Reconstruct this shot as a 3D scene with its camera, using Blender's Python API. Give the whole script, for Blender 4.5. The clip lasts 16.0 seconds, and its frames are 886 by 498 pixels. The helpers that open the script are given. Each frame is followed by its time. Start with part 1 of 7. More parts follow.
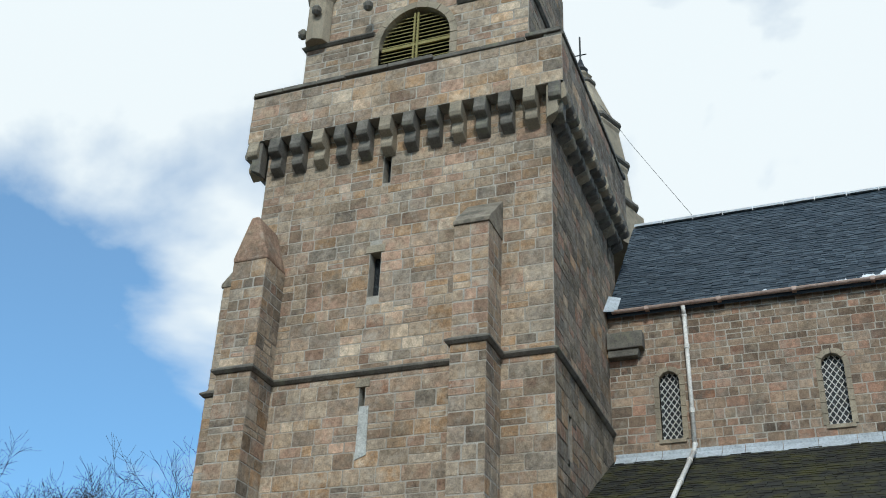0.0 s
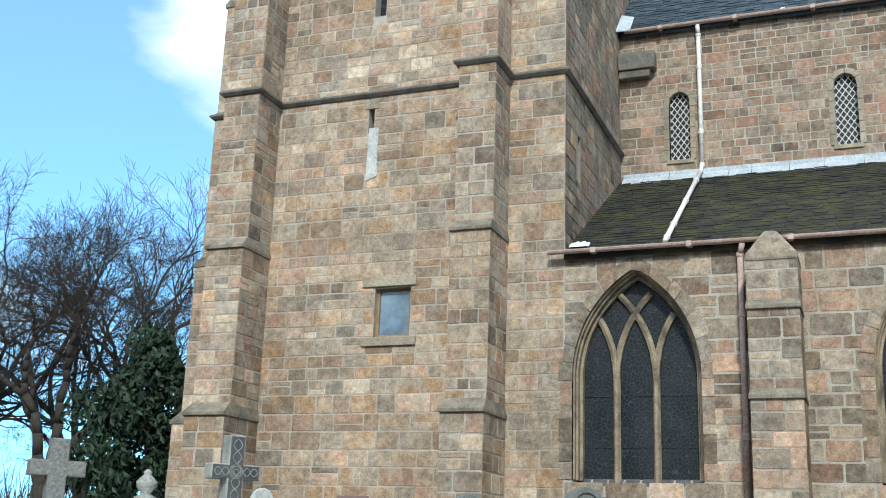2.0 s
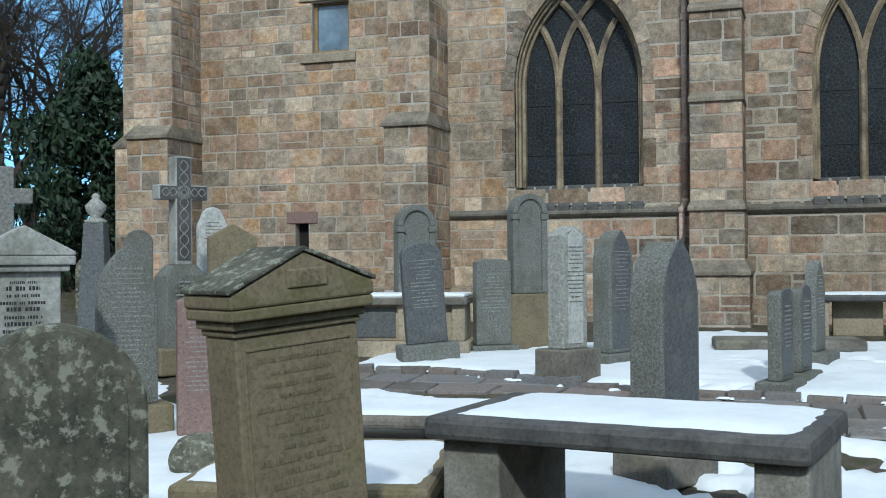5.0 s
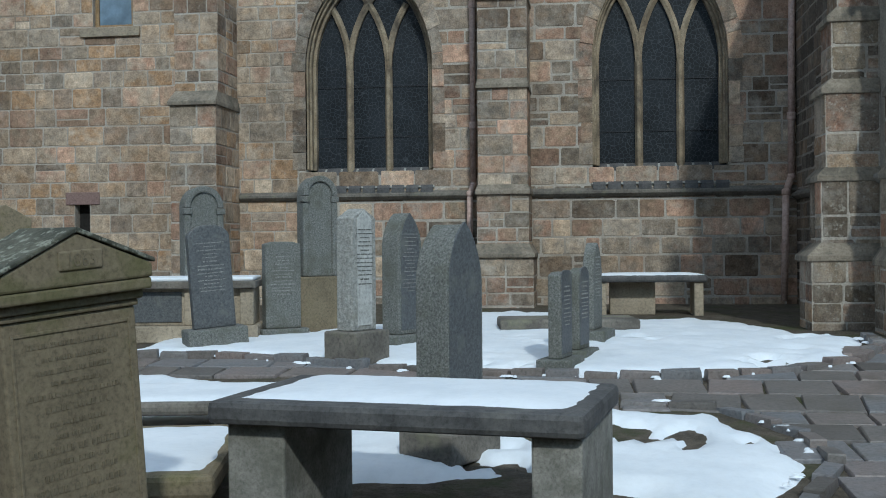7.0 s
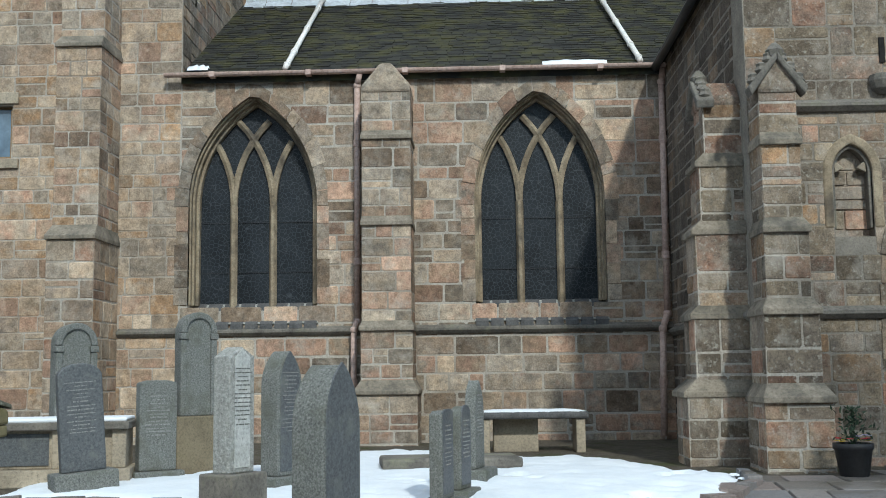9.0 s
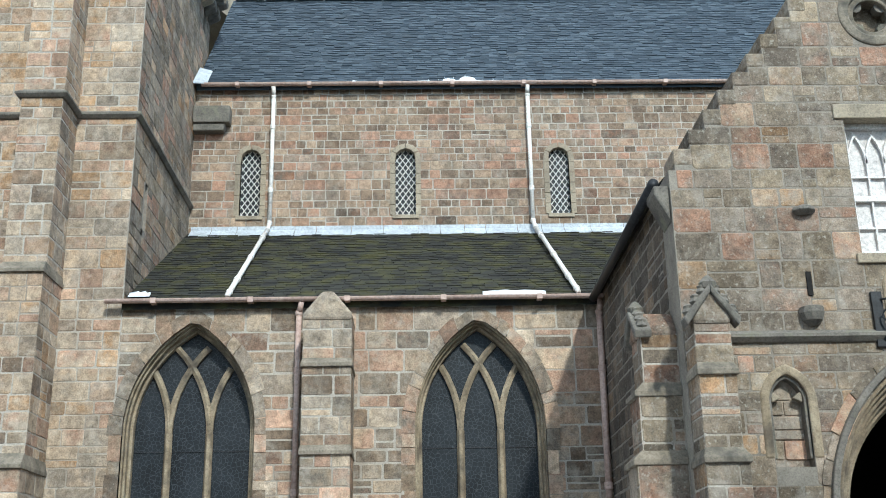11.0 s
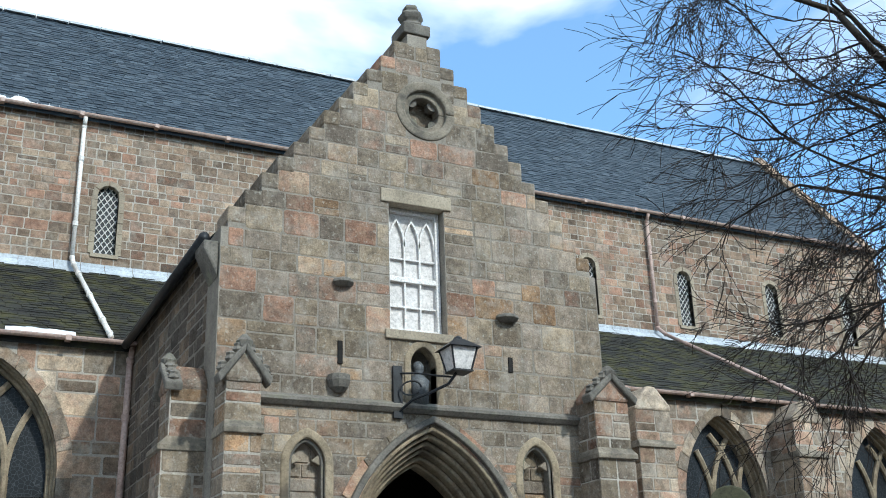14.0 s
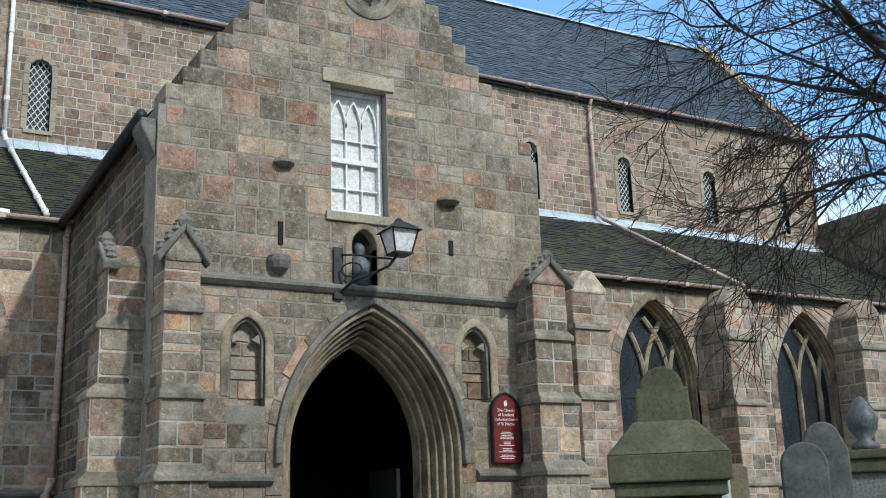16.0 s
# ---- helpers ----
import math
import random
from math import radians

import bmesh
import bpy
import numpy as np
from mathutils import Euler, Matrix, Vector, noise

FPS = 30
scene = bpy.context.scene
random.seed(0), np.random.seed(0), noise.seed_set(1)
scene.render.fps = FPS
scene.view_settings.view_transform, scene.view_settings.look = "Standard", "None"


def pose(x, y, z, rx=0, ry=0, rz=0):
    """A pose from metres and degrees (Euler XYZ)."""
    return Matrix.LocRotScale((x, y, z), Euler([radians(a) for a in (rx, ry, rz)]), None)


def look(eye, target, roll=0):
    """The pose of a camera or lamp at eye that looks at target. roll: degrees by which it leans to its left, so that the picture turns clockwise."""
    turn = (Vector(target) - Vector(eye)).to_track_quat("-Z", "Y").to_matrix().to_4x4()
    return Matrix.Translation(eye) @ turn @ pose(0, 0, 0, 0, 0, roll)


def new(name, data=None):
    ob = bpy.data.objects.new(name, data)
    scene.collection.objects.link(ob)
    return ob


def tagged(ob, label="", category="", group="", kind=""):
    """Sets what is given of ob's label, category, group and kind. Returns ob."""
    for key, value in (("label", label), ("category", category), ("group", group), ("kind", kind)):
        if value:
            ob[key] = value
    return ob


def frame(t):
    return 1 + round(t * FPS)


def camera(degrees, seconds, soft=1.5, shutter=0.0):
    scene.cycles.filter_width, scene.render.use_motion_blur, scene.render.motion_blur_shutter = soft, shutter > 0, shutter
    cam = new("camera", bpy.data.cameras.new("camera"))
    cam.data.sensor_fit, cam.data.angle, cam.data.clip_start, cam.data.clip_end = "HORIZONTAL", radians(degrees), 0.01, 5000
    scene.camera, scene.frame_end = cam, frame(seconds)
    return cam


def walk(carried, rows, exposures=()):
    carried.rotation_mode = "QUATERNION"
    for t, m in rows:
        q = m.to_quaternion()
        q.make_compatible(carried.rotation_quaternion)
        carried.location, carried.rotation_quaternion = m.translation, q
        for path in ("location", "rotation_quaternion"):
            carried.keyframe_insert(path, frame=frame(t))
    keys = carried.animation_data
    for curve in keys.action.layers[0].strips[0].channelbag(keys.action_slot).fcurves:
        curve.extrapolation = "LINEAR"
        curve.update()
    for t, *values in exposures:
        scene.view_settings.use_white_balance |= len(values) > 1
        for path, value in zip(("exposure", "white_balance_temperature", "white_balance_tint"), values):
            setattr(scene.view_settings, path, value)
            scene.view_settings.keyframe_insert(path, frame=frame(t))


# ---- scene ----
cam = camera(44.00, 16.0, 1.0)
PATH = [
    (0.0, pose(-0.055, 0, 1.67, 119.84, -1.94, 20.67)),
    (0.5, pose(-0.055, 0, 1.67, 115.53, -2.01, 21.04)),
    (1.0, pose(-0.055, 0, 1.67, 113.16, -2.12, 21.21)),
    (1.5, pose(-0.055, 0, 1.675, 109.57, -1.81, 21.03)),
    (2.0, pose(-0.055, 0, 1.68, 105.34, -1.95, 21.20)),
    (2.5, pose(-0.055, 0, 1.685, 102.72, -1.65, 20.71)),
    (3.0, pose(-0.06, 0, 1.685, 98.55, -0.85, 20.13)),
    (3.5, pose(-0.06, 0, 1.68, 95.38, -0.24, 19.83)),
    (5.8, pose(-0.035, 0, 1.65, 89.61, 0.31, 15.69)),
    (6.0, pose(-0.035, 0, 1.65, 89.56, 0.34, 14.11)),
    (6.5, pose(-0.025, 0, 1.65, 89.57, 0.13, 10.61)),
    (7.0, pose(0, 0, 1.65, 89.58, 0.52, 7.83)),
    (7.5, pose(0.018, 0, 1.65, 90.42, 0.62, 5.28)),
    (8.0, pose(0.042, 0, 1.658, 91.51, 0.39, 3.55)),
    (8.5, pose(0.062, 0, 1.672, 93.68, 1.33, 2.09)),
    (9.0, pose(0.066, 0, 1.695, 96.49, 0.71, 1.98)),
    (9.2, pose(0.066, 0, 1.697, 97.83, 1.00, 1.64)),
    (11.3, pose(0.045, 0, 1.68, 110.27, 0.80, -2.20)),
    (11.5, pose(0.04, 0, 1.678, 111.54, 0.74, -3.15)),
    (12.0, pose(0.03, 0, 1.67, 112.85, 0.70, -6.46)),
    (12.5, pose(0.02, 0, 1.662, 112.64, 0.64, -10.87)),
    (13.0, pose(0.01, 0, 1.656, 111.41, 0.55, -16.52)),
    (13.5, pose(0, 0, 1.65, 111.08, 0.94, -21.35)),
    (14.0, pose(0, 0, 1.65, 110.73, 1.77, -25.84)),
    (14.5, pose(0, 0, 1.65, 110.55, 1.97, -27.58)),
    (15.0, pose(0, 0, 1.65, 109.90, 2.12, -29.46)),
    (15.5, pose(0, 0, 1.65, 107.71, 1.47, -30.13)),
    (16.0, pose(0, 0, 1.65, 104.51, 1.88, -29.01)),
]
EXPOSURES = [(0.0, -0.97, 6150, 3), (1.0, -0.79, 6150, 3), (2.0, -0.25, 6150, 3), (3.5, -0.39, 6050, 2), (6.0, -0.93, 5800, 2), (7.5, -1.07, 5750, 2), (8.5, -0.85, 5950, 3), (9.0, -0.57, 6050, 3), (11.5, -0.10, 6050, 3), (13.0, -0.21, 6000, 3), (14.5, -0.34, 5950, 3), (16.0, -0.40, 5950, 3)]
walk(cam, PATH, EXPOSURES)

# ---- sky and sun ----
SUN_AZ, SUN_EL = radians(-17), radians(37)      # azimuth from straight behind the camera towards the east
world = bpy.data.worlds.new("sky")
scene.world = world
world.use_nodes = True
wn, wl = world.node_tree.nodes, world.node_tree.links
wn.clear()
w_out, w_bg = wn.new("ShaderNodeOutputWorld"), wn.new("ShaderNodeBackground")
w_sky = wn.new("ShaderNodeTexSky")
w_sky.sky_type, w_sky.sun_disc = "NISHITA", False
w_sky.sun_elevation, w_sky.sun_rotation = SUN_EL, radians(180) + SUN_AZ
w_sky.air_density, w_sky.dust_density, w_sky.ozone_density = 1.0, 0.6, 1.5
w_co = wn.new("ShaderNodeTexCoord")
w_up, w_norm = wn.new("ShaderNodeVectorMath"), wn.new("ShaderNodeVectorMath")
w_up.operation, w_norm.operation = "ADD", "NORMALIZE"
w_up.inputs[1].default_value = (0.0, 0.0, 0.1)      # clear cold air: little haze above the horizon
wl.new(w_co.outputs["Generated"], w_up.inputs[0])
wl.new(w_up.outputs["Vector"], w_norm.inputs[0])
wl.new(w_norm.outputs["Vector"], w_sky.inputs["Vector"])
w_map = wn.new("ShaderNodeMapping")
w_map.inputs["Location"].default_value = (0.35, 0.2, 0.1)
w_map.inputs["Scale"].default_value = (1.0, 1.0, 1.9)
w_noise = wn.new("ShaderNodeTexNoise")
w_noise.inputs["Scale"].default_value = 2.1
w_noise.inputs["Detail"].default_value = 7.0
w_noise.inputs["Roughness"].default_value = 0.5
w_noise.inputs["Distortion"].default_value = 0.25
w_ramp = wn.new("ShaderNodeValToRGB")
w_ramp.color_ramp.elements[0].position, w_ramp.color_ramp.elements[1].position = 0.42, 0.53
w_ramp.color_ramp.elements[0].color = (0.12, 0.12, 0.12, 1)      # a thin veil everywhere
w_mix = wn.new("ShaderNodeMix")
w_mix.data_type = "RGBA"
w_gain = wn.new("ShaderNodeMix")
w_gain.data_type, w_gain.blend_type = "RGBA", "MULTIPLY"
w_gain.inputs["Factor"].default_value = 1.0
w_gain.inputs["B"].default_value = (0.19, 0.345, 0.405, 1)
w_mix.inputs["B"].default_value = (1.8, 1.83, 1.87, 1)
wl.new(w_co.outputs["Generated"], w_map.inputs["Vector"])
wl.new(w_map.outputs["Vector"], w_noise.inputs["Vector"])
w_dot, w_gap, w_cut = wn.new("ShaderNodeVectorMath"), wn.new("ShaderNodeMapRange"), wn.new("ShaderNodeMath")
w_dot.operation, w_cut.operation = "DOT_PRODUCT", "SUBTRACT"
w_dot.inputs[1].default_value = (-0.62, 0.75, 0.2)      # a clear break in the cloud, low in the south-west
w_gap.interpolation_type = "SMOOTHSTEP"
for k, v in (("From Min", 0.94), ("From Max", 0.995), ("To Min", 0.0), ("To Max", 0.21)):
    w_gap.inputs[k].default_value = v
wl.new(w_co.outputs["Generated"], w_dot.inputs[0])
wl.new(w_dot.outputs["Value"], w_gap.inputs["Value"])
wl.new(w_noise.outputs["Fac"], w_cut.inputs[0])
wl.new(w_gap.outputs["Result"], w_cut.inputs[1])
wl.new(w_cut.outputs["Value"], w_ramp.inputs["Fac"])
wl.new(w_ramp.outputs["Color"], w_mix.inputs["Factor"])
wl.new(w_sky.outputs["Color"], w_gain.inputs["A"])
wl.new(w_gain.outputs["Result"], w_mix.inputs["A"])
wl.new(w_mix.outputs["Result"], w_bg.inputs["Color"])
wl.new(w_bg.outputs["Background"], w_out.inputs["Surface"])

sun = new("sun", bpy.data.lights.new("sun", "SUN"))
sun.data.energy, sun.data.angle, sun.data.color = 4.4, radians(2.5), (1.0, 0.95, 0.87)
sun.matrix_world = look((60 * math.sin(-SUN_AZ), -60 * math.cos(SUN_AZ), 60 * math.tan(SUN_EL)), (0, 0, 0))

rnd = random.Random(7)


# ---- materials ----
def nodes_of(name):
    m = bpy.data.materials.new(name)
    m.use_nodes = True
    return m, m.node_tree.nodes, m.node_tree.links, m.node_tree.nodes["Principled BSDF"]


def noise_node(n, l, scale, detail=5.0, rough=0.6, vec=None):
    t = n.new("ShaderNodeTexNoise")
    t.inputs["Scale"].default_value, t.inputs["Detail"].default_value, t.inputs["Roughness"].default_value = scale, detail, rough
    if vec is not None:
        l.new(vec, t.inputs["Vector"])
    return t


def ramp_node(n, l, fac, stops):
    r = n.new("ShaderNodeValToRGB")
    e = r.color_ramp.elements
    while len(e) < len(stops):
        e.new(0.5)
    for k, (p, c) in enumerate(stops):
        e[k].position = p
        e[k].color = (*c, 1) if len(c) == 3 else c
    l.new(fac, r.inputs["Fac"])
    return r


def mix_node(n, l, a, b, fac, blend="MIX"):
    m = n.new("ShaderNodeMix")
    m.data_type, m.blend_type = "RGBA", blend
    for key, v in (("A", a), ("B", b), ("Factor", fac)):
        if isinstance(v, (int, float)):
            m.inputs[key].default_value = v
        elif isinstance(v, tuple):
            m.inputs[key].default_value = (*v, 1)
        else:
            l.new(v, m.inputs[key])
    return m.outputs["Result"]


def bump_node(n, l, height, strength, distance, bsdf):
    b = n.new("ShaderNodeBump")
    b.inputs["Strength"].default_value, b.inputs["Distance"].default_value = strength, distance
    l.new(height, b.inputs["Height"])
    l.new(b.outputs["Normal"], bsdf.inputs["Normal"])


def surface(name, stops, scale=3.0, fine=40.0, rough=0.85, bump=0.4, dist=0.01, stain=None, stain_scale=0.7, stain_amount=(0.5, 0.7), metal=0.0, each=False, grain=1.0):
    """A weathered surface: a ramp of colours over noise (and, if each, over a random number for each piece), grain, stains and relief."""
    m, n, l, p = nodes_of(name)
    co = n.new("ShaderNodeTexCoord").outputs["Object"]
    geo = n.new("ShaderNodeNewGeometry")
    pos = geo.outputs["Position"]
    a = noise_node(n, l, scale, 6, 0.6, pos)
    fac = a.outputs["Fac"]
    if each:
        info = n.new("ShaderNodeObjectInfo")
        add = n.new("ShaderNodeMath")
        add.operation = "ADD"
        l.new(info.outputs["Random"], add.inputs[0])
        l.new(geo.outputs["Random Per Island"], add.inputs[1])
        fr = n.new("ShaderNodeMath")
        fr.operation = "FRACT"
        l.new(add.outputs[0], fr.inputs[0])
        sw = n.new("ShaderNodeMath")
        sw.operation = "MULTIPLY_ADD"
        l.new(a.outputs["Fac"], sw.inputs[0])
        sw.inputs[1].default_value = 0.34
        ofs = n.new("ShaderNodeMath")
        ofs.operation = "MULTIPLY_ADD"
        l.new(fr.outputs[0], ofs.inputs[0])
        ofs.inputs[1].default_value, ofs.inputs[2].default_value = 0.86, -0.1
        l.new(ofs.outputs[0], sw.inputs[2])
        fac = sw.outputs[0]
    col = ramp_node(n, l, fac, stops).outputs["Color"]
    g = noise_node(n, l, fine * 0.6, 7, 0.75, pos)
    speck = ramp_node(n, l, g.outputs["Fac"], [(0.28, (0.5, 0.5, 0.5)), (0.5, (1.0, 1.0, 1.0)), (0.72, (1.3, 1.3, 1.3))]).outputs["Color"]
    col = mix_node(n, l, col, speck, grain, "MULTIPLY")
    if stain:
        s = noise_node(n, l, stain_scale, 7, 0.65, pos)
        sf = ramp_node(n, l, s.outputs["Fac"], [(stain_amount[0], (0, 0, 0)), (stain_amount[1], (1, 1, 1))]).outputs["Color"]
        col = mix_node(n, l, col, stain, sf)
    l.new(col, p.inputs["Base Color"])
    p.inputs["Roughness"].default_value, p.inputs["Metallic"].default_value = rough, metal
    p.inputs["Specular IOR Level"].default_value = 0.3
    if bump:
        mid = noise_node(n, l, fine * 0.35, 6, 0.6, pos)
        bump_node(n, l, mid.outputs["Fac"], bump, dist, p)
    return m


def masonry(name, stops, lime, soot, soot_amount=(0.5, 0.74), lime_amount=(0.52, 0.7), gain=1.0, common=(0.345, 0.264, 0.218), blend=0.16, spread=1.0, lichen_amount=(0.66, 0.74)):
    """Old coursed sandstone: a colour for each block, blotches within the block, tooling, soot streaks, smears of old lime and lichen freckles."""
    m, n, l, p = nodes_of(name)
    geo, info = n.new("ShaderNodeNewGeometry"), n.new("ShaderNodeObjectInfo")
    pos = geo.outputs["Position"]

    def calc(op, x, y, z=None):
        k = n.new("ShaderNodeMath")
        k.operation = op
        for i, v in enumerate((x, y) if z is None else (x, y, z)):
            if isinstance(v, (int, float)):
                k.inputs[i].default_value = v
            else:
                l.new(v, k.inputs[i])
        return k.outputs[0]

    def mask(fac, lo, hi):
        return ramp_node(n, l, fac, [(lo, (0, 0, 0)), (hi, (1, 1, 1))]).outputs["Color"]

    def grey(fac, *pairs):
        return ramp_node(n, l, fac, [(q, (v, v * 0.985, v * 0.965)) for q, v in pairs]).outputs["Color"]

    own = calc("FRACT", calc("ADD", info.outputs["Random"], geo.outputs["Random Per Island"]), 0.0)
    own_2 = calc("FRACT", calc("MULTIPLY", own, 17.31), 0.0)
    own_3 = calc("FRACT", calc("MULTIPLY", own, 61.7), 0.0)
    # each block samples the grain at a place of its own, so that no blotch runs on across a joint
    shift = n.new("ShaderNodeCombineXYZ")
    l.new(calc("MULTIPLY", own, 57.0), shift.inputs[0])
    l.new(calc("MULTIPLY", own_2, 31.0), shift.inputs[1])
    l.new(calc("MULTIPLY", own_3, 43.0), shift.inputs[2])
    vec = n.new("ShaderNodeVectorMath")
    vec.operation = "ADD"
    l.new(pos, vec.inputs[0])
    l.new(shift.outputs[0], vec.inputs[1])
    loc = vec.outputs[0]
    broad = noise_node(n, l, 3.6, 5, 0.62, loc).outputs["Fac"]
    fac = calc("ADD", calc("MULTIPLY", own, 0.84), calc("MULTIPLY", calc("SUBTRACT", broad, 0.26), 0.34))
    col = ramp_node(n, l, fac, [(q, tuple(gain * ((1 - blend) * v + blend * k) for v, k in zip(c, common))) for q, c in stops]).outputs["Color"]
    col = mix_node(n, l, col, grey(own_2, (0.0, 0.56), (0.3, 0.9), (0.7, 1.02), (1.0, 1.36)), spread, "MULTIPLY")
    blotch = noise_node(n, l, 8.0, 7, 0.72, loc).outputs["Fac"]
    col = mix_node(n, l, col, grey(blotch, (0.28, 0.5), (0.5, 1.0), (0.72, 1.42)), 0.95, "MULTIPLY")
    tool = noise_node(n, l, 42.0, 6, 0.75, pos).outputs["Fac"]
    col = mix_node(n, l, col, grey(tool, (0.3, 0.5), (0.5, 1.0), (0.7, 1.4)), 0.85, "MULTIPLY")
    # weathering that runs over many blocks
    patch = noise_node(n, l, 0.42, 6, 0.62, pos).outputs["Fac"]
    col = mix_node(n, l, col, grey(patch, (0.34, 0.74), (0.52, 1.0), (0.68, 1.2)), 0.9, "MULTIPLY")
    run = noise_node(n, l, 1.25, 9, 0.74, pos).outputs["Fac"]
    col = mix_node(n, l, col, grey(run, (0.32, 0.58), (0.5, 1.0), (0.68, 1.3)), 0.9, "MULTIPLY")
    smear = noise_node(n, l, 2.3, 8, 0.74, pos).outputs["Fac"]
    col = mix_node(n, l, col, lime, calc("MULTIPLY", mask(smear, *lime_amount), 0.6))
    mp = n.new("ShaderNodeMapping")
    mp.inputs["Scale"].default_value = (1.0, 1.0, 0.34)
    l.new(pos, mp.inputs["Vector"])
    streak = noise_node(n, l, 1.7, 9, 0.72, mp.outputs["Vector"]).outputs["Fac"]
    col = mix_node(n, l, col, soot, calc("MULTIPLY", mask(streak, *soot_amount), 0.8))
    freckle = noise_node(n, l, 17.0, 4, 0.6, pos).outputs["Fac"]
    col = mix_node(n, l, col, (0.44, 0.42, 0.36), calc("MULTIPLY", mask(freckle, *lichen_amount), 0.5))
    l.new(col, p.inputs["Base Color"])
    p.inputs["Roughness"].default_value, p.inputs["Specular IOR Level"].default_value = 0.92, 0.25
    bump_node(n, l, calc("ADD", blotch, calc("MULTIPLY", tool, 0.45)), 0.8, 0.022, p)
    return m


CREAM, OCHRE, BROWN, ROSE, STONE, SOOT = (0.44, 0.36, 0.275), (0.39, 0.25, 0.14), (0.225, 0.172, 0.128), (0.41, 0.235, 0.17), (0.275, 0.245, 0.215), (0.105, 0.093, 0.08)
TANS, RUSTY = (0.36, 0.27, 0.2), (0.36, 0.16, 0.085)
PALE, GREY, PINK = (0.47, 0.41, 0.335), (0.3, 0.28, 0.25), (0.43, 0.285, 0.22)
stone_tower = masonry("tower_sandstone", [(0.0, BROWN), (0.08, GREY), (0.18, PALE), (0.3, CREAM), (0.4, PINK), (0.5, TANS), (0.6, STONE), (0.68, CREAM), (0.78, OCHRE), (0.86, PALE), (0.94, PINK), (1.0, RUSTY)],
                      (0.47, 0.42, 0.35), (0.125, 0.108, 0.09), (0.56, 0.82), gain=0.87, common=(0.39, 0.31, 0.245), blend=0.2, spread=0.8)
stone_aisle = masonry("aisle_sandstone", [(0.0, SOOT), (0.1, BROWN), (0.2, GREY), (0.32, CREAM), (0.43, PINK), (0.52, PALE), (0.62, STONE), (0.7, TANS), (0.79, PINK), (0.87, GREY), (0.94, CREAM), (1.0, RUSTY)],
                      (0.45, 0.41, 0.35), (0.1, 0.086, 0.072), (0.53, 0.8), gain=0.82, common=(0.37, 0.31, 0.255), blend=0.14)
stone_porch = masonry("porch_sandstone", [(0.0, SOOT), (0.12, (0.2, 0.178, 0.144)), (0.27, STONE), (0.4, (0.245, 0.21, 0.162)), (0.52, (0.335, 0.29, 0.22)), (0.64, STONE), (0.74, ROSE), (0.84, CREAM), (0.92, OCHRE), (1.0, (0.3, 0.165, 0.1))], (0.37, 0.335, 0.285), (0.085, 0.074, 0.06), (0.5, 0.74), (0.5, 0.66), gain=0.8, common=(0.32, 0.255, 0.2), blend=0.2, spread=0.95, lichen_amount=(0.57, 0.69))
stone_clerestory = masonry("clerestory_sandstone", [(0.0, SOOT), (0.14, BROWN), (0.28, TANS), (0.4, STONE), (0.53, ROSE), (0.66, TANS), (0.78, CREAM), (0.9, SOOT), (1.0, RUSTY)], (0.36, 0.33, 0.275), (0.09, 0.075, 0.06), (0.52, 0.76), gain=0.8, blend=0.28, spread=0.8)
mortar = surface("lime_mortar", [(0.3, (0.3, 0.272, 0.232)), (0.7, (0.44, 0.405, 0.35))], 4, 60, 0.95, 0.3, 0.006, (0.2, 0.16, 0.12), 0.6)
# Darker masonry for the west side of the porch and the transept.
stone_dark = masonry("dark_rubble", [(0.0, SOOT), (0.3, (0.12, 0.108, 0.094)), (0.6, (0.16, 0.14, 0.12)), (0.8, BROWN), (1.0, (0.19, 0.165, 0.13))], (0.25, 0.23, 0.2), (0.06, 0.055, 0.05), (0.5, 0.76), gain=0.8, blend=0.05)
mortar_porch = surface("grey_brown_pointing", [(0.3, (0.17, 0.15, 0.125)), (0.7, (0.29, 0.26, 0.215))], 3, 60, 0.95, 0.3, 0.006)
mortar_dark = surface("dark_mortar", [(0.3, (0.17, 0.15, 0.125)), (0.7, (0.29, 0.255, 0.215))], 4, 60, 0.95, 0.3, 0.006)
dressed = surface("dressed_sandstone", [(0.3, (0.2, 0.172, 0.13)), (0.5, (0.32, 0.27, 0.2)), (0.72, (0.41, 0.355, 0.27))], 1.8, 45, 0.9, 0.4, 0.008, (0.14, 0.115, 0.09), 0.9, (0.5, 0.75))
dressed_mid = surface("weathered_cap_stone", [(0.3, (0.13, 0.115, 0.09)), (0.5, (0.21, 0.18, 0.14)), (0.72, (0.3, 0.262, 0.205))], 3.0, 45, 0.92, 0.6, 0.012, (0.085, 0.078, 0.064), 2.2, (0.5, 0.68))
dressed_brown = surface("brown_moulded_sandstone", [(0.3, (0.15, 0.118, 0.08)), (0.5, (0.26, 0.208, 0.142)), (0.72, (0.37, 0.31, 0.22))], 2.4, 45, 0.9, 0.4, 0.008, (0.09, 0.075, 0.058), 1.6, (0.48, 0.68))
dressed_dark = surface("dark_weathered_sandstone", [(0.3, (0.085, 0.078, 0.068)), (0.7, (0.2, 0.182, 0.155))], 2.5, 45, 0.92, 0.5, 0.01, (0.19, 0.185, 0.13), 2.0, (0.56, 0.7))
slate_nave = surface("blue_grey_slate", [(0.0, (0.022, 0.033, 0.046)), (0.5, (0.038, 0.054, 0.072)), (1.0, (0.07, 0.092, 0.115))], 6, 60, 0.75, 0.3, 0.006, (0.07, 0.08, 0.085), 1.2, (0.6, 0.8), each=True)
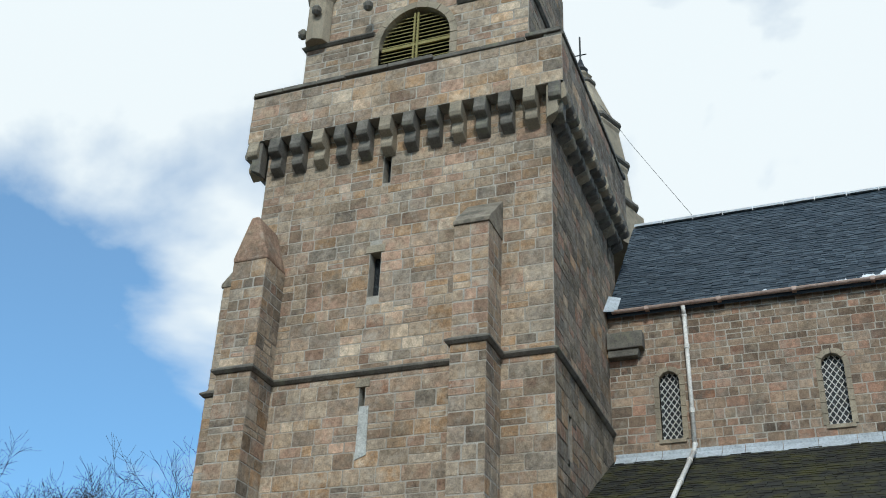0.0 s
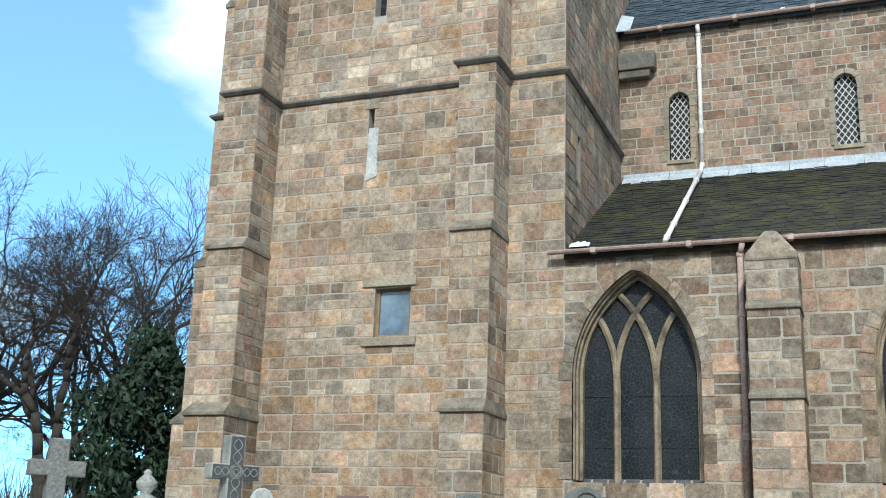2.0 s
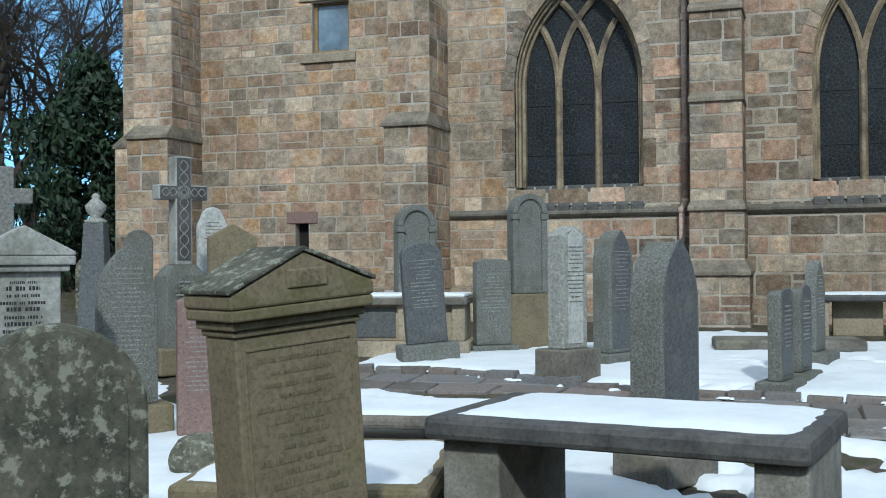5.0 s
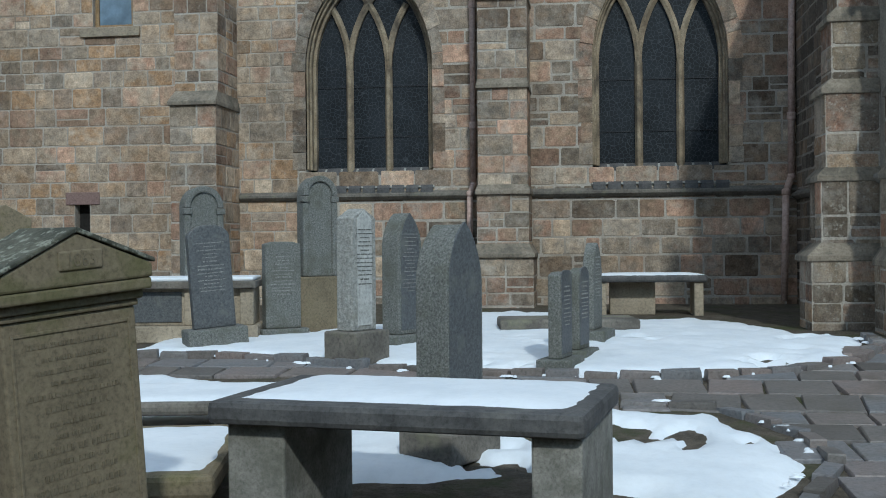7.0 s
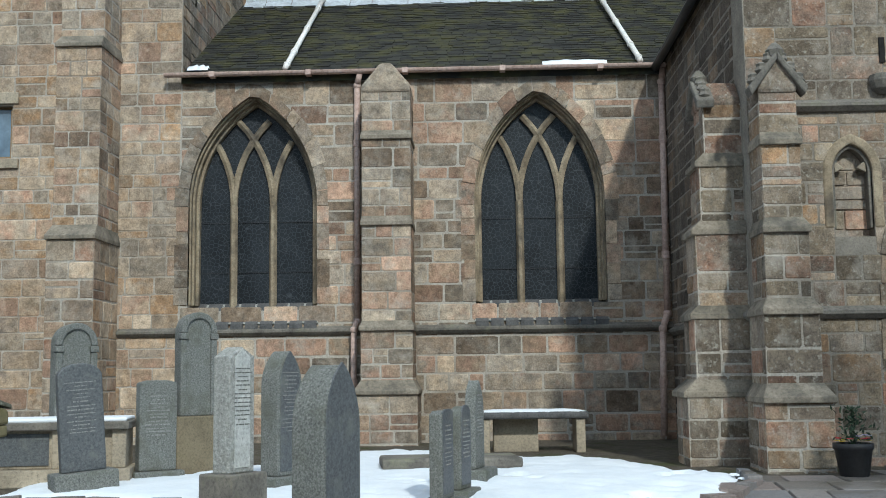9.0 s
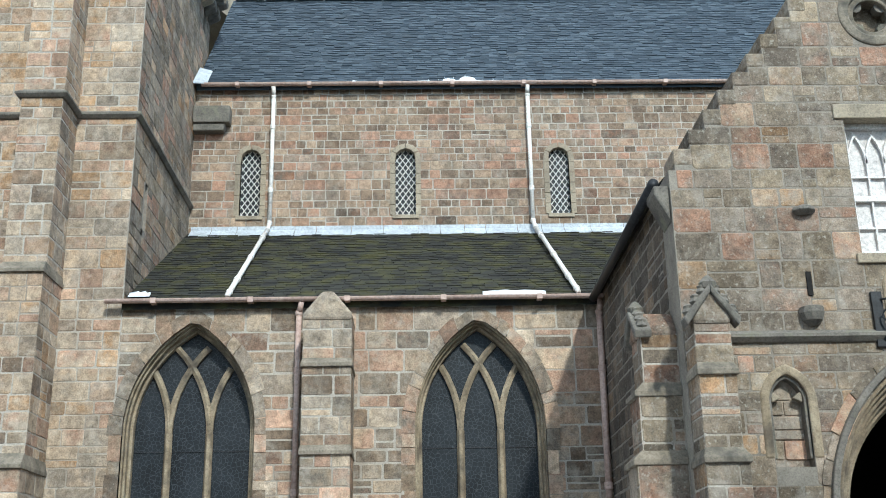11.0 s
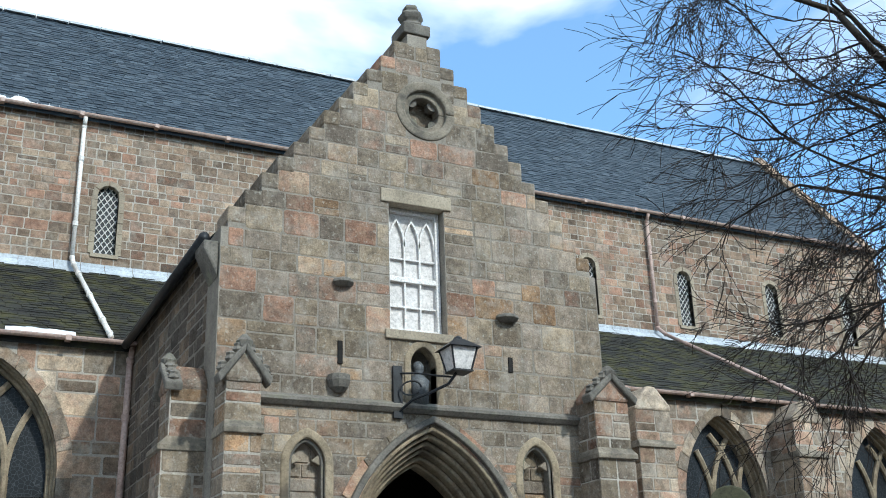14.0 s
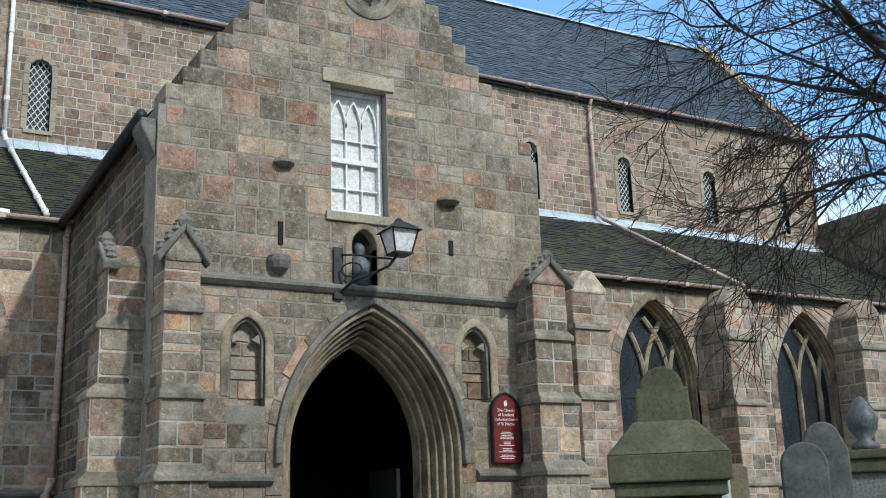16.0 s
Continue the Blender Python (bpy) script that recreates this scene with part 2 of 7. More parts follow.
slate_aisle = surface("mossy_slate", [(0.0, (0.015, 0.015, 0.014)), (0.5, (0.023, 0.023, 0.020)), (1.0, (0.032, 0.032, 0.027))], 6, 60, 0.9, 0.4, 0.008, (0.058, 0.055, 0.02), 2.0, (0.45, 0.66), each=True)
lead = surface("lead_flashing", [(0.3, (0.33, 0.36, 0.39)), (0.7, (0.5, 0.54, 0.58))], 3, 30, 0.55, 0.15, 0.004)
pipe_pink = surface("pink_painted_iron", [(0.3, (0.36, 0.25, 0.21)), (0.7, (0.5, 0.38, 0.33))], 3, 30, 0.5, 0.1, 0.003, (0.2, 0.1, 0.06), 3.0, (0.62, 0.75))
pipe_white = surface("white_painted_iron", [(0.3, (0.6, 0.58, 0.55)), (0.7, (0.75, 0.72, 0.68))], 3, 30, 0.5, 0.1, 0.003, (0.25, 0.13, 0.08), 3.0, (0.64, 0.72))
snow = surface("snow_cover", [(0.3, (0.66, 0.7, 0.74)), (0.7, (0.78, 0.81, 0.84))], 2.0, 25, 0.6, 0.2, 0.012, grain=0.12)
granite = surface("grey_granite", [(0.34, (0.085, 0.088, 0.08)), (0.66, (0.205, 0.208, 0.192))], 62, 120, 0.85, 0.7, 0.008, (0.095, 0.098, 0.075), 3.2, (0.5, 0.72))
granite_blue = surface("blue_grey_granite", [(0.3, (0.058, 0.063, 0.067)), (0.7, (0.128, 0.134, 0.138))], 38, 120, 0.5, 0.2, 0.003, (0.15, 0.153, 0.14), 3.4, (0.55, 0.74))
granite_light = surface("pale_rough_granite", [(0.3, (0.2, 0.2, 0.185)), (0.7, (0.38, 0.38, 0.35))], 28, 70, 0.85, 0.8, 0.02, (0.2, 0.2, 0.17), 2.0, (0.56, 0.72))
sand_grave = surface("mossy_sandstone", [(0.3, (0.125, 0.103, 0.068)), (0.55, (0.195, 0.16, 0.105)), (0.75, (0.18, 0.16, 0.075))], 1.6, 70, 0.95, 0.35, 0.006, (0.085, 0.085, 0.036), 1.6, (0.52, 0.74))
# Darker copy of the mossy sandstone, with tree shade on the east monuments painted in.
sand_shaded = surface("tree_shaded_mossy_stone", [(0.3, (0.045, 0.046, 0.028)), (0.7, (0.11, 0.105, 0.065))], 2.5, 60, 0.95, 0.5, 0.008, (0.045, 0.05, 0.026), 1.6, (0.5, 0.7))
slab_dark = surface("dark_grey_slab", [(0.3, (0.05, 0.05, 0.052)), (0.7, (0.115, 0.113, 0.11))], 5, 60, 0.7, 0.4, 0.006, (0.15, 0.148, 0.135), 2.0, (0.58, 0.74))
leg_stone = surface("rain_streaked_grey_stone", [(0.3, (0.15, 0.145, 0.125)), (0.7, (0.29, 0.28, 0.25))], 7, 90, 0.9, 0.4, 0.006, (0.11, 0.108, 0.085), 2.6, (0.48, 0.7))
lichen = surface("lichened_stone", [(0.35, (0.05, 0.052, 0.04)), (0.6, (0.115, 0.113, 0.085))], 4, 60, 0.95, 0.5, 0.008, (0.23, 0.235, 0.19), 19.0, (0.53, 0.61))
marble_grey = surface("weathered_marble", [(0.3, (0.22, 0.222, 0.205)), (0.7, (0.35, 0.35, 0.325))], 3, 50, 0.6, 0.15, 0.004, (0.12, 0.12, 0.095), 2.0, (0.52, 0.75))
granite_worn = surface("worn_granite", [(0.3, (0.12, 0.12, 0.11)), (0.7, (0.24, 0.24, 0.22))], 28, 70, 0.85, 0.6, 0.012, (0.13, 0.13, 0.1), 2.0, (0.54, 0.72))
marble = surface("white_marble", [(0.3, (0.36, 0.365, 0.345)), (0.7, (0.52, 0.52, 0.49))], 3, 40, 0.5, 0.1, 0.003, (0.3, 0.3, 0.27), 2.0, (0.58, 0.8))
red_granite = surface("dull_red_granite", [(0.3, (0.16, 0.105, 0.095)), (0.7, (0.24, 0.165, 0.145))], 30, 90, 0.7, 0.2, 0.004)
flag = surface("flagstone", [(0.0, (0.085, 0.078, 0.072)), (0.25, (0.15, 0.138, 0.128)), (0.5, (0.2, 0.165, 0.15)), (0.75, (0.155, 0.16, 0.168)), (1.0, (0.23, 0.2, 0.18))], 3, 50, 0.45, 0.4, 0.008, (0.1, 0.09, 0.075), 1.3, (0.52, 0.7), each=True)
soil = surface("wet_gravel_soil", [(0.3, (0.045, 0.038, 0.028)), (0.7, (0.12, 0.1, 0.075))], 8, 70, 0.95, 0.9, 0.03, (0.05, 0.055, 0.022), 1.5, (0.5, 0.65))
bark = surface("bare_bark", [(0.3, (0.030, 0.025, 0.020)), (0.7, (0.066, 0.055, 0.045))], 6, 60, 0.95, 0.6, 0.01)
bark_red = surface("dark_twigs", [(0.3, (0.018, 0.014, 0.012)), (0.7, (0.045, 0.034, 0.028))], 6, 60, 0.9, 0.4, 0.006)
leaf_dark = surface("holly_leaf", [(0.3, (0.008, 0.02, 0.01)), (0.7, (0.026, 0.05, 0.024))], 3, 20, 0.6, 0.0, 0.0, each=True)
black_iron = surface("black_painted_iron", [(0.3, (0.012, 0.013, 0.015)), (0.7, (0.03, 0.032, 0.035))], 8, 60, 0.45, 0.2, 0.003)
white_wood = surface("white_painted_wood", [(0.3, (0.62, 0.6, 0.58)), (0.7, (0.74, 0.72, 0.7))], 6, 50, 0.5, 0.15, 0.003, (0.5, 0.4, 0.36), 2.5, (0.6, 0.75))
curtain = surface("white_blind", [(0.3, (0.55, 0.52, 0.5)), (0.7, (0.68, 0.65, 0.63))], 2, 30, 0.9, 0.1, 0.003)
oak = surface("weathered_oak", [(0.3, (0.2, 0.13, 0.065)), (0.7, (0.31, 0.21, 0.11))], 5, 60, 0.7, 0.3, 0.004)
louvre_wood = surface("yellowed_louvre", [(0.3, (0.2, 0.17, 0.06)), (0.7, (0.3, 0.26, 0.11))], 4, 50, 0.8, 0.2, 0.004)
# Near-black that paints in shade inside rooms and holes; also the notice board frame.
shade_and_trim = surface("interior_shade_and_trim", [(0.3, (0.012, 0.011, 0.01)), (0.7, (0.025, 0.022, 0.02))], 2, 30, 0.95, 0.1, 0.003)
sign_red = surface("dark_red_paint", [(0.3, (0.115, 0.012, 0.016)), (0.7, (0.15, 0.018, 0.02))], 3, 40, 0.4, 0.05, 0.002)
ink_grey = surface("cut_letters", [(0.3, (0.19, 0.19, 0.18)), (0.7, (0.29, 0.29, 0.275))], 9, 60, 0.8, 0.0, 0.0)
ink_dark = surface("worn_letters", [(0.3, (0.12, 0.1, 0.065)), (0.7, (0.18, 0.15, 0.1))], 9, 60, 0.9, 0.0, 0.0)
terracotta_black = surface("black_pot_plastic", [(0.3, (0.014, 0.014, 0.015)), (0.7, (0.024, 0.024, 0.026))], 4, 40, 0.5, 0.05, 0.002)


def dark_glass(name, base, rough, cells, wire=(0.05, 0.057, 0.064), width=0.06):
    """Old leaded glass behind a wire guard: dark panes, a fine crazed net of pale lines, each quarry tilted a little."""
    m, n, l, p = nodes_of(name)
    pos = n.new("ShaderNodeNewGeometry").outputs["Position"]
    v, w = n.new("ShaderNodeTexVoronoi"), n.new("ShaderNodeTexVoronoi")
    w.feature = "DISTANCE_TO_EDGE"
    for t in (v, w):
        t.inputs["Scale"].default_value = cells
        l.new(pos, t.inputs["Vector"])
    g = noise_node(n, l, 1.3, 5, 0.65, pos)
    c = ramp_node(n, l, g.outputs["Fac"], [(0.3, tuple(b * 0.5 for b in base)), (0.7, tuple(b * 1.7 for b in base))]).outputs["Color"]
    e = ramp_node(n, l, w.outputs["Distance"], [(0.0, (1, 1, 1)), (width, (0, 0, 0))]).outputs["Color"]
    l.new(mix_node(n, l, c, wire, e), p.inputs["Base Color"])
    p.inputs["Roughness"].default_value = rough
    p.inputs["Specular IOR Level"].default_value = 0.2 if rough > 0.3 else 0.5
    bump_node(n, l, v.outputs["Color"], 0.35, 0.01, p)
    return m


glass_lead = dark_glass("leaded_glass", (0.012, 0.0145, 0.0175), 0.4, 13.0)
glass_lattice = dark_glass("lattice_glass", (0.02, 0.022, 0.025), 0.45, 8.0, (0.05, 0.055, 0.06), 0.02)
# Blue-grey base colour paints the reflected sky into the pane.
glass_sky = dark_glass("sky_tinted_pane", (0.12, 0.17, 0.22), 0.05, 1.2, (0.12, 0.17, 0.22), 0.001)


# ---- building helpers ----
class Shape:
    """Gathers vertices and faces, then links them as one mesh object."""

    def __init__(self):
        self.v, self.f = [], []

    def add(self, verts, faces):
        k = len(self.v)
        self.v += [tuple(p) for p in verts]
        self.f += [tuple(i + k for i in q) for q in faces]
        return self

    def box(self, x0, y0, z0, x1, y1, z1):
        return self.add([(x0, y0, z0), (x1, y0, z0), (x1, y1, z0), (x0, y1, z0), (x0, y0, z1), (x1, y0, z1), (x1, y1, z1), (x0, y1, z1)],
                        [(0, 3, 2, 1), (4, 5, 6, 7), (0, 1, 5, 4), (1, 2, 6, 5), (2, 3, 7, 6), (3, 0, 4, 7)])

    def prism(self, poly, m, depth):
        """poly: (a, b) points, counterclockwise in the local x-z plane; extruded from local y=0 to y=depth; m places it."""
        n = len(poly)
        vs = [m @ Vector((a, 0, b)) for a, b in poly] + [m @ Vector((a, depth, b)) for a, b in poly]
        return self.add(vs, [tuple(range(n)), tuple(range(2 * n - 1, n - 1, -1))] + [((i + 1) % n, i, i + n, (i + 1) % n + n) for i in range(n)])

    def rod(self, p0, p1, r0, r1=None, n=8):
        p0, p1 = Vector(p0), Vector(p1)
        r1 = r0 if r1 is None else r1
        q = (p1 - p0).to_track_quat("Z", "Y")
        ring = [Vector((math.cos(2 * math.pi * i / n), math.sin(2 * math.pi * i / n), 0)) for i in range(n)]
        vs = [p0 + q @ (c * r0) for c in ring] + [p1 + q @ (c * r1) for c in ring]
        return self.add(vs, [(i, (i + 1) % n, (i + 1) % n + n, i + n) for i in range(n)] + [tuple(range(n - 1, -1, -1)), tuple(range(n, 2 * n))])

    def sweep(self, pts, r, n=6):
        for a, b in zip(pts, pts[1:]):
            self.rod(a, b, r, r, n)
        return self

    def lathe(self, c, profile, n=20):
        vs, fs = [], []
        for r, z in profile:
            vs += [(c[0] + r * math.cos(2 * math.pi * i / n), c[1] + r * math.sin(2 * math.pi * i / n), c[2] + z) for i in range(n)]
        for k in range(len(profile) - 1):
            fs += [(k * n + i, k * n + (i + 1) % n, (k + 1) * n + (i + 1) % n, (k + 1) * n + i) for i in range(n)]
        fs += [tuple(range(n - 1, -1, -1)), tuple((len(profile) - 1) * n + i for i in range(n))]
        return self.add(vs, fs)

    def ob(self, name, material, parent=None, label="", bevel=0.0, smooth=False, kind="", category="", group=""):
        me = bpy.data.meshes.new(name)
        me.from_pydata(self.v, [], self.f)
        me.materials.append(material)
        if smooth:
            me.polygons.foreach_set("use_smooth", [True] * len(me.polygons))
        me.update()
        o = new(name, me)
        if parent is not None:
            o.parent = parent
        if bevel:
            b = o.modifiers.new("edge", "BEVEL")
            b.width, b.segments, b.limit_method, b.angle_limit = bevel, 2, "ANGLE", radians(35)
        return tagged(o, label, category, group, kind)


def thing(name, label, category, kind="", group="", at=(0, 0, 0)):
    e = new(name)
    e.location = at
    return tagged(e, label, category, group, kind)


def unit_stone(k):
    """A block one unit wide, deep and high, with worn, uneven corners and a slightly hollow face."""
    q = random.Random(100 + k)
    cx, cz = q.uniform(0.025, 0.07), q.uniform(0.04, 0.1)

    def loop(inset, y, wob):
        pts = [(-0.5 + cx, 0), (0.5 - cx, 0), (0.5, cz), (0.5, 1 - cz), (0.5 - cx, 1), (-0.5 + cx, 1), (-0.5, 1 - cz), (-0.5, cz)]
        return [(x * (1 - 2 * inset) + q.uniform(-wob, wob), y + q.uniform(-0.15, 0.15) * (y > 0.5), 0.5 + (z - 0.5) * (1 - 3 * inset) + q.uniform(-wob, wob) * 1.6) for x, z in pts]
    back, face = loop(0.0, 0.0, 0.012), loop(0.022, 1.0, 0.008)
    return back + face, [tuple(range(8, 16))] + [(i, (i + 1) % 8, (i + 1) % 8 + 8, i + 8) for i in range(8)]


UNITS = [unit_stone(k) for k in range(12)]
UNIT_MESHES = {}


def unit_mesh(k, material):
    key = (k, material.name)
    if key not in UNIT_MESHES:
        me = bpy.data.meshes.new("stone")
        me.from_pydata(UNITS[k][0], [], UNITS[k][1])
        me.materials.append(material)
        UNIT_MESHES[key] = me
    return UNIT_MESHES[key]


PENDING = []        # masonry is laid at the end of the file


def courses(z0, z1, h, q, vary=0.3):
    zs = [z0]
    while zs[-1] < z1 - 0.6 * h:
        zs.append(min(z1, zs[-1] + h * q.uniform(1 - vary, 1 + vary)))
    zs[-1] = z1
    return zs


def minus(spans, cut):
    out = []
    for a, b in spans:
        if cut[1] <= a or cut[0] >= b:
            out.append((a, b))
            continue
        if cut[0] - a > 0.04:
            out.append((a, cut[0]))
        if b - cut[1] > 0.04:
            out.append((cut[1], b))
    return out


def lay(parent, origin, along, outward, z0, z1, spans, material, h=0.29, w=(0.3, 0.62), proud=0.022, gap=0.012, single=0, near=(0, 2), seed=1):
    """Queue coursed masonry on a wall face. spans(za, zb) gives the free stretches of a course."""
    PENDING.append((parent, Vector(origin), Vector(along), Vector(outward), z0, z1, spans, material, h, w, proud, gap, single, near, seed))


def lay_now(parent, origin, along, outward, z0, z1, spans, material, h, w, proud, gap, single, near, seed):
    q = random.Random(seed)
    blocks = []
    zs = courses(z0, z1, h, q)
    for za, zb in zip(zs, zs[1:]):
        for a, b in spans(za, zb):
            x = a
            while x < b - 0.02:
                e = x + q.uniform(*w) * (1.25 if zb - za > h else 0.95)
                if b - e < w[0] * 0.6:
                    e = b
                if zb - za > 0.24 and q.random() < 0.13:
                    mid = za + (zb - za) * q.uniform(0.35, 0.65)
                    blocks += [(x, e, za, mid), (x, e, mid, zb)]
                else:
                    blocks.append((x, e, za, zb))
                x = e
    blocks.sort(key=lambda t: ((t[0] + t[1]) / 2 - near[0]) ** 2 + ((t[2] + t[3]) / 2 - near[1]) ** 2)
    rest = Shape()
    for i, (a, b, za, zb) in enumerate(blocks):
        g = gap * q.uniform(0.7, 2.1) / 2
        wd, ht, d = b - a - 2 * g, zb - za - 2 * g, proud * q.uniform(0.75, 1.3)
        if wd < 0.02 or ht < 0.02:
            continue
        c = origin + along * ((a + b) / 2) + Vector((0, 0, za + g))
        k = q.randrange(12)
        m = Matrix.Translation(c) @ Matrix((along, outward, (0, 0, 1))).transposed().to_4x4() @ Matrix.Diagonal((wd, d, ht, 1))
        if i < single:
            o = new("stone", unit_mesh(k, material))
            o.parent = parent
            o.matrix_basis = m
        else:
            rest.add([m @ Vector(p) for p in UNITS[k][0]], UNITS[k][1])
    if rest.v:
        rest.ob("stonework", material, parent, kind="stuff")


class Arch:
    """A pointed opening: half width a about x, springing at s, apex at top, bottom at b."""

    def __init__(self, x, a, b, s, top):
        self.x, self.a, self.b, self.s, self.top = x, a, b, s, top
        h = top - s
        self.c = (h * h - a * a) / (2 * a)
        self.r = a + self.c

    def half(self, z):
        if z < self.b or z >= self.top:
            return 0.0
        if z <= self.s:
            return self.a
        return max(0.0, math.sqrt(max(0.0, self.r ** 2 - (z - self.s) ** 2)) - self.c)

    def cut(self, za, zb):
        if zb <= self.b + 0.02 or za >= self.top - 0.01:
            return None
        k = self.half(max(za, self.b))
        return (self.x - k, self.x + k) if k > 0 else None

    def outline(self, grow=0.0, n=14):
        """Points of the left side from the bottom to the apex, then down the right side, offset outwards by grow."""
        r = self.r + grow
        end = math.acos(min(1, self.c / r))
        left = [(self.x - self.a - grow, self.b)] + [(self.x + self.c - r * math.cos(end * i / n), self.s + r * math.sin(end * i / n)) for i in range(n + 1)]
        return left + [(2 * self.x - px, pz) for px, pz in reversed(left[:-1])]


class Slot:
    """A square-headed opening, or with round=True a round-headed one."""

    def __init__(self, x, a, b, top, round=False):
        self.x, self.a, self.b, self.top, self.round = x, a, b, top, round
        self.s = top - a if round else top

    def half(self, z):
        if z < self.b or z >= self.top:
            return 0.0
        if z <= self.s:
            return self.a
        return math.sqrt(max(0.0, self.a ** 2 - (z - self.s) ** 2))

    def cut(self, za, zb):
        if zb <= self.b + 0.02 or za >= self.top - 0.02:
            return None
        k = self.half(max(za, self.b))
        return (self.x - k, self.x + k) if k > 0 else None

    def outline(self, grow=0.0, n=10):
        a = self.a + grow
        if not self.round:
            return [(self.x - a, self.b), (self.x - a, self.top + grow), (self.x + a, self.top + grow), (self.x + a, self.b)]
        arc = [(self.x - a * math.cos(math.pi * i / n), self.s + a * math.sin(math.pi * i / n)) for i in range(n + 1)]
        return [(self.x - a, self.b)] + arc + [(self.x + a, self.b)]


def spans_with(x0, x1, openings=(), edge=None):
    def spans(za, zb):
        a, b = (x0, x1) if edge is None else edge(za, zb)
        out = [(a, b)] if b > a else []
        for o in openings:
            c = o.cut(za, zb)
            if c:
                out = minus(out, c)
        return out
    return spans


def slab(name, origin, along, outward, z0, z1, spans, thick, material, label, step=0.145, kind="structure", category="wall"):
    """A solid wall with its openings left through it, built up in thin lifts."""
    s = Shape()
    origin, along, outward = Vector(origin), Vector(along), Vector(outward)
    n = max(1, round((z1 - z0) / step))
    runs = {}
    zs = [z0 + (z1 - z0) * i / n for i in range(n + 1)]
    lifts = [tuple((round(a, 4), round(b, 4)) for a, b in spans(za, zb)) for za, zb in zip(zs, zs[1:])]
    i = 0
    while i < n:
        k = i
        while k + 1 < n and lifts[k + 1] == lifts[i]:
            k += 1
        for a, b in lifts[i]:
            p = [origin + along * u - outward * d + Vector((0, 0, z)) for z in (zs[i], zs[k + 1]) for u, d in ((a, 0), (b, 0), (b, thick), (a, thick))]
            s.add(p, [(0, 3, 2, 1), (4, 5, 6, 7), (0, 1, 5, 4), (1, 2, 6, 5), (2, 3, 7, 6), (3, 0, 4, 7)])
        i = k + 1
    return s.ob(name, material, None, label, kind=kind, category=category)


def band(outer, inner, y0, y1):
    """The ring between two outlines of equal length, from y0 (front) to y1 (back)."""
    s = Shape()
    n = len(outer)
    vs = [(x, y0, z) for x, z in outer] + [(x, y0, z) for x, z in inner] + [(x, y1, z) for x, z in outer] + [(x, y1, z) for x, z in inner]
    fs = []
    for i in range(n - 1):
        fs += [(i + n, i + 1 + n, i + 1, i), (i + 2 * n, i + 1 + 2 * n, i + 1 + 3 * n, i + 3 * n), (i, i + 1, i + 1 + 2 * n, i + 2 * n), (i + 1 + n, i + n, i + 3 * n, i + 1 + 3 * n)]
    fs += [(0, 2 * n, 3 * n, n), (n - 1, 2 * n - 1, 4 * n - 1, 3 * n - 1)]
    return s.add(vs, fs)


def voussoirs(parent, arch, width, y0, y1, material, joint=0.016, size=0.34, name="voussoir", uneven=0.0):
    """Arch and jamb stones round an opening, each one a block."""
    n = 40
    outer, inner = arch.outline(width, n), arch.outline(0.0, n)
    lengths = [0]
    for (ax, az), (bx, bz) in zip(inner, inner[1:]):
        lengths.append(lengths[-1] + math.hypot(bx - ax, bz - az))
    total = lengths[-1]

    def at(line, d):
        for i in range(len(lengths) - 1):
            if lengths[i + 1] >= d - 1e-9:
                f = (d - lengths[i]) / max(1e-9, lengths[i + 1] - lengths[i])
                return (line[i][0] + f * (line[i + 1][0] - line[i][0]), line[i][1] + f * (line[i + 1][1] - line[i][1]))
        return line[-1]

    count = 2 * max(1, round(total / size / 2))
    cuts = [total * (k + (rnd.uniform(-0.3, 0.3) if uneven and 0 < k < count else 0)) / count for k in range(count + 1)]
    for c0, c1 in zip(cuts, cuts[1:]):
        d0, d1 = c0 + joint / 2, c1 - joint / 2
        ds = [d0, (d0 + d1) / 2, d1]
        y, f = y0 + rnd.uniform(-0.006, 0.006), 1 - rnd.uniform(0, uneven)
        lines = [(at(outer, d), at(inner, d)) for d in ds]
        band([(i[0] + (o[0] - i[0]) * f, i[1] + (o[1] - i[1]) * f) for o, i in lines], [i for o, i in lines], y, y1).ob(name, material, parent)


def moulding(name, path, profile, material, parent, label=""):
    """Sweep a (out, up) profile along a horizontal polyline; the outside lies to the right of the path's direction."""
    s = Shape()
    pts = [Vector(p) for p in path]
    rings = []
    for i, p in enumerate(pts):
        d0 = (p - pts[i - 1]).normalized() if i else None
        d1 = (pts[i + 1] - p).normalized() if i + 1 < len(pts) else None
        n0 = Vector((d0.y, -d0.x, 0)) if d0 else None
        n1 = Vector((d1.y, -d1.x, 0)) if d1 else None
        if n0 is None:
            o = n1
        elif n1 is None:
            o = n0
        else:
            o = (n0 + n1)
            o = o / max(0.3, o.dot(n0))
        rings.append([p + o * a + Vector((0, 0, b)) for a, b in profile])
    n = len(profile)
    for r in rings:
        s.v += [tuple(v) for v in r]
    for k in range(len(rings) - 1):
        for i in range(n):
            j = (i + 1) % n
            s.f.append((k * n + i, (k + 1) * n + i, (k + 1) * n + j, k * n + j))
    s.f += [tuple(range(n)), tuple((len(rings) - 1) * n + i for i in range(n - 1, -1, -1))]
    return s.ob(name, material, parent, label)


STRING = [(0.0, -0.085), (0.045, -0.075), (0.105, -0.018), (0.105, 0.022), (0.0, 0.09)]


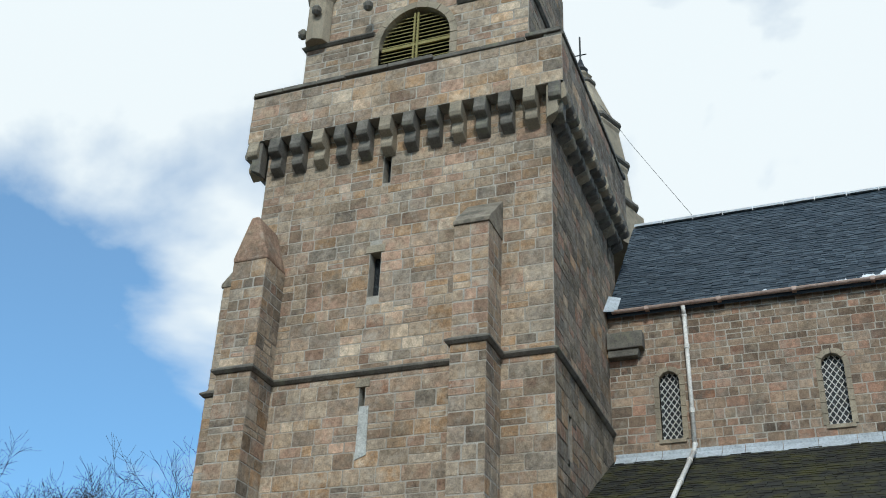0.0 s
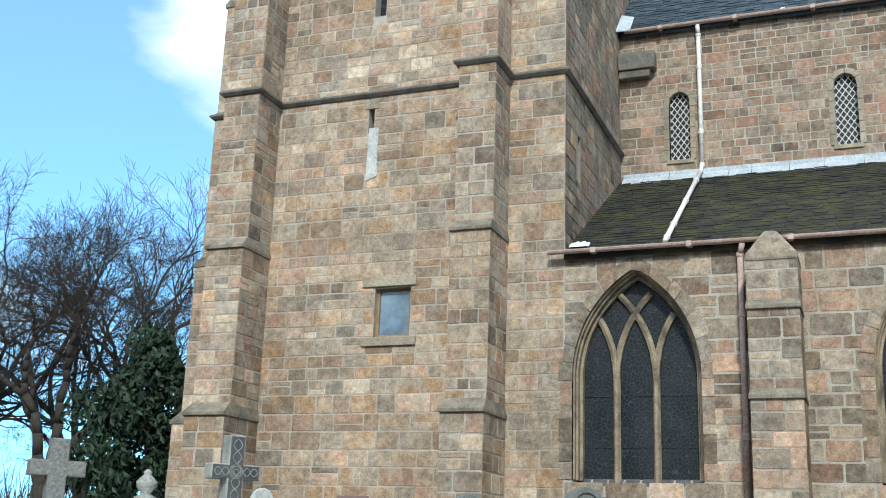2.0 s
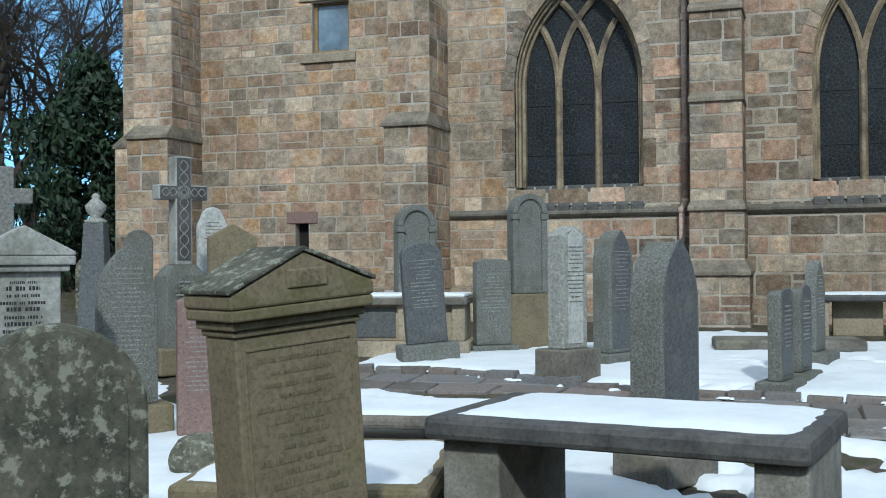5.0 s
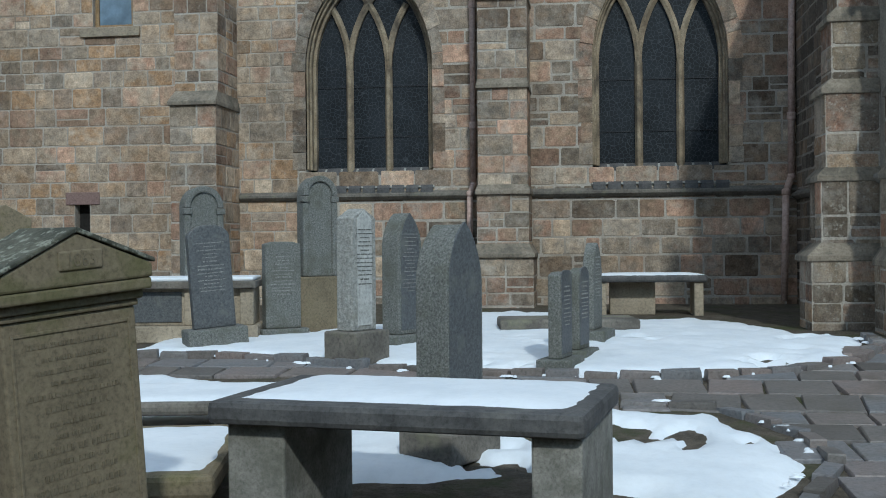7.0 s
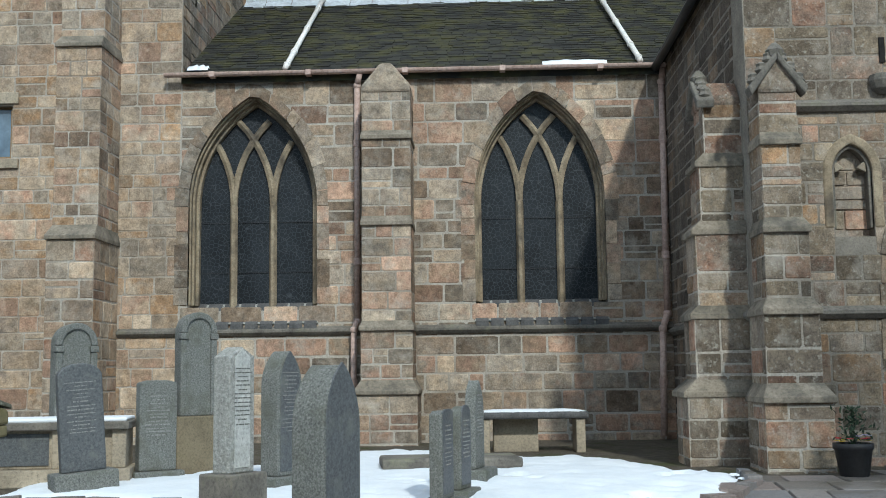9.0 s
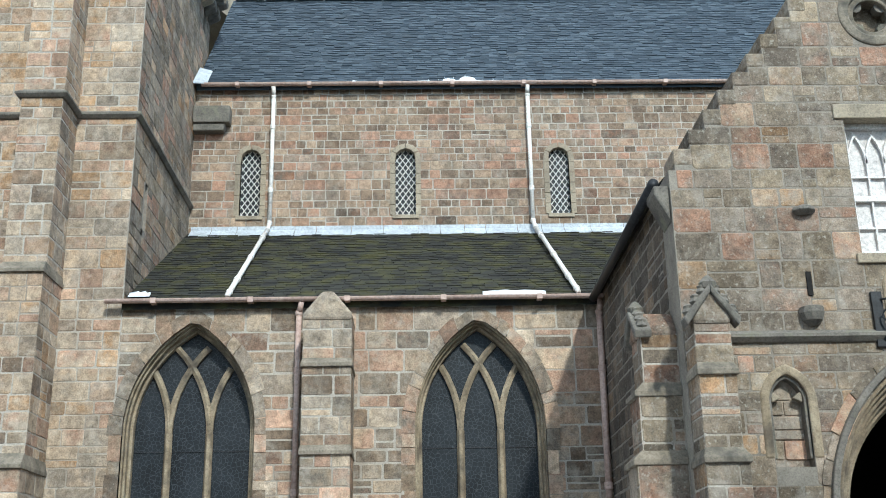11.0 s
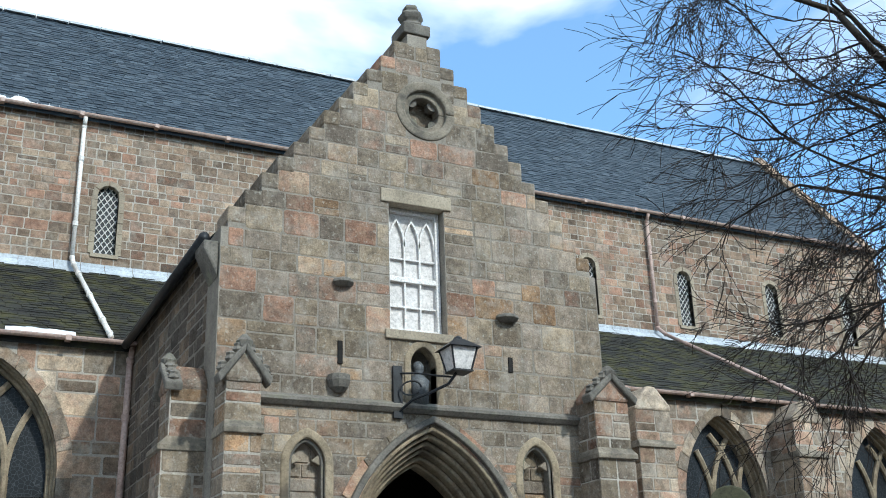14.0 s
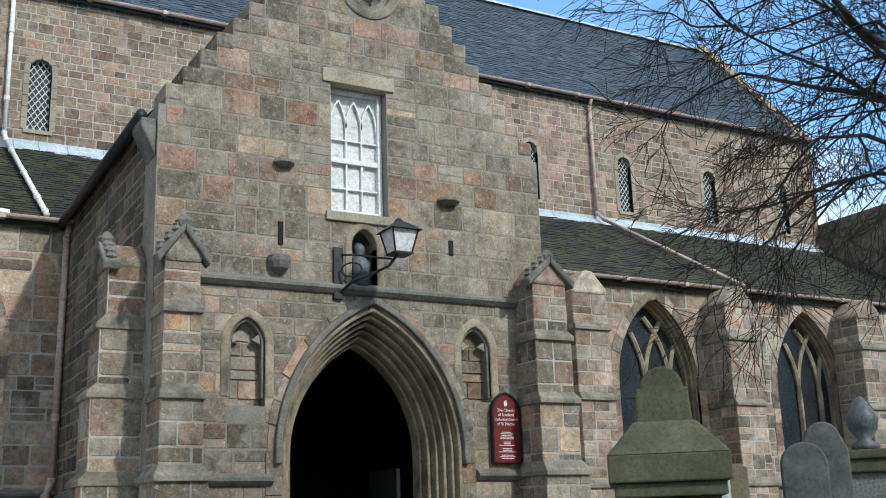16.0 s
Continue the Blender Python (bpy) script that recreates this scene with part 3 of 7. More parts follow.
def buttress(at, turn, stages, material, label, top="slope", top_h=0.8, group="", base=None, back=0.0, top_mat=None, single=26, h=0.3, seed=5):
    """A stepped buttress against a wall: local y=0 is the wall, -y outwards. stages from the ground up: (z0, z1, half width, projection)."""
    e = thing("buttress", label, "buttress", "structure", group)
    e.matrix_basis = pose(*at, 0, 0, turn)
    core = Shape()
    cap = top_mat or dressed_mid
    for i, (z0, z1, a, d) in enumerate(stages):
        core.box(-a, -d, z0, a, back, z1)
        for o, u, n, lo, hi in (((0, -d, 0), (1, 0, 0), (0, -1, 0), -a - 0.015, a + 0.015), ((a, 0, 0), (0, 1, 0), (1, 0, 0), -d, back), ((-a, 0, 0), (0, -1, 0), (-1, 0, 0), -back, d)):
            lay(e, o, u, n, z0, z1, spans_with(lo, hi), material, h, (0.24, 0.5), 0.007, 0.02, single if n == (0, -1, 0) and i < 2 else 0, (0, 1), seed + i)
        if i + 1 < len(stages):
            a2, d2 = stages[i + 1][2:]
            k = 0.1 + 0.7 * (d - d2)
            s = Shape()
            lo = [(-a - 0.03, -d - 0.06), (a + 0.03, -d - 0.06), (a + 0.03, back), (-a - 0.03, back)]
            hi = [(-a2, -d2), (a2, -d2), (a2, back), (-a2, back)]
            s.add([(x, y, z1 - 0.05) for x, y in lo] + [(x, y, z1 + 0.02) for x, y in lo] + [(x, y, z1 + k) for x, y in hi],
                  [(3, 2, 1, 0)] + [(j, (j + 1) % 4, (j + 1) % 4 + 4, j + 4) for j in range(4)] + [(j + 4, (j + 1) % 4 + 4, (j + 1) % 4 + 8, j + 8) for j in range(4)] + [(8, 9, 10, 11)])
            s.ob("weathering", cap, e, bevel=0.012)
    core.ob("body", mortar, e)
    z0, z1, a, d = stages[-1]
    s = Shape()
    if top == "slope":
        s.prism([(0, z1 - 0.06), (d + 0.05, z1 - 0.06), (d + 0.05, z1 + 0.04), (0.05, z1 + top_h), (0, z1 + top_h)], Matrix(((0, 1, 0, -a - 0.03), (-1, 0, 0, 0), (0, 0, 1, 0), (0, 0, 0, 1))), 2 * a + 0.06)
        s.ob("weathering", cap, e, bevel=0.015)
    else:
        s.prism([(-a - 0.02, z1 - 0.04), (a + 0.02, z1 - 0.04), (a + 0.02, z1 + 0.08), (0.1, z1 + top_h), (-0.1, z1 + top_h), (-a - 0.02, z1 + 0.08)], pose(0, -d - 0.04, 0), d + 0.04 + back)
        s.ob("gablet", material, e, bevel=0.05)
        if top == "crested":
            c = Shape()
            for sx in (-1, 1):
                c.prism([(0, z1 + top_h + 0.07), (0, z1 + top_h - 0.05), (sx * (a + 0.1), z1 - 0.08), (sx * (a + 0.14), z1 + 0.03)][::sx], pose(0, -d - 0.1, 0), 0.24)
            c.ob("gablet_coping", dressed_dark, e, bevel=0.025)
            for sx in (-1, 1):
                for f in (0.22, 0.5, 0.8):
                    kx, kz = sx * (a + 0.12) * f, z1 + top_h + 0.06 - (top_h + 0.04) * f
                    Shape().lathe((kx, -d + 0.02, kz - 0.03), [(0.05, 0), (0.085, 0.04), (0.06, 0.09), (0.07, 0.12), (0.02, 0.15)], 6).ob("crocket", dressed_dark, e)
            k = Shape()
            k.lathe((0, -d + 0.02, z1 + top_h - 0.03), [(0.05, 0), (0.1, 0.05), (0.12, 0.12), (0.07, 0.18), (0.03, 0.22)], 8)
            k.ob("finial", dressed_dark, e)
    return e


GROUND_AT_WALL = 0.5
BASE = 0.3

# ---- aisle, west part ----
YA, YC = 20.0, 25.2
AISLE_TOP = 7.2
win_1, win_2 = Arch(-4.12, 1.2, 3.0, 4.9, 6.95), Arch(1.19, 1.2, 3.0, 4.9, 6.95)
win_3, win_4 = Arch(17.05, 1.2, 3.0, 4.9, 6.95), Arch(22.05, 1.2, 3.0, 4.9, 6.95)
S, EAST, WEST = (0, -1, 0), (1, 0, 0), (-1, 0, 0)


def wall(name, origin, along, outward, z0, z1, spans, thick, stone, label, h, w, single, near, seed, back=None, proud=0.022, gap=0.024):
    o = slab(name, origin, along, outward, z0, z1, spans, thick, back or mortar, label)
    lay(o, origin, along, outward, z0, z1, spans, stone, h, w, proud * 0.3, gap, single, near, seed)
    return o


aisle_w = wall("wall_aisle_west", (0, YA, 0), (1, 0, 0), S, BASE, AISLE_TOP, spans_with(-5.48, 3.6, (win_1, win_2)), 0.7, stone_aisle,
               "coursed pink and buff sandstone aisle wall with pale mortar joints", 0.33, (0.26, 0.66), 300, (-0.5, 2.2), 11)
aisle_e = wall("wall_aisle_east", (0, YA, 0), (1, 0, 0), S, BASE, AISLE_TOP, spans_with(9.6, 29.0, (win_3, win_4)), 0.7, stone_aisle,
               "coursed sandstone aisle wall beyond the porch", 0.33, (0.26, 0.66), 200, (15, 5), 12)
moulding("string_course", [(-6.6, YA, 2.5), (3.55, YA, 2.5)], STRING, dressed_dark, aisle_w)
moulding("string_course", [(9.7, YA, 2.5), (29, YA, 2.5)], STRING, dressed_dark, aisle_e)


def tracery_window(name, arch, label):
    """A three-light pointed window: chamfered surround, mullions, intersecting bars, dark leaded panes, sloping sill."""
    e = thing(name, label, "window", "structure", "aisle windows")
    voussoirs(e, arch, 0.27, YA - 0.016, YA + 0.46, stone_aisle, name="surround_stone", size=0.36, uneven=0.3)
    for grow, y, wd in ((-0.035, YA + 0.07, 0.05), (-0.075, YA + 0.17, 0.06), (-0.13, YA + 0.3, 0.07)):
        k = Arch(arch.x, arch.a + grow, arch.b, arch.s, arch.top + grow * 1.15)
        band(k.outline(wd, 16), k.outline(0, 16), y, y + 0.16).ob("frame", dressed_brown, e, bevel=0.02)
    inner = Arch(arch.x * 1.015, arch.a - 0.08, arch.b, arch.s, arch.top - 0.08)
    light = 2 * inner.a / 3
    for m in (-1, 1):
        mx = inner.x + m * light / 2
        s = Shape()
        s.prism([(-0.075, 0), (-0.03, -0.085), (0.03, -0.085), (0.075, 0), (0.03, 0.085), (-0.03, 0.085)], Matrix(((1, 0, 0, mx), (0, 0, 1, YA + 0.39), (0, 1, 0, arch.b - 0.05), (0, 0, 0, 1))), inner.s - arch.b + 0.05)
        s.ob("mullion", dressed_brown, e, "buff stone mullion", bevel=0.012)
    for m in (-1, 1):
        mx = inner.x + m * light / 2
        for d in (-1, 1):
            pts = []
            for i in range(15):
                t = math.radians(90) * i / 14
                px, pz = mx + d * inner.r * (1 - math.cos(t)), inner.s + inner.r * math.sin(t)
                if abs(px - inner.x) > inner.half(pz) + 0.03 or pz > inner.top:
                    break
                pts.append(Vector((px, YA + 0.39, pz)))
            Shape().sweep(pts, 0.068, 6).ob("tracery_bar", dressed_brown, e)
    for k in (-1, 0, 1):
        x0, x1 = inner.x + k * light - light / 2, inner.x + k * light + light / 2
        s = Shape()
        zs = [arch.b - 0.12 + (arch.top + 0.14 - arch.b) * i / 24 for i in range(25)]
        x0, x1 = x0 - (0.3 if k == -1 else 0), x1 + (0.3 if k == 1 else 0)
        rows = [(max(x0, arch.x - arch.half(min(max(z, arch.b + 0.01), arch.top - 0.01)) - 0.1), min(x1, arch.x + arch.half(min(max(z, arch.b + 0.01), arch.top - 0.01)) + 0.1), z) for z in zs]
        rows = [r for r in rows if r[1] > r[0]]
        for (a0, b0, z0), (a1, b1, z1) in zip(rows, rows[1:]):
            s.add([(a0, YA + 0.43, z0), (b0, YA + 0.43, z0), (b1, YA + 0.43, z1), (a1, YA + 0.43, z1), (a0, YA + 0.45, z0), (b0, YA + 0.45, z0), (b1, YA + 0.45, z1), (a1, YA + 0.45, z1)], [(0, 1, 2, 3), (7, 6, 5, 4)])
        s.ob("pane", glass_lead, e, "dark leaded glass behind a wire guard")
        for j in range(3):
            z = arch.b + 0.62 + 0.95 * j
            if z < inner.s:
                Shape().box(inner.x + k * light - light / 2 + 0.03, YA + 0.415, z, inner.x + k * light + light / 2 - 0.03, YA + 0.425, z + 0.012).ob("saddle_bar", black_iron, e)
    for u0, u1, n in ((0.0, 0.47, 9), (0.53, 1.0, 8)):
        for i in range(n):
            a, b = arch.x - 1.22 + 2.44 * i / n + 0.022, arch.x - 1.22 + 2.44 * (i + 1) / n - 0.022
            y0, y1, z0, z1 = YA - 0.07 + 0.49 * u0, YA - 0.07 + 0.49 * u1, 2.64 + 0.41 * u0, 2.64 + 0.41 * u1
            Shape().add([(a, y0, z0), (b, y0, z0), (b, y1, z1), (a, y1, z1), (a, y0, z0 - 0.09), (b, y0, z0 - 0.09), (b, y1, z1 - 0.12), (a, y1, z1 - 0.12)],
                        [(0, 1, 2, 3), (7, 6, 5, 4), (4, 5, 1, 0), (5, 6, 2, 1), (7, 4, 0, 3)]).ob("sill_stone", slab_dark, e)
    Shape().add([(arch.x - 1.22, YA - 0.045, 2.646), (arch.x + 1.22, YA - 0.045, 2.646), (arch.x + 1.22, YA + 0.43, 3.04), (arch.x - 1.22, YA + 0.43, 3.04), (arch.x - 1.22, YA + 0.43, 2.5), (arch.x + 1.22, YA + 0.43, 2.5)],
                [(0, 1, 2, 3), (0, 4, 5, 1), (2, 5, 4, 3), (1, 5, 2), (0, 3, 4)]).ob("sill_bed", granite_light, e, "pale mortar bed of the sill")
    return e


for i, a in enumerate((win_1, win_2, win_3, win_4)):
    tracery_window("window_%d" % (i + 1), a, "tall pointed three-light church window with stone tracery and dark leaded glass")

buttress((-1.56, YA, 0), 0, [(BASE, 1.4, 0.53, 1.15), (1.4, 2.5, 0.45, 1.0), (2.5, 4.35, 0.43, 0.95), (4.35, 5.9, 0.43, 0.9), (5.9, 6.75, 0.43, 0.86)], stone_aisle,
         "stepped sandstone buttress with a gabled cap between two windows", "gablet", 0.5, "aisle buttresses", seed=31)
for bx in (14.5, 18.95, 23.5, 27.3):
    buttress((bx, YA, 0), 0, [(BASE, 2.5, 0.48, 1.05), (2.5, 4.35, 0.46, 0.95), (4.35, 5.9, 0.46, 0.9), (5.9, 6.7, 0.46, 0.86)], stone_aisle,
             "stepped sandstone buttress of the far aisle", "gablet", 0.5, "aisle buttresses", seed=int(bx))


# ---- roofs ----
def slates(name, x0, x1, ya, za, yb, zb, material, label, w, rows, seed, singles_span=None):
    """A slated slope from the eave (ya, za) up to (yb, zb): overlapping courses of small slates, each with its own thickness."""
    q = random.Random(seed)
    d = Vector((0, yb - ya, zb - za))
    ln = d.length
    d.normalize()
    nrm = Vector((0, -d.z, d.y))
    s = Shape()
    singles = [] if singles_span else None
    for r in range(rows):
        t0, t1 = ln * r / rows - 0.02, ln * (r + 1) / rows + 0.05
        x = x0 - q.uniform(0, w)
        while x < x1:
            e = x + w * q.uniform(0.75, 1.25)
            a, b = max(x0, x + 0.006), min(x1, e - 0.006)
            if b - a > 0.03:
                lift = 0.024 + q.uniform(-0.009, 0.012)
                o = Vector((0, ya, za))
                j = q.uniform(-0.032, 0.026)
                p = [o + d * (t0 + j) + nrm * lift, o + d * t1 + nrm * 0.008]
                vs = [Vector((a, 0, 0)) + p[0], Vector((b, 0, 0)) + p[0], Vector((b, 0, 0)) + p[1], Vector((a, 0, 0)) + p[1], Vector((a, 0, 0)) + p[0] - nrm * 0.025, Vector((b, 0, 0)) + p[0] - nrm * 0.025]
                if singles is not None and len(singles) < 300 and singles_span[0] < a < singles_span[1]:
                    singles.append(Matrix(((b - a, 0, 0, a), (0, p[1].y - p[0].y, nrm.y, p[0].y), (0, p[1].z - p[0].z, nrm.z, p[0].z), (0, 0, 0, 1))))
                else:
                    s.add(vs, [(0, 1, 2, 3), (4, 5, 1, 0)])
            x = e
    base = Shape()
    o0, o1 = Vector((0, ya, za)) - nrm * 0.01, Vector((0, yb, zb)) - nrm * 0.01
    base.add([(x0, o0.y, o0.z), (x1, o0.y, o0.z), (x1, o1.y, o1.z), (x0, o1.y, o1.z), (x0, o0.y, o0.z - 0.14), (x1, o0.y, o0.z - 0.14), (x1, o1.y, o1.z - 0.14), (x0, o1.y, o1.z - 0.14)],
             [(0, 1, 2, 3), (7, 6, 5, 4), (4, 5, 1, 0), (5, 6, 2, 1), (6, 7, 3, 2), (7, 4, 0, 3)])
    ob = base.ob(name, material, None, label, kind="structure", category="roof")
    s.ob("slates", material, ob, kind="stuff")
    if singles:
        me = bpy.data.meshes.new("slate")
        me.from_pydata([(0, 0, 0), (1, 0, 0), (1, 1, 0), (0, 1, 0), (0, 0, -0.025), (1, 0, -0.025)], [], [(0, 1, 2, 3), (4, 5, 1, 0)])
        me.materials.append(material)
        for m in singles:
            o = new("slate", me)
            o.parent, o.matrix_basis = ob, m
    return ob


EAVE_Z, FLASH_Z = 7.3, 10.5
roof_aw = slates("roof_aisle_west", -5.46, 5.6, YA - 0.12, EAVE_Z, YC, FLASH_Z, slate_aisle, "mossy dark slate lean-to roof", 0.26, 34, 1, (-3.2, 1.6))
roof_ae = slates("roof_aisle_east", 7.7, 29.0, YA - 0.12, EAVE_Z, YC, FLASH_Z, slate_aisle, "mossy dark slate lean-to roof beyond the porch", 0.26, 34, 2)
roof_n = slates("roof_nave", -5.45, 28.9, YC - 0.15, 14.42, 29.5, 19.5, slate_nave, "steep blue-grey slate nave roof", 0.24, 44, 3)
Shape().add([(-5.4, 29.5, 19.47), (28.9, 29.5, 19.47), (28.9, 34.0, 14.4), (-5.4, 34.0, 14.4)], [(0, 1, 2, 3)]).ob("roof_nave_back", slate_nave, None, "far slope of the slate nave roof", kind="structure", category="roof")
rid = Shape()
for i in range(38):
    x = -5.4 + i * 0.9
    rid.prism([(-0.14, -0.1), (0.0, -0.02), (0.14, -0.1), (0.13, -0.03), (0, 0.06 + rnd.uniform(-0.01, 0.01)), (-0.13, -0.03)], Matrix(((0, 1, 0, x + 0.01), (1, 0, 0, 29.5), (0, 0, 1, 19.6), (0, 0, 0, 1))), 0.88)
rid.ob("ridge", lead, roof_n, "pale lead ridge")
for x0, x1 in ((-5.4, 5.4), (7.9, 28.9)):
    fl = Shape()
    x = x0
    while x < x1:
        e = min(x1, x + rnd.uniform(0.5, 0.85))
        fl.add([(x, YC - 0.34, 10.31), (e - 0.012, YC - 0.34, 10.31), (e - 0.012, YC - 0.04, 10.56), (x, YC - 0.04, 10.56), (x, YC - 0.04, 10.66), (e - 0.012, YC - 0.04, 10.66)], [(0, 1, 2, 3), (3, 2, 5, 4)])
        x = e
    fl.ob("flashing", lead, roof_aw if x0 < 0 else roof_ae, "pale lead flashing")

# ---- clerestory ----
CLW = [-4.02, -0.2, 3.62, 17.3, 20.75, 24.2, 27.4]
cl_slots = [Slot(x, 0.25, 10.93, 12.7, True) for x in CLW]
cl = wall("wall_clerestory", (0, YC, 0), (1, 0, 0), S, 10.2, 14.4, spans_with(-5.48, 29.0, cl_slots), 0.7, stone_clerestory,
          "clerestory wall of small coursed pink and brown sandstone", 0.235, (0.18, 0.44), 300, (-1, 12), 21, proud=0.02, gap=0.017)


def lancet(name, o):
    e = thing(name, "narrow round-headed clerestory window with white diamond lattice", "window", "structure", "clerestory windows")
    voussoirs(e, o, 0.13, YC - 0.025, YC + 0.2, dressed, size=0.26, name="surround_stone")
    s = Shape()
    line = o.outline(0.02, 12)
    s.add([(x, YC + 0.16, z) for x, z in line] + [(x, YC + 0.18, z) for x, z in line], [tuple(range(len(line))), tuple(range(2 * len(line) - 1, len(line) - 1, -1))])
    s.ob("pane", glass_lattice, e)
    lat = Shape()
    pitch, r = 0.25, 0.012
    for d in (-1, 1):
        for k in range(-4, 26):
            pts = []
            for i in range(41):
                px = -o.a + 2 * o.a * i / 40
                pz = o.b + k * pitch * 0.8 + d * px * 1.4
                if o.b <= pz <= o.top and abs(px) <= o.half(pz):
                    pts.append((o.x + px, YC + 0.14, pz))
            if len(pts) > 2:
                lat.rod(pts[0], pts[-1], r, r, 4)
    lat.ob("lattice", white_wood, e, "white painted diamond lattice")
    Shape().box(o.x - 0.32, YC - 0.05, o.b - 0.09, o.x + 0.32, YC + 0.17, o.b).ob("sill", dressed, e)


for i, o in enumerate(cl_slots):
    lancet("window_%d" % (5 + i), o)


# ---- gutters and downpipes ----
def gutter(x0, x1, y, z, mat=pipe_pink):
    e = Shape()
    prof = [(-0.075, 0.05)] + [(0.075 * math.sin(a), -0.075 * math.cos(a) + 0.05) for a in [math.radians(-75 + 25 * i) for i in range(7)]] + [(0.075, 0.05), (0.055, 0.05), (-0.055, 0.05)]
    e.prism(prof[::-1], Matrix(((0, 1, 0, x0), (1, 0, 0, y), (0, 0, 1, z), (0, 0, 0, 1))), x1 - x0)
    o = e.ob("gutter", mat, None, "pinkish painted cast-iron gutter along the eave", category="gutter")
    x = x0 + 0.9
    while x < x1:
        Shape().box(x - 0.05, y - 0.085, z - 0.04, x + 0.05, y + 0.09, z + 0.06).ob("joint_collar", mat, o)
        x += 1.8
    return o


def downpipe(pts, r, mat, label, every=1.5):
    pts = [Vector(p) for p in pts]
    o = Shape().sweep(pts, r, 10).ob("downpipe", mat, None, label, smooth=True, category="downpipe", group="downpipes")
    for p in pts[1:-1]:
        Shape().lathe((p.x, p.y, p.z - r), [(r * 0.9, 0), (r * 1.25, r * 0.4), (r * 1.25, r * 1.6), (r * 0.9, 2 * r)], 10).ob("elbow", mat, o, smooth=True)
    for a, b in zip(pts, pts[1:]):
        n = int((b - a).length / every)
        for k in range(n):
            c = a + (b - a) * ((k + 0.5) / n)
            u = (b - a).normalized() * 0.06
            Shape().rod(c - u, c + u, r * 1.3, r * 1.3, 10).ob("joint_collar", mat, o)
    return o


gutter(-5.75, 3.65, YA - 0.22, 7.27)
gutter(9.8, 28.9, YA - 0.22, 7.27)
gutter(-5.3, 28.9, YC - 0.24, 14.36)
for px, dx in ((-3.5, 0.0), (2.9, 0.2), (19.5, 0.5)):
    downpipe([(px, YC - 0.24, 14.33), (px, YC - 0.12, 14.1), (px, YC - 0.12, 10.72), (px + dx * 0.1, YC - 0.4, 10.45), (px + dx, YA + 0.05, 7.52), (px + dx, YA - 0.15, 7.4)], 0.052, pipe_white if px < 10 else pipe_pink,
             "pale painted iron downpipe down the clerestory and across the roof")
downpipe([(-2.1, YA - 0.2, 7.25), (-2.16, YA - 0.09, 7.05), (-2.17, YA - 0.09, 2.66), (-2.22, YA - 0.2, 2.5), (-2.24, YA - 0.2, 0.6)], 0.055, pipe_pink, "pinkish iron downpipe beside a buttress")
downpipe([(3.5, YA - 0.2, 7.25), (3.48, YA - 0.1, 7.0), (3.44, YA - 0.1, 2.72), (3.33, YA - 0.22, 2.45), (3.29, YA - 0.22, 0.55)], 0.06, pipe_pink, "pinkish iron downpipe in the corner beside the porch")

# ---- tower ----
TX0, TX1, TY0, TY1 = -12.95, -5.48, 20.0, 26.4
TTOP = 17.85
slit_a, slit_b, slit_c = Slot(-9.72, 0.14, 13.1, 14.2), Slot(-9.58, 0.1, 16.2, 16.95), Slot(-9.8, 0.07, 10.35, 10.85)
sq_win, low_slot = Slot(-9.1, 0.4, 5.82, 6.84), Slot(-9.76, 0.15, 1.7, 2.41)
tower_s = wall("wall_tower_south", (0, TY0, 0), (1, 0, 0), S, BASE, TTOP, spans_with(TX0, TX1, (slit_a, slit_b, slit_c, sq_win, low_slot)), 1.0, stone_tower,
               "tall tower wall of large tan and pink sandstone blocks", 0.32, (0.26, 0.62), 300, (-9, 3.5), 41, gap=0.016)
# East side is laid in the porch stone, darker and greyer than the front.
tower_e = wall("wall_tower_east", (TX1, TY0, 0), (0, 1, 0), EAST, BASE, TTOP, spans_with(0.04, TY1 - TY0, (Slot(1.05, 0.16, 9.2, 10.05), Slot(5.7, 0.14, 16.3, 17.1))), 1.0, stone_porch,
               "side wall of the tower in darker grey-brown sandstone", 0.33, (0.26, 0.6), 200, (2, 12), 42, mortar_dark, gap=0.012)
tower_w = wall("wall_tower_west", (TX0, TY1, 0), (0, -1, 0), WEST, BASE, TTOP, spans_with(0, TY1 - TY0 - 0.04), 1.0, stone_tower, "far side wall of the tower", 0.31, (0.34, 0.7), 0, (0, 0), 43)
Shape().box(TX0 + 1.02, TY1 - 1.0, BASE, TX1 - 1.02, TY1 - 0.02, TTOP).ob("wall_tower_north", stone_tower, None, "back wall of the tower", kind="structure", category="wall")
# Added near-black sheet that stands in for the shade behind the tower openings.
Shape().box(TX0 + 1.0, TY0 + 0.85, BASE, TX1 - 1.0, TY0 + 0.95, TTOP).ob("wall_tower_lining", shade_and_trim, None, "added near-black sheet behind the tower openings, painting their shade", kind="structure", category="wall")
moulding("string_course", [(TX0, TY1, 11.2), (TX0, TY0, 11.2), (TX1, TY0, 11.2), (TX1, YC, 11.2)], STRING, dressed_dark, tower_s)
lower = [(BASE, 4.15, 0.42, 1.3), (4.15, 7.65, 0.4, 1.1), (7.65, 11.2, 0.39, 0.95), (11.2, 14.05, 0.39, 0.9)]
b_r = buttress((-7.04, TY0, 0), 0, lower, stone_tower, "tall stepped sandstone buttress of the tower", "slope", 0.95, "tower buttresses", seed=51, top_mat=dressed_mid)
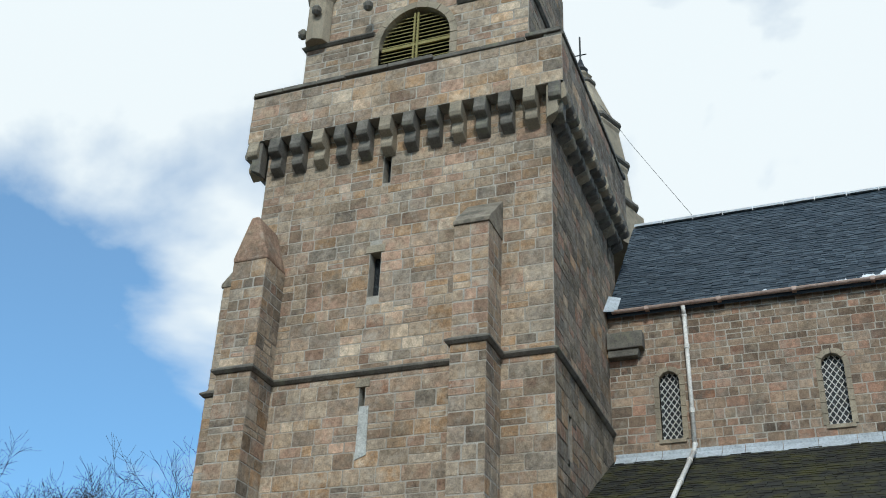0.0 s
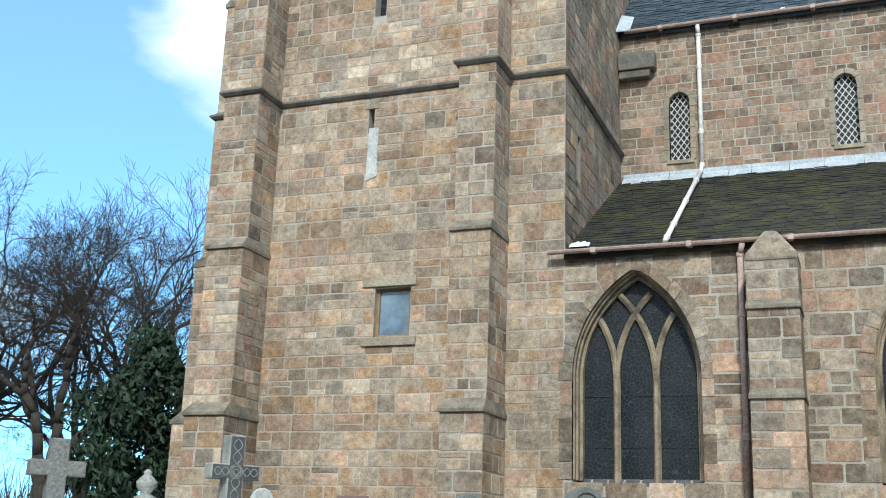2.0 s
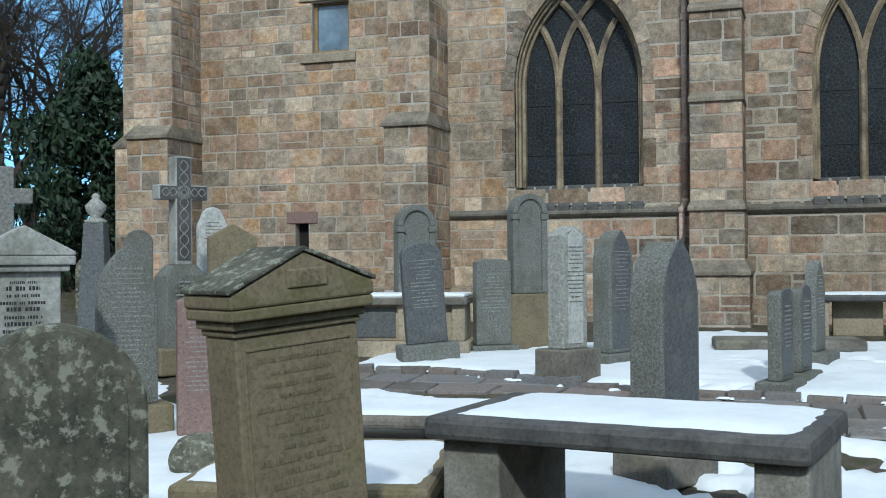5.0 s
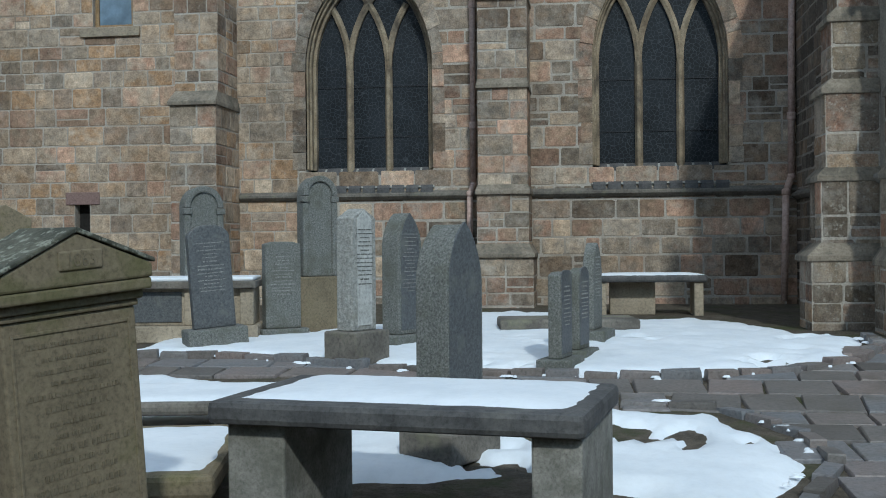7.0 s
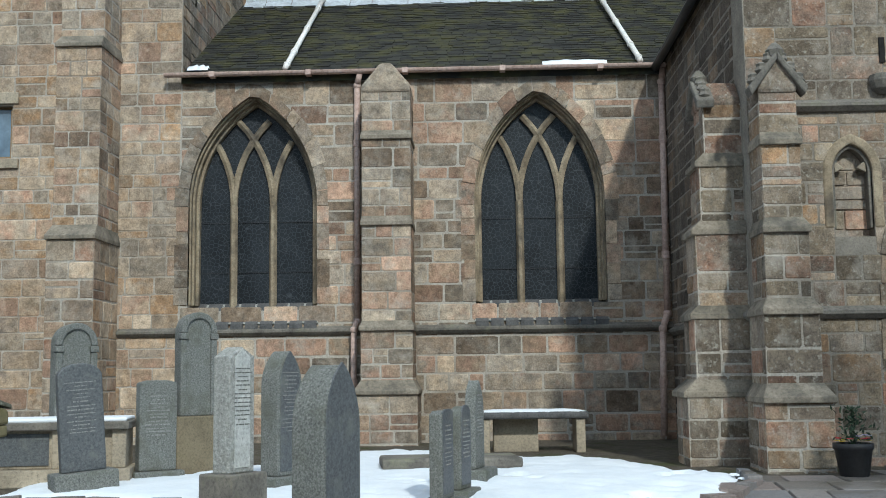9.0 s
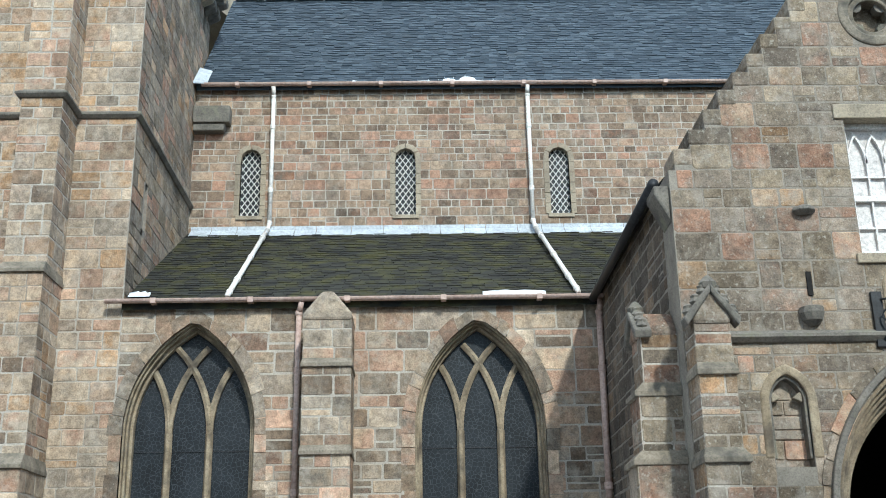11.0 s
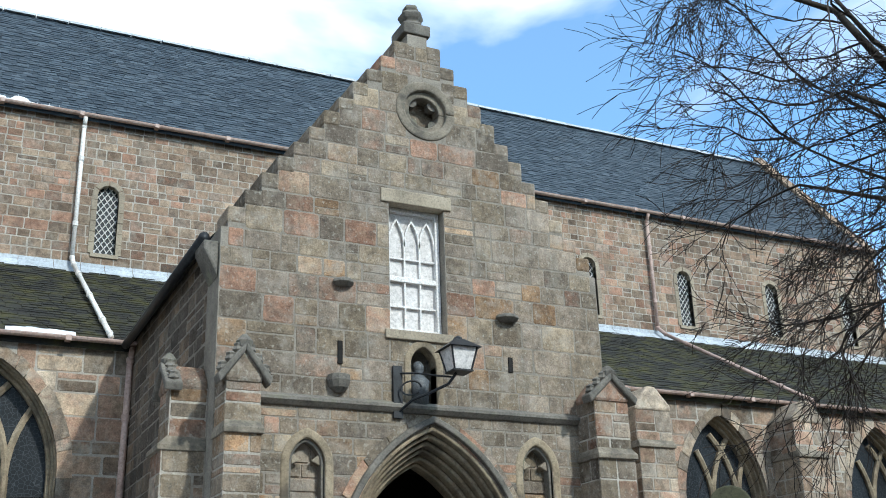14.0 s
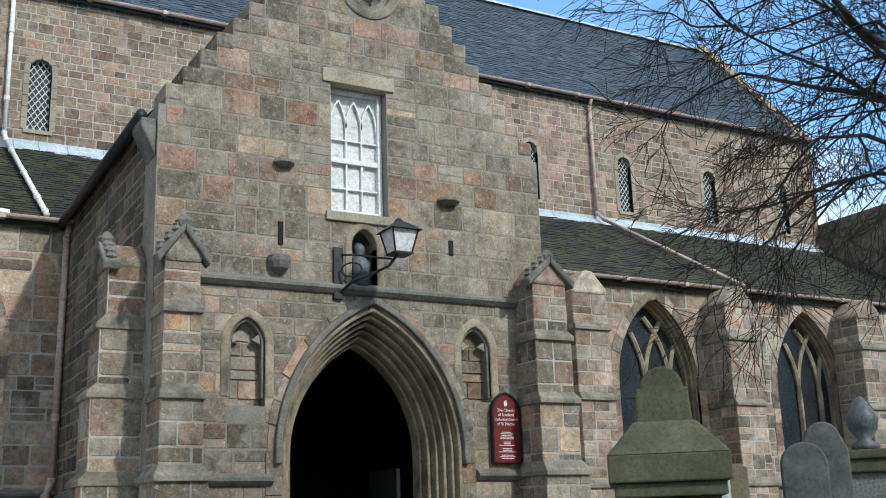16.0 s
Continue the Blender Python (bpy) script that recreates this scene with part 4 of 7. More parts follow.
b_l = buttress((-12.5, TY0, 0), 0, [(BASE, 4.15, 0.46, 1.3), (4.15, 7.65, 0.44, 1.1), (7.65, 11.2, 0.43, 0.95), (11.2, 14.0, 0.43, 0.9)], stone_tower, "tall stepped corner buttress of the tower with a gabled cap", "gablet", 1.15, "tower buttresses", seed=55, top_mat=dressed_mid, back=0.0)
b_w = buttress((TX0, TY0 + 0.55, 0), -90, lower, stone_tower, "tall stepped buttress on the far side of the tower", "slope", 1.1, "tower buttresses", seed=59, top_mat=dressed_mid)
for b, a in ((b_r, 0.39), (b_l, 0.43), (b_w, 0.39)):
    moulding("string_course", [(-a, 0, 11.2), (-a, -0.95, 11.2), (a, -0.95, 11.2), (a, 0, 11.2)], STRING, dressed_dark, b)

w = thing("window_12", "small square tower window with an oak frame and pale stone margins", "window", "structure")
Shape().box(-9.78, TY0 - 0.05, 6.86, -8.58, TY0 + 0.3, 7.08).ob("lintel", dressed, w, "pale stone lintel", bevel=0.012)
Shape().box(-9.75, TY0 - 0.06, 5.62, -8.55, TY0 + 0.3, 5.8).ob("sill", dressed, w, "pale stone sill", bevel=0.012)
for x0, x1, z0, z1 in ((-9.5, -9.43, 5.8, 6.86), (-8.77, -8.7, 5.8, 6.86), (-9.43, -8.77, 6.79, 6.86), (-9.43, -8.77, 5.8, 5.87)):
    Shape().box(x0, TY0 + 0.1, z0, x1, TY0 + 0.2, z1).ob("frame", oak, w, "oak frame", bevel=0.006)
Shape().box(-9.44, TY0 + 0.15, 5.86, -8.76, TY0 + 0.165, 6.8).ob("pane", glass_sky, w, "clear pane with the sky reflection put into its blue-grey colour")
w = thing("window_13", "low square slot with a reddish stone lintel in the tower wall", "window", "structure")
Shape().box(-10.09, TY0 - 0.03, 2.41, -9.4, TY0 + 0.25, 2.65).ob("lintel", red_granite, w, "reddish brown lintel", bevel=0.01)
# No real shutter: a near-black sheet paints the shade inside the slot.
Shape().box(-9.91, TY0 + 0.2, 1.7, -9.61, TY0 + 0.24, 2.41).ob("shutter", shade_and_trim, w)
for k, o in enumerate((slit_a, slit_b, slit_c)):
    w = thing("window_%d" % (14 + k), "narrow slit window in the tower wall", "window", "structure", "tower slits")
    Shape().box(o.x - o.a - 0.1, TY0 - 0.028, o.top, o.x + o.a + 0.1, TY0 + 0.3, o.top + 0.2).ob("lintel", dressed, w, bevel=0.01)
    Shape().box(o.x - o.a, TY0 + 0.3, o.b, o.x + o.a, TY0 + 0.32, o.top).ob("pane", glass_lead, w)
st = Shape()
st.prism([(-9.86, 9.2), (-9.6, 9.3), (-9.62, 10.4), (-9.83, 10.4)], pose(0, TY0 - 0.026, 0), 0.02)
st.ob("lime_streak", marble, tower_s, "pale lime streak under a slit")

# parapet on corbels
PZ0, PZ1, OUT = 17.8, 19.2, 0.42
par = thing("parapet", "projecting tower parapet carried on rows of rounded stone corbels", "parapet", "structure")
for o, u, n, ln in (((TX0 - OUT, TY0 - OUT, 0), (1, 0, 0), S, TX1 - TX0 + 2 * OUT), ((TX1 + OUT, TY0 - OUT, 0), (0, 1, 0), EAST, TY1 - TY0 + OUT), ((TX0 - OUT, TY1, 0), (0, -1, 0), WEST, TY1 - TY0 + OUT)):
    ov, uv, nv = Vector(o), Vector(u), Vector(n)
    s = Shape()
    p = [ov + uv * a - nv * d + Vector((0, 0, z)) for z in (PZ0, PZ1) for a, d in ((0.002, 0), (ln - 0.002, 0), (ln - 0.002, 0.4), (0.002, 0.4))]
    s.add(p, [(0, 3, 2, 1), (4, 5, 6, 7), (0, 1, 5, 4), (1, 2, 6, 5), (2, 3, 7, 6), (3, 0, 4, 7)])
    s.ob("parapet_wall", mortar, par)
    # Front courses use the tower stone, side courses the darker porch stone.
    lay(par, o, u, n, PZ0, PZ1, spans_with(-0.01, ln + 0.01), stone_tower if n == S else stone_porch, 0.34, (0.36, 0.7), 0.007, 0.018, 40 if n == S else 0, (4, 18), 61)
    x = 0.0
    while x < ln - 0.1:
        e = min(ln, x + rnd.uniform(0.7, 1.3))
        h = PZ1 + rnd.choice((0.0, 0.0, 0.05, 0.09))
        c = Shape()
        p = [ov + uv * a - nv * d + Vector((0, 0, z)) for z in (h, h + 0.12) for a, d in ((x + 0.008, -0.05), (e - 0.008, -0.05), (e - 0.008, 0.45), (x + 0.008, 0.45))]
        c.add(p, [(0, 3, 2, 1), (4, 5, 6, 7), (0, 1, 5, 4), (1, 2, 6, 5), (2, 3, 7, 6), (3, 0, 4, 7)])
        c.ob("coping_stone", dressed_dark, par, bevel=0.02)
        x = e
    count = 14 if n == S else 15
    for k in range(count):
        a = 0.2 + (ln - 0.4) * k / (count - 1)
        c = Shape()
        prof = [(0.0, PZ0 - 0.95)] + [(0.2 + 0.1 * math.sin(math.radians(t)), PZ0 - 0.72 - 0.13 * math.cos(math.radians(t))) for t in (0, 45, 90, 135)] + [(0.26, PZ0 - 0.52)] + [(0.4 + 0.1 * math.sin(math.radians(t)), PZ0 - 0.34 - 0.14 * math.cos(math.radians(t))) for t in (0, 45, 90, 135)] + [(0.44, PZ0 + 0.0), (0.0, PZ0 + 0.0)]
        wv = ov + uv * (a - 0.15) - nv * OUT
        m = Matrix((nv, uv, (0, 0, 1))).transposed().to_4x4()
        m.translation = wv
        c.prism(prof, m, 0.3)
        c.ob("corbel", dressed_dark if k % 3 else dressed, par, bevel=0.02)
Shape().box(TX0, TY0, TTOP - 0.02, TX1, TY1, TTOP + 0.1).ob("tower_walkway", dressed_dark, par)

# cap-house with the louvred belfry opening
CX0, CX1, CY0 = -12.65, -6.2, 20.7
belfry = Arch(-9.38, 1.02, 19.0, 21.1, 22.2)
cap = wall("wall_caphouse", (0, CY0, 0), (1, 0, 0), S, 17.9, 24.6, spans_with(CX0, CX1, (belfry,)), 0.6, stone_tower, "upper tower stage of coursed sandstone behind the parapet", 0.3, (0.34, 0.7), 60, (-9, 21), 71)
# This side also takes the darker porch stone.
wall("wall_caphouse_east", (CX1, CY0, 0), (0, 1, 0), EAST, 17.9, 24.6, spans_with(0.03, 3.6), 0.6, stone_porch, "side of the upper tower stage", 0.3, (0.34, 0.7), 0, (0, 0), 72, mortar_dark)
Shape().box(CX0, CY0 + 0.6, 17.9, CX0 + 0.5, 24.3, 24.6).ob("wall_caphouse_west", stone_tower, None, "far side of the upper tower stage", kind="structure", category="wall")
moulding("string_course", [(CX0, 27.2, 21.6), (CX0, CY0, 21.6), (belfry.x - 1.2, CY0, 21.6)], STRING, dressed_dark, cap)
moulding("string_course", [(belfry.x + 1.2, CY0, 22.05), (CX1, CY0, 22.05), (CX1, 24.3, 22.05)], STRING, dressed_dark, cap)
lv = thing("window_17", "pointed belfry opening with yellowed timber louvres", "window", "structure")
voussoirs(lv, belfry, 0.2, CY0 - 0.04, CY0 + 0.25, dressed, name="surround_stone")
for k in range(26):
    z = 19.02 + k * 0.125
    a = belfry.half(z + 0.05)
    if a > 0.08:
        Shape().add([(-9.38 - a, CY0 + 0.12, z), (-9.38 + a, CY0 + 0.12, z), (-9.38 + a, CY0 + 0.26, z + 0.11), (-9.38 - a, CY0 + 0.26, z + 0.11), (-9.38 - a, CY0 + 0.12, z - 0.025), (-9.38 + a, CY0 + 0.12, z - 0.025), (-9.38 + a, CY0 + 0.26, z + 0.085), (-9.38 - a, CY0 + 0.26, z + 0.085)],
                    [(0, 1, 2, 3), (7, 6, 5, 4), (4, 5, 1, 0)]).ob("louvre", louvre_wood, lv)
for x in (-9.44, -9.34):
    Shape().box(x - 0.025, CY0 + 0.06, 19.0, x + 0.025, CY0 + 0.12, 22.1).ob("louvre_post", louvre_wood, lv)
Shape().box(-10.35, CY0 + 0.07, 20.95, -8.4, CY0 + 0.115, 21.05).ob("louvre_rail", louvre_wood, lv)
# Near-black backing puts the inner shade of the belfry into colour.
Shape().box(-10.6, CY0 + 0.4, 18.5, -8.2, CY0 + 0.45, 22.6).ob("lining", shade_and_trim, lv)
tur = thing("pinnacle", "small weathered stone pinnacle at the corner of the upper stage", "pinnacle", "structure")
Shape().lathe((-12.3, CY0 - 0.05, 21.6), [(0.36, 0), (0.36, 1.5), (0.44, 1.6), (0.44, 1.75), (0.3, 1.9), (0.2, 2.5)], 8).ob("shaft", dressed, tur, bevel=0.02)
for dx, dz in ((-0.42, 0.25), (0.1, 0.75), (1.7, 0.45)):
    Shape().lathe((-12.3 + dx, CY0 - 0.5 if dx > -0.3 else CY0 - 0.2, 21.6 + dz), [(0.05, 0), (0.13, 0.08), (0.15, 0.2), (0.08, 0.3), (0.03, 0.34)], 8).ob("carved_head", dressed_dark, tur)

spire = thing("spire", "slender octagonal stone spire with a metal finial behind the tower", "spire", "structure")
Shape().lathe((-7.62, 32.4, 20.07), [(2.1, 0.0), (2.016, 1.56), (1.74, 1.8), (1.536, 3.48), (1.584, 3.6), (1.32, 5.28), (1.368, 5.4), (0.36, 8.04), (0.432, 8.16), (0.24, 8.4)], 8).ob("shaft", dressed, spire)
for z, r in ((21.99, 1.8), (23.79, 1.584), (25.59, 1.344), (27.75, 0.48)):
    Shape().lathe((-7.62, 32.4, z), [(r, 0), (r + 0.08, 0.07), (r + 0.06, 0.19), (r - 0.02, 0.24)], 8).ob("moulded_band", dressed_dark, spire)
Shape().lathe((-7.62, 32.4, 28.41), [(0.19, 0), (0.29, 0.18), (0.14, 0.42), (0.06, 0.72)], 10).rod((-7.62, 32.4, 28.95), (-7.62, 32.4, 30.27), 0.036).rod((-7.92, 32.4, 28.47), (-7.92, 32.4, 29.55), 0.03).rod((-7.86, 32.4, 29.37), (-7.38, 32.4, 29.37), 0.024).ob("finial", black_iron, spire)
cb = Shape()
cb.sweep([(-7.32, 32.28, 27.51), (-5.46, 30.84, 23.45), (-3.6, 29.4, 19.62)], 0.008, 5)
cb.ob("cable", black_iron, None, "thin dark cable from the spire to the roof ridge", category="cable")

# ---- porch ----
PX0, PX1, PY, PE, PAPEX = 3.55, 9.72, 14.0, 7.44, 11.38
PXM = (PX0 + PX1) / 2


def gable(za, zb):
    if zb <= PE + 0.01:
        return PX0, PX1
    k = math.floor((zb - 0.01 - PE) / 0.3)
    a = (PX1 - PX0) / 2 * (1 - (0.3 * k + 0.12) / (PAPEX - PE))
    return PXM - a, PXM + a


p_arch = Arch(6.72, 1.38, BASE, 2.75, 4.82)
n_l, n_r = Arch(4.85, 0.25, 3.47, 4.2, 4.56), Arch(8.42, 0.25, 3.57, 4.28, 4.64)
p_win, p_niche = Slot(6.55, 0.46, 6.2, 8.2), Arch(6.6, 0.2, 5.12, 5.7, 5.98)


class Disc:
    x, z, r = 6.75, 9.88, 0.36

    def cut(self, za, zb):
        m = min(max(self.z, za), zb) - self.z
        return (self.x - math.sqrt(self.r ** 2 - m * m), self.x + math.sqrt(self.r ** 2 - m * m)) if abs(m) < self.r else None


porch_s = wall("wall_porch_south", (0, PY, 0), (1, 0, 0), S, BASE, PAPEX, spans_with(PX0, PX1, (p_arch, n_l, n_r, p_win, p_niche, Disc()), gable), 0.6, stone_porch,
               "porch gable wall of weathered grey-brown sandstone with crow-stepped edges", 0.31, (0.22, 0.56), 300, (6.5, 5), 81, mortar_porch, proud=0.018, gap=0.015)
Shape().box(PX0 + 0.7, PY + 0.2, 3.3, 5.3, PY + 0.55, 4.8).ob("niche_back", stone_porch, porch_s)
Shape().box(8.15, PY + 0.2, 3.3, 9.0, PY + 0.55, 4.9).ob("niche_back", stone_porch, porch_s)
Shape().box(6.3, PY + 0.3, 5.0, 6.95, PY + 0.55, 6.15).ob("niche_back", dressed_dark, porch_s)
for o in (n_l, n_r):
    lay(porch_s, (0, PY + 0.2, 0), (1, 0, 0), S, o.b, o.top, spans_with(o.x - 0.27, o.x + 0.27), stone_porch, 0.26, (0.2, 0.4), 0.02, 0.012, 0, (0, 0), 83)
porch_w = wall("wall_porch_west", (PX0, 20.0, 0), (0, -1, 0), WEST, BASE, PE, spans_with(0.0, 5.4), 0.6, stone_dark, "side wall of the porch in dark rubble with pale joints", 0.25, (0.24, 0.5), 120, (4, 4), 84, mortar_dark, gap=0.026)
Shape().box(PX1 - 0.6, PY + 0.6, BASE, PX1, 19.98, PE).ob("wall_porch_east", stone_porch, None, "far side wall of the porch", kind="structure", category="wall")
# The porch interior is coloured near-black: its deep shade lies in the paint.
Shape().box(PX0 + 0.6, 19.2, BASE, PX1 - 0.6, 19.5, 6.0).ob("wall_porch_inner", shade_and_trim, None, "porch inner wall coloured near-black in place of deep shade", kind="structure", category="wall")
Shape().box(PX0 + 0.58, PY + 0.58, 5.05, PX1 - 0.58, 19.6, 5.2).ob("ceiling_porch", shade_and_trim, None, "porch ceiling coloured near-black in place of deep shade", kind="structure", category="ceiling")
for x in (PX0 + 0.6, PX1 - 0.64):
    Shape().box(x, PY + 0.62, BASE, x + 0.04, 19.2, 5.05).ob("wall_porch_lining", shade_and_trim, None, "added porch side sheet coloured near-black in place of deep shade", kind="structure", category="wall")
moulding("string_course", [(4.1, PY, 5.06), (9.3, PY, 5.06)], STRING, dressed_dark, porch_s)
moulding("string_course", [(PX0, 19.9, 2.4), (PX0, PY, 2.4), (5.2, PY, 2.4)], STRING, dressed_dark, porch_s)
moulding("string_course", [(8.35, PY, 2.45), (PX1, PY, 2.45)], STRING, dressed_dark, porch_s)
k = 0
while True:
    z = PE + 0.3 * (k + 1)
    a0, a1 = gable(z - 0.1, z - 0.02), gable(z, z + 0.2)
    if z > PAPEX - 0.1:
        break
    for s0, s1 in ((a0[0] - 0.012, a1[0] + 0.02), (a1[1] - 0.02, a0[1] + 0.012)):
        Shape().box(s0, PY - 0.014, z - 0.22, s1, PY + 0.62, z + 0.025 + rnd.uniform(-0.025, 0.02)).ob("crow_step", stone_porch, porch_s, bevel=0.035)
    k += 1
fin = Shape()
fin.box(PXM - 0.24, PY - 0.02, PAPEX - 0.12, PXM + 0.24, PY + 0.5, PAPEX + 0.08)
fin.lathe((PXM, PY + 0.22, PAPEX + 0.06), [(0.2, 0), (0.25, 0.06), (0.15, 0.14), (0.2, 0.2), (0.24, 0.28), (0.13, 0.35), (0.16, 0.4), (0.13, 0.46), (0.04, 0.49)], 5)
fin.ob("finial", dressed_dark, porch_s, "worn carved stone finial", bevel=0.02)

door = thing("door_1", "deep moulded pointed doorway of the porch, open onto darkness", "doorway", "structure")
for a, y0, y1, wd in ((1.33, PY - 0.03, PY + 0.15, 0.06), (1.27, PY + 0.08, PY + 0.3, 0.06), (1.2, PY + 0.2, PY + 0.42, 0.07), (1.14, PY + 0.32, PY + 0.55, 0.06), (1.07, PY + 0.45, PY + 0.72, 0.07), (1.02, PY + 0.6, PY + 0.85, 0.05)):
    o = Arch(6.72, a, BASE, 2.75, 2.75 + (4.82 - 2.75) * (a + 0.25) / 1.63)
    band(o.outline(wd, 16), o.outline(0, 16), y0, y1).ob("arch_order", dressed_brown, door, bevel=0.03)
hood = Arch(6.72, 1.4, 2.6, 2.75, 4.86)
band(hood.outline(0.09, 16), hood.outline(0.0, 16), PY - 0.1, PY + 0.02).ob("hood_mould", dressed_dark, door, bevel=0.02)
voussoirs(door, Arch(6.72, 1.38, BASE, 2.75, 4.82), 0.24, PY - 0.02, PY + 0.3, stone_porch, name="surround_stone", size=0.38, uneven=0.15)
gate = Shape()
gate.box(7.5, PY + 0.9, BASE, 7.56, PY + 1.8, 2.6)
gate.ob("door_leaf", shade_and_trim, door)
for o, nm in ((n_l, "niche"), (n_r, "niche")):
    e = thing("niche", "shallow cusped blind niche beside the doorway", "niche", "structure", "porch niches")
    band(o.outline(0.13, 12), o.outline(0.0, 12), PY - 0.02, PY + 0.18).ob("frame", dressed_brown, e, bevel=0.03)
    k = Arch(o.x, 0.21, o.b, o.s, o.top - 0.05)
    band(k.outline(0.05, 12), k.outline(0.0, 12), PY + 0.04, PY + 0.2).ob("inner_roll", dressed_dark, e, bevel=0.015)
    for sx in (-1, 1):
        Shape().prism([(0, 0), (sx * 0.12, 0.06), (0, 0.16)][::-sx], pose(o.x - sx * 0.2, PY + 0.06, o.s + 0.0), 0.1).ob("cusp", dressed, e, bevel=0.012)
e = thing("niche", "small arched niche with a worn dark figure over the doorway", "niche", "structure")
band(p_niche.outline(0.11, 12), p_niche.outline(0.0, 12), PY - 0.025, PY + 0.2).ob("frame", dressed_brown, e, bevel=0.02)
stat = Shape().lathe((6.56, PY + 0.1, 5.12), [(0.16, 0), (0.15, 0.25), (0.17, 0.36), (0.1, 0.44), (0.05, 0.47), (0.09, 0.53), (0.09, 0.6), (0.04, 0.66)], 10)
stat.ob("statue", granite_blue, None, "small worn dark stone bust in a niche", category="statue", smooth=True)

# rose opening
e = thing("window_18", "round carved window high in the porch gable", "window", "structure")


def ring(cx, cz, r0, r1, y0, y1, n=32):
    pts = lambda r: [(cx + r * math.cos(2 * math.pi * i / n), cz + r * math.sin(2 * math.pi * i / n)) for i in range(n + 1)]
    return band(pts(r1), pts(r0), y0, y1)


ring(6.75, 9.88, 0.36, 0.52, PY - 0.03, PY + 0.1).ob("outer_ring", dressed_mid, e, bevel=0.03)
ring(6.75, 9.88, 0.26, 0.37, PY + 0.05, PY + 0.3).ob("inner_ring", dressed_mid, e, bevel=0.02)
for t in range(4):
    a = radians(45 + 90 * t)
    ring(6.75 + 0.26 * math.cos(a), 9.88 + 0.26 * math.sin(a), 0.01, 0.09, PY + 0.12, PY + 0.26, 12).ob("cusp", dressed_dark, e)
Shape().box(6.3, PY + 0.32, 9.4, 7.2, PY + 0.4, 10.4).ob("lining", stone_porch, e)

# sash window
w = thing("window_19", "white painted sash window with small arched panes and a drawn white blind", "window", "structure")
Shape().box(5.95, PY - 0.04, 8.2, 7.13, PY + 0.3, 8.42).ob("lintel", dressed, w, "buff stone lintel", bevel=0.015)
Shape().box(6.0, PY - 0.05, 6.06, 7.1, PY + 0.3, 6.2).ob("sill", dressed, w, bevel=0.015)
wx0, wx1, wz0, wz1 = 6.1, 7.0, 6.2, 8.2
for x0, x1, z0, z1 in ((wx0, wx0 + 0.07, wz0, wz1), (wx1 - 0.07, wx1, wz0, wz1), (wx0 + 0.07, wx1 - 0.07, wz1 - 0.07, wz1), (wx0 + 0.07, wx1 - 0.07, wz0, wz0 + 0.09)):
    Shape().box(x0, PY + 0.16, z0, x1, PY + 0.27, z1).ob("frame", white_wood, w, bevel=0.008)
Shape().box(wx0 + 0.07, PY + 0.17, 7.02, wx1 - 0.07, PY + 0.24, 7.1).ob("meeting_rail", white_wood, w, bevel=0.006)
third = (wx1 - wx0 - 0.14) / 3
for k in (1, 2):
    Shape().box(wx0 + 0.07 + third * k - 0.013, PY + 0.19, wz0 + 0.09, wx0 + 0.07 + third * k + 0.013, PY + 0.23, 7.65).ob("glazing_bar", white_wood, w)
for z in (6.62, 7.38):
    Shape().box(wx0 + 0.07, PY + 0.192, z, wx1 - 0.07, PY + 0.228, z + 0.026).ob("glazing_bar", white_wood, w)
for k in range(3):
    c = wx0 + 0.07 + third * (k + 0.5)
    o = Arch(c, third / 2 - 0.015, 7.6, 7.62, 8.0)
    band(o.outline(0.026, 8), o.outline(0, 8), PY + 0.19, PY + 0.228).ob("glazing_arch", white_wood, w)
for k in (1, 2):
    for d in (-1, 1):
        x = wx0 + 0.07 + third * k
        Shape().sweep([(x, PY + 0.21, 7.65), (x + d * 0.05, PY + 0.21, 7.88), (x + d * 0.16, PY + 0.21, 8.1)], 0.011, 4).ob("glazing_bar", white_wood, w)
Shape().box(wx0 + 0.03, PY + 0.245, wz0 + 0.03, wx1 - 0.03, PY + 0.26, wz1 - 0.03).ob("blind", curtain, w, "white blind behind the panes")

# scars and spouts in the gable
for x, z, sx, sz in ((5.35, 6.83, 0.17, 0.07), (8.02, 6.57, 0.2, 0.07)):
    Shape().lathe((x, PY - 0.01, z - sz), [(sx * 0.6, 0), (sx, sz * 0.7), (sx * 0.9, sz * 1.4), (sx * 0.3, sz * 2)], 9).ob("spout", dressed_dark, porch_s, "worn dark stub of a cut-off corbel", bevel=0.01)
Shape().lathe((5.28, PY - 0.04, 5.2), [(0.05, 0), (0.13, 0.06), (0.17, 0.16), (0.16, 0.24), (0.1, 0.26)], 10).ob("spout", dressed_dark, porch_s, "worn dark stone basin")
# Solid near-black boxes on the face paint the shade of two narrow holes.
for x, z0, z1 in ((5.31, 5.62, 5.95), (8.05, 5.72, 5.95)):
    Shape().box(x - 0.035, PY - 0.028, z0, x + 0.035, PY + 0.01, z1).ob("slot", shade_and_trim, porch_s)

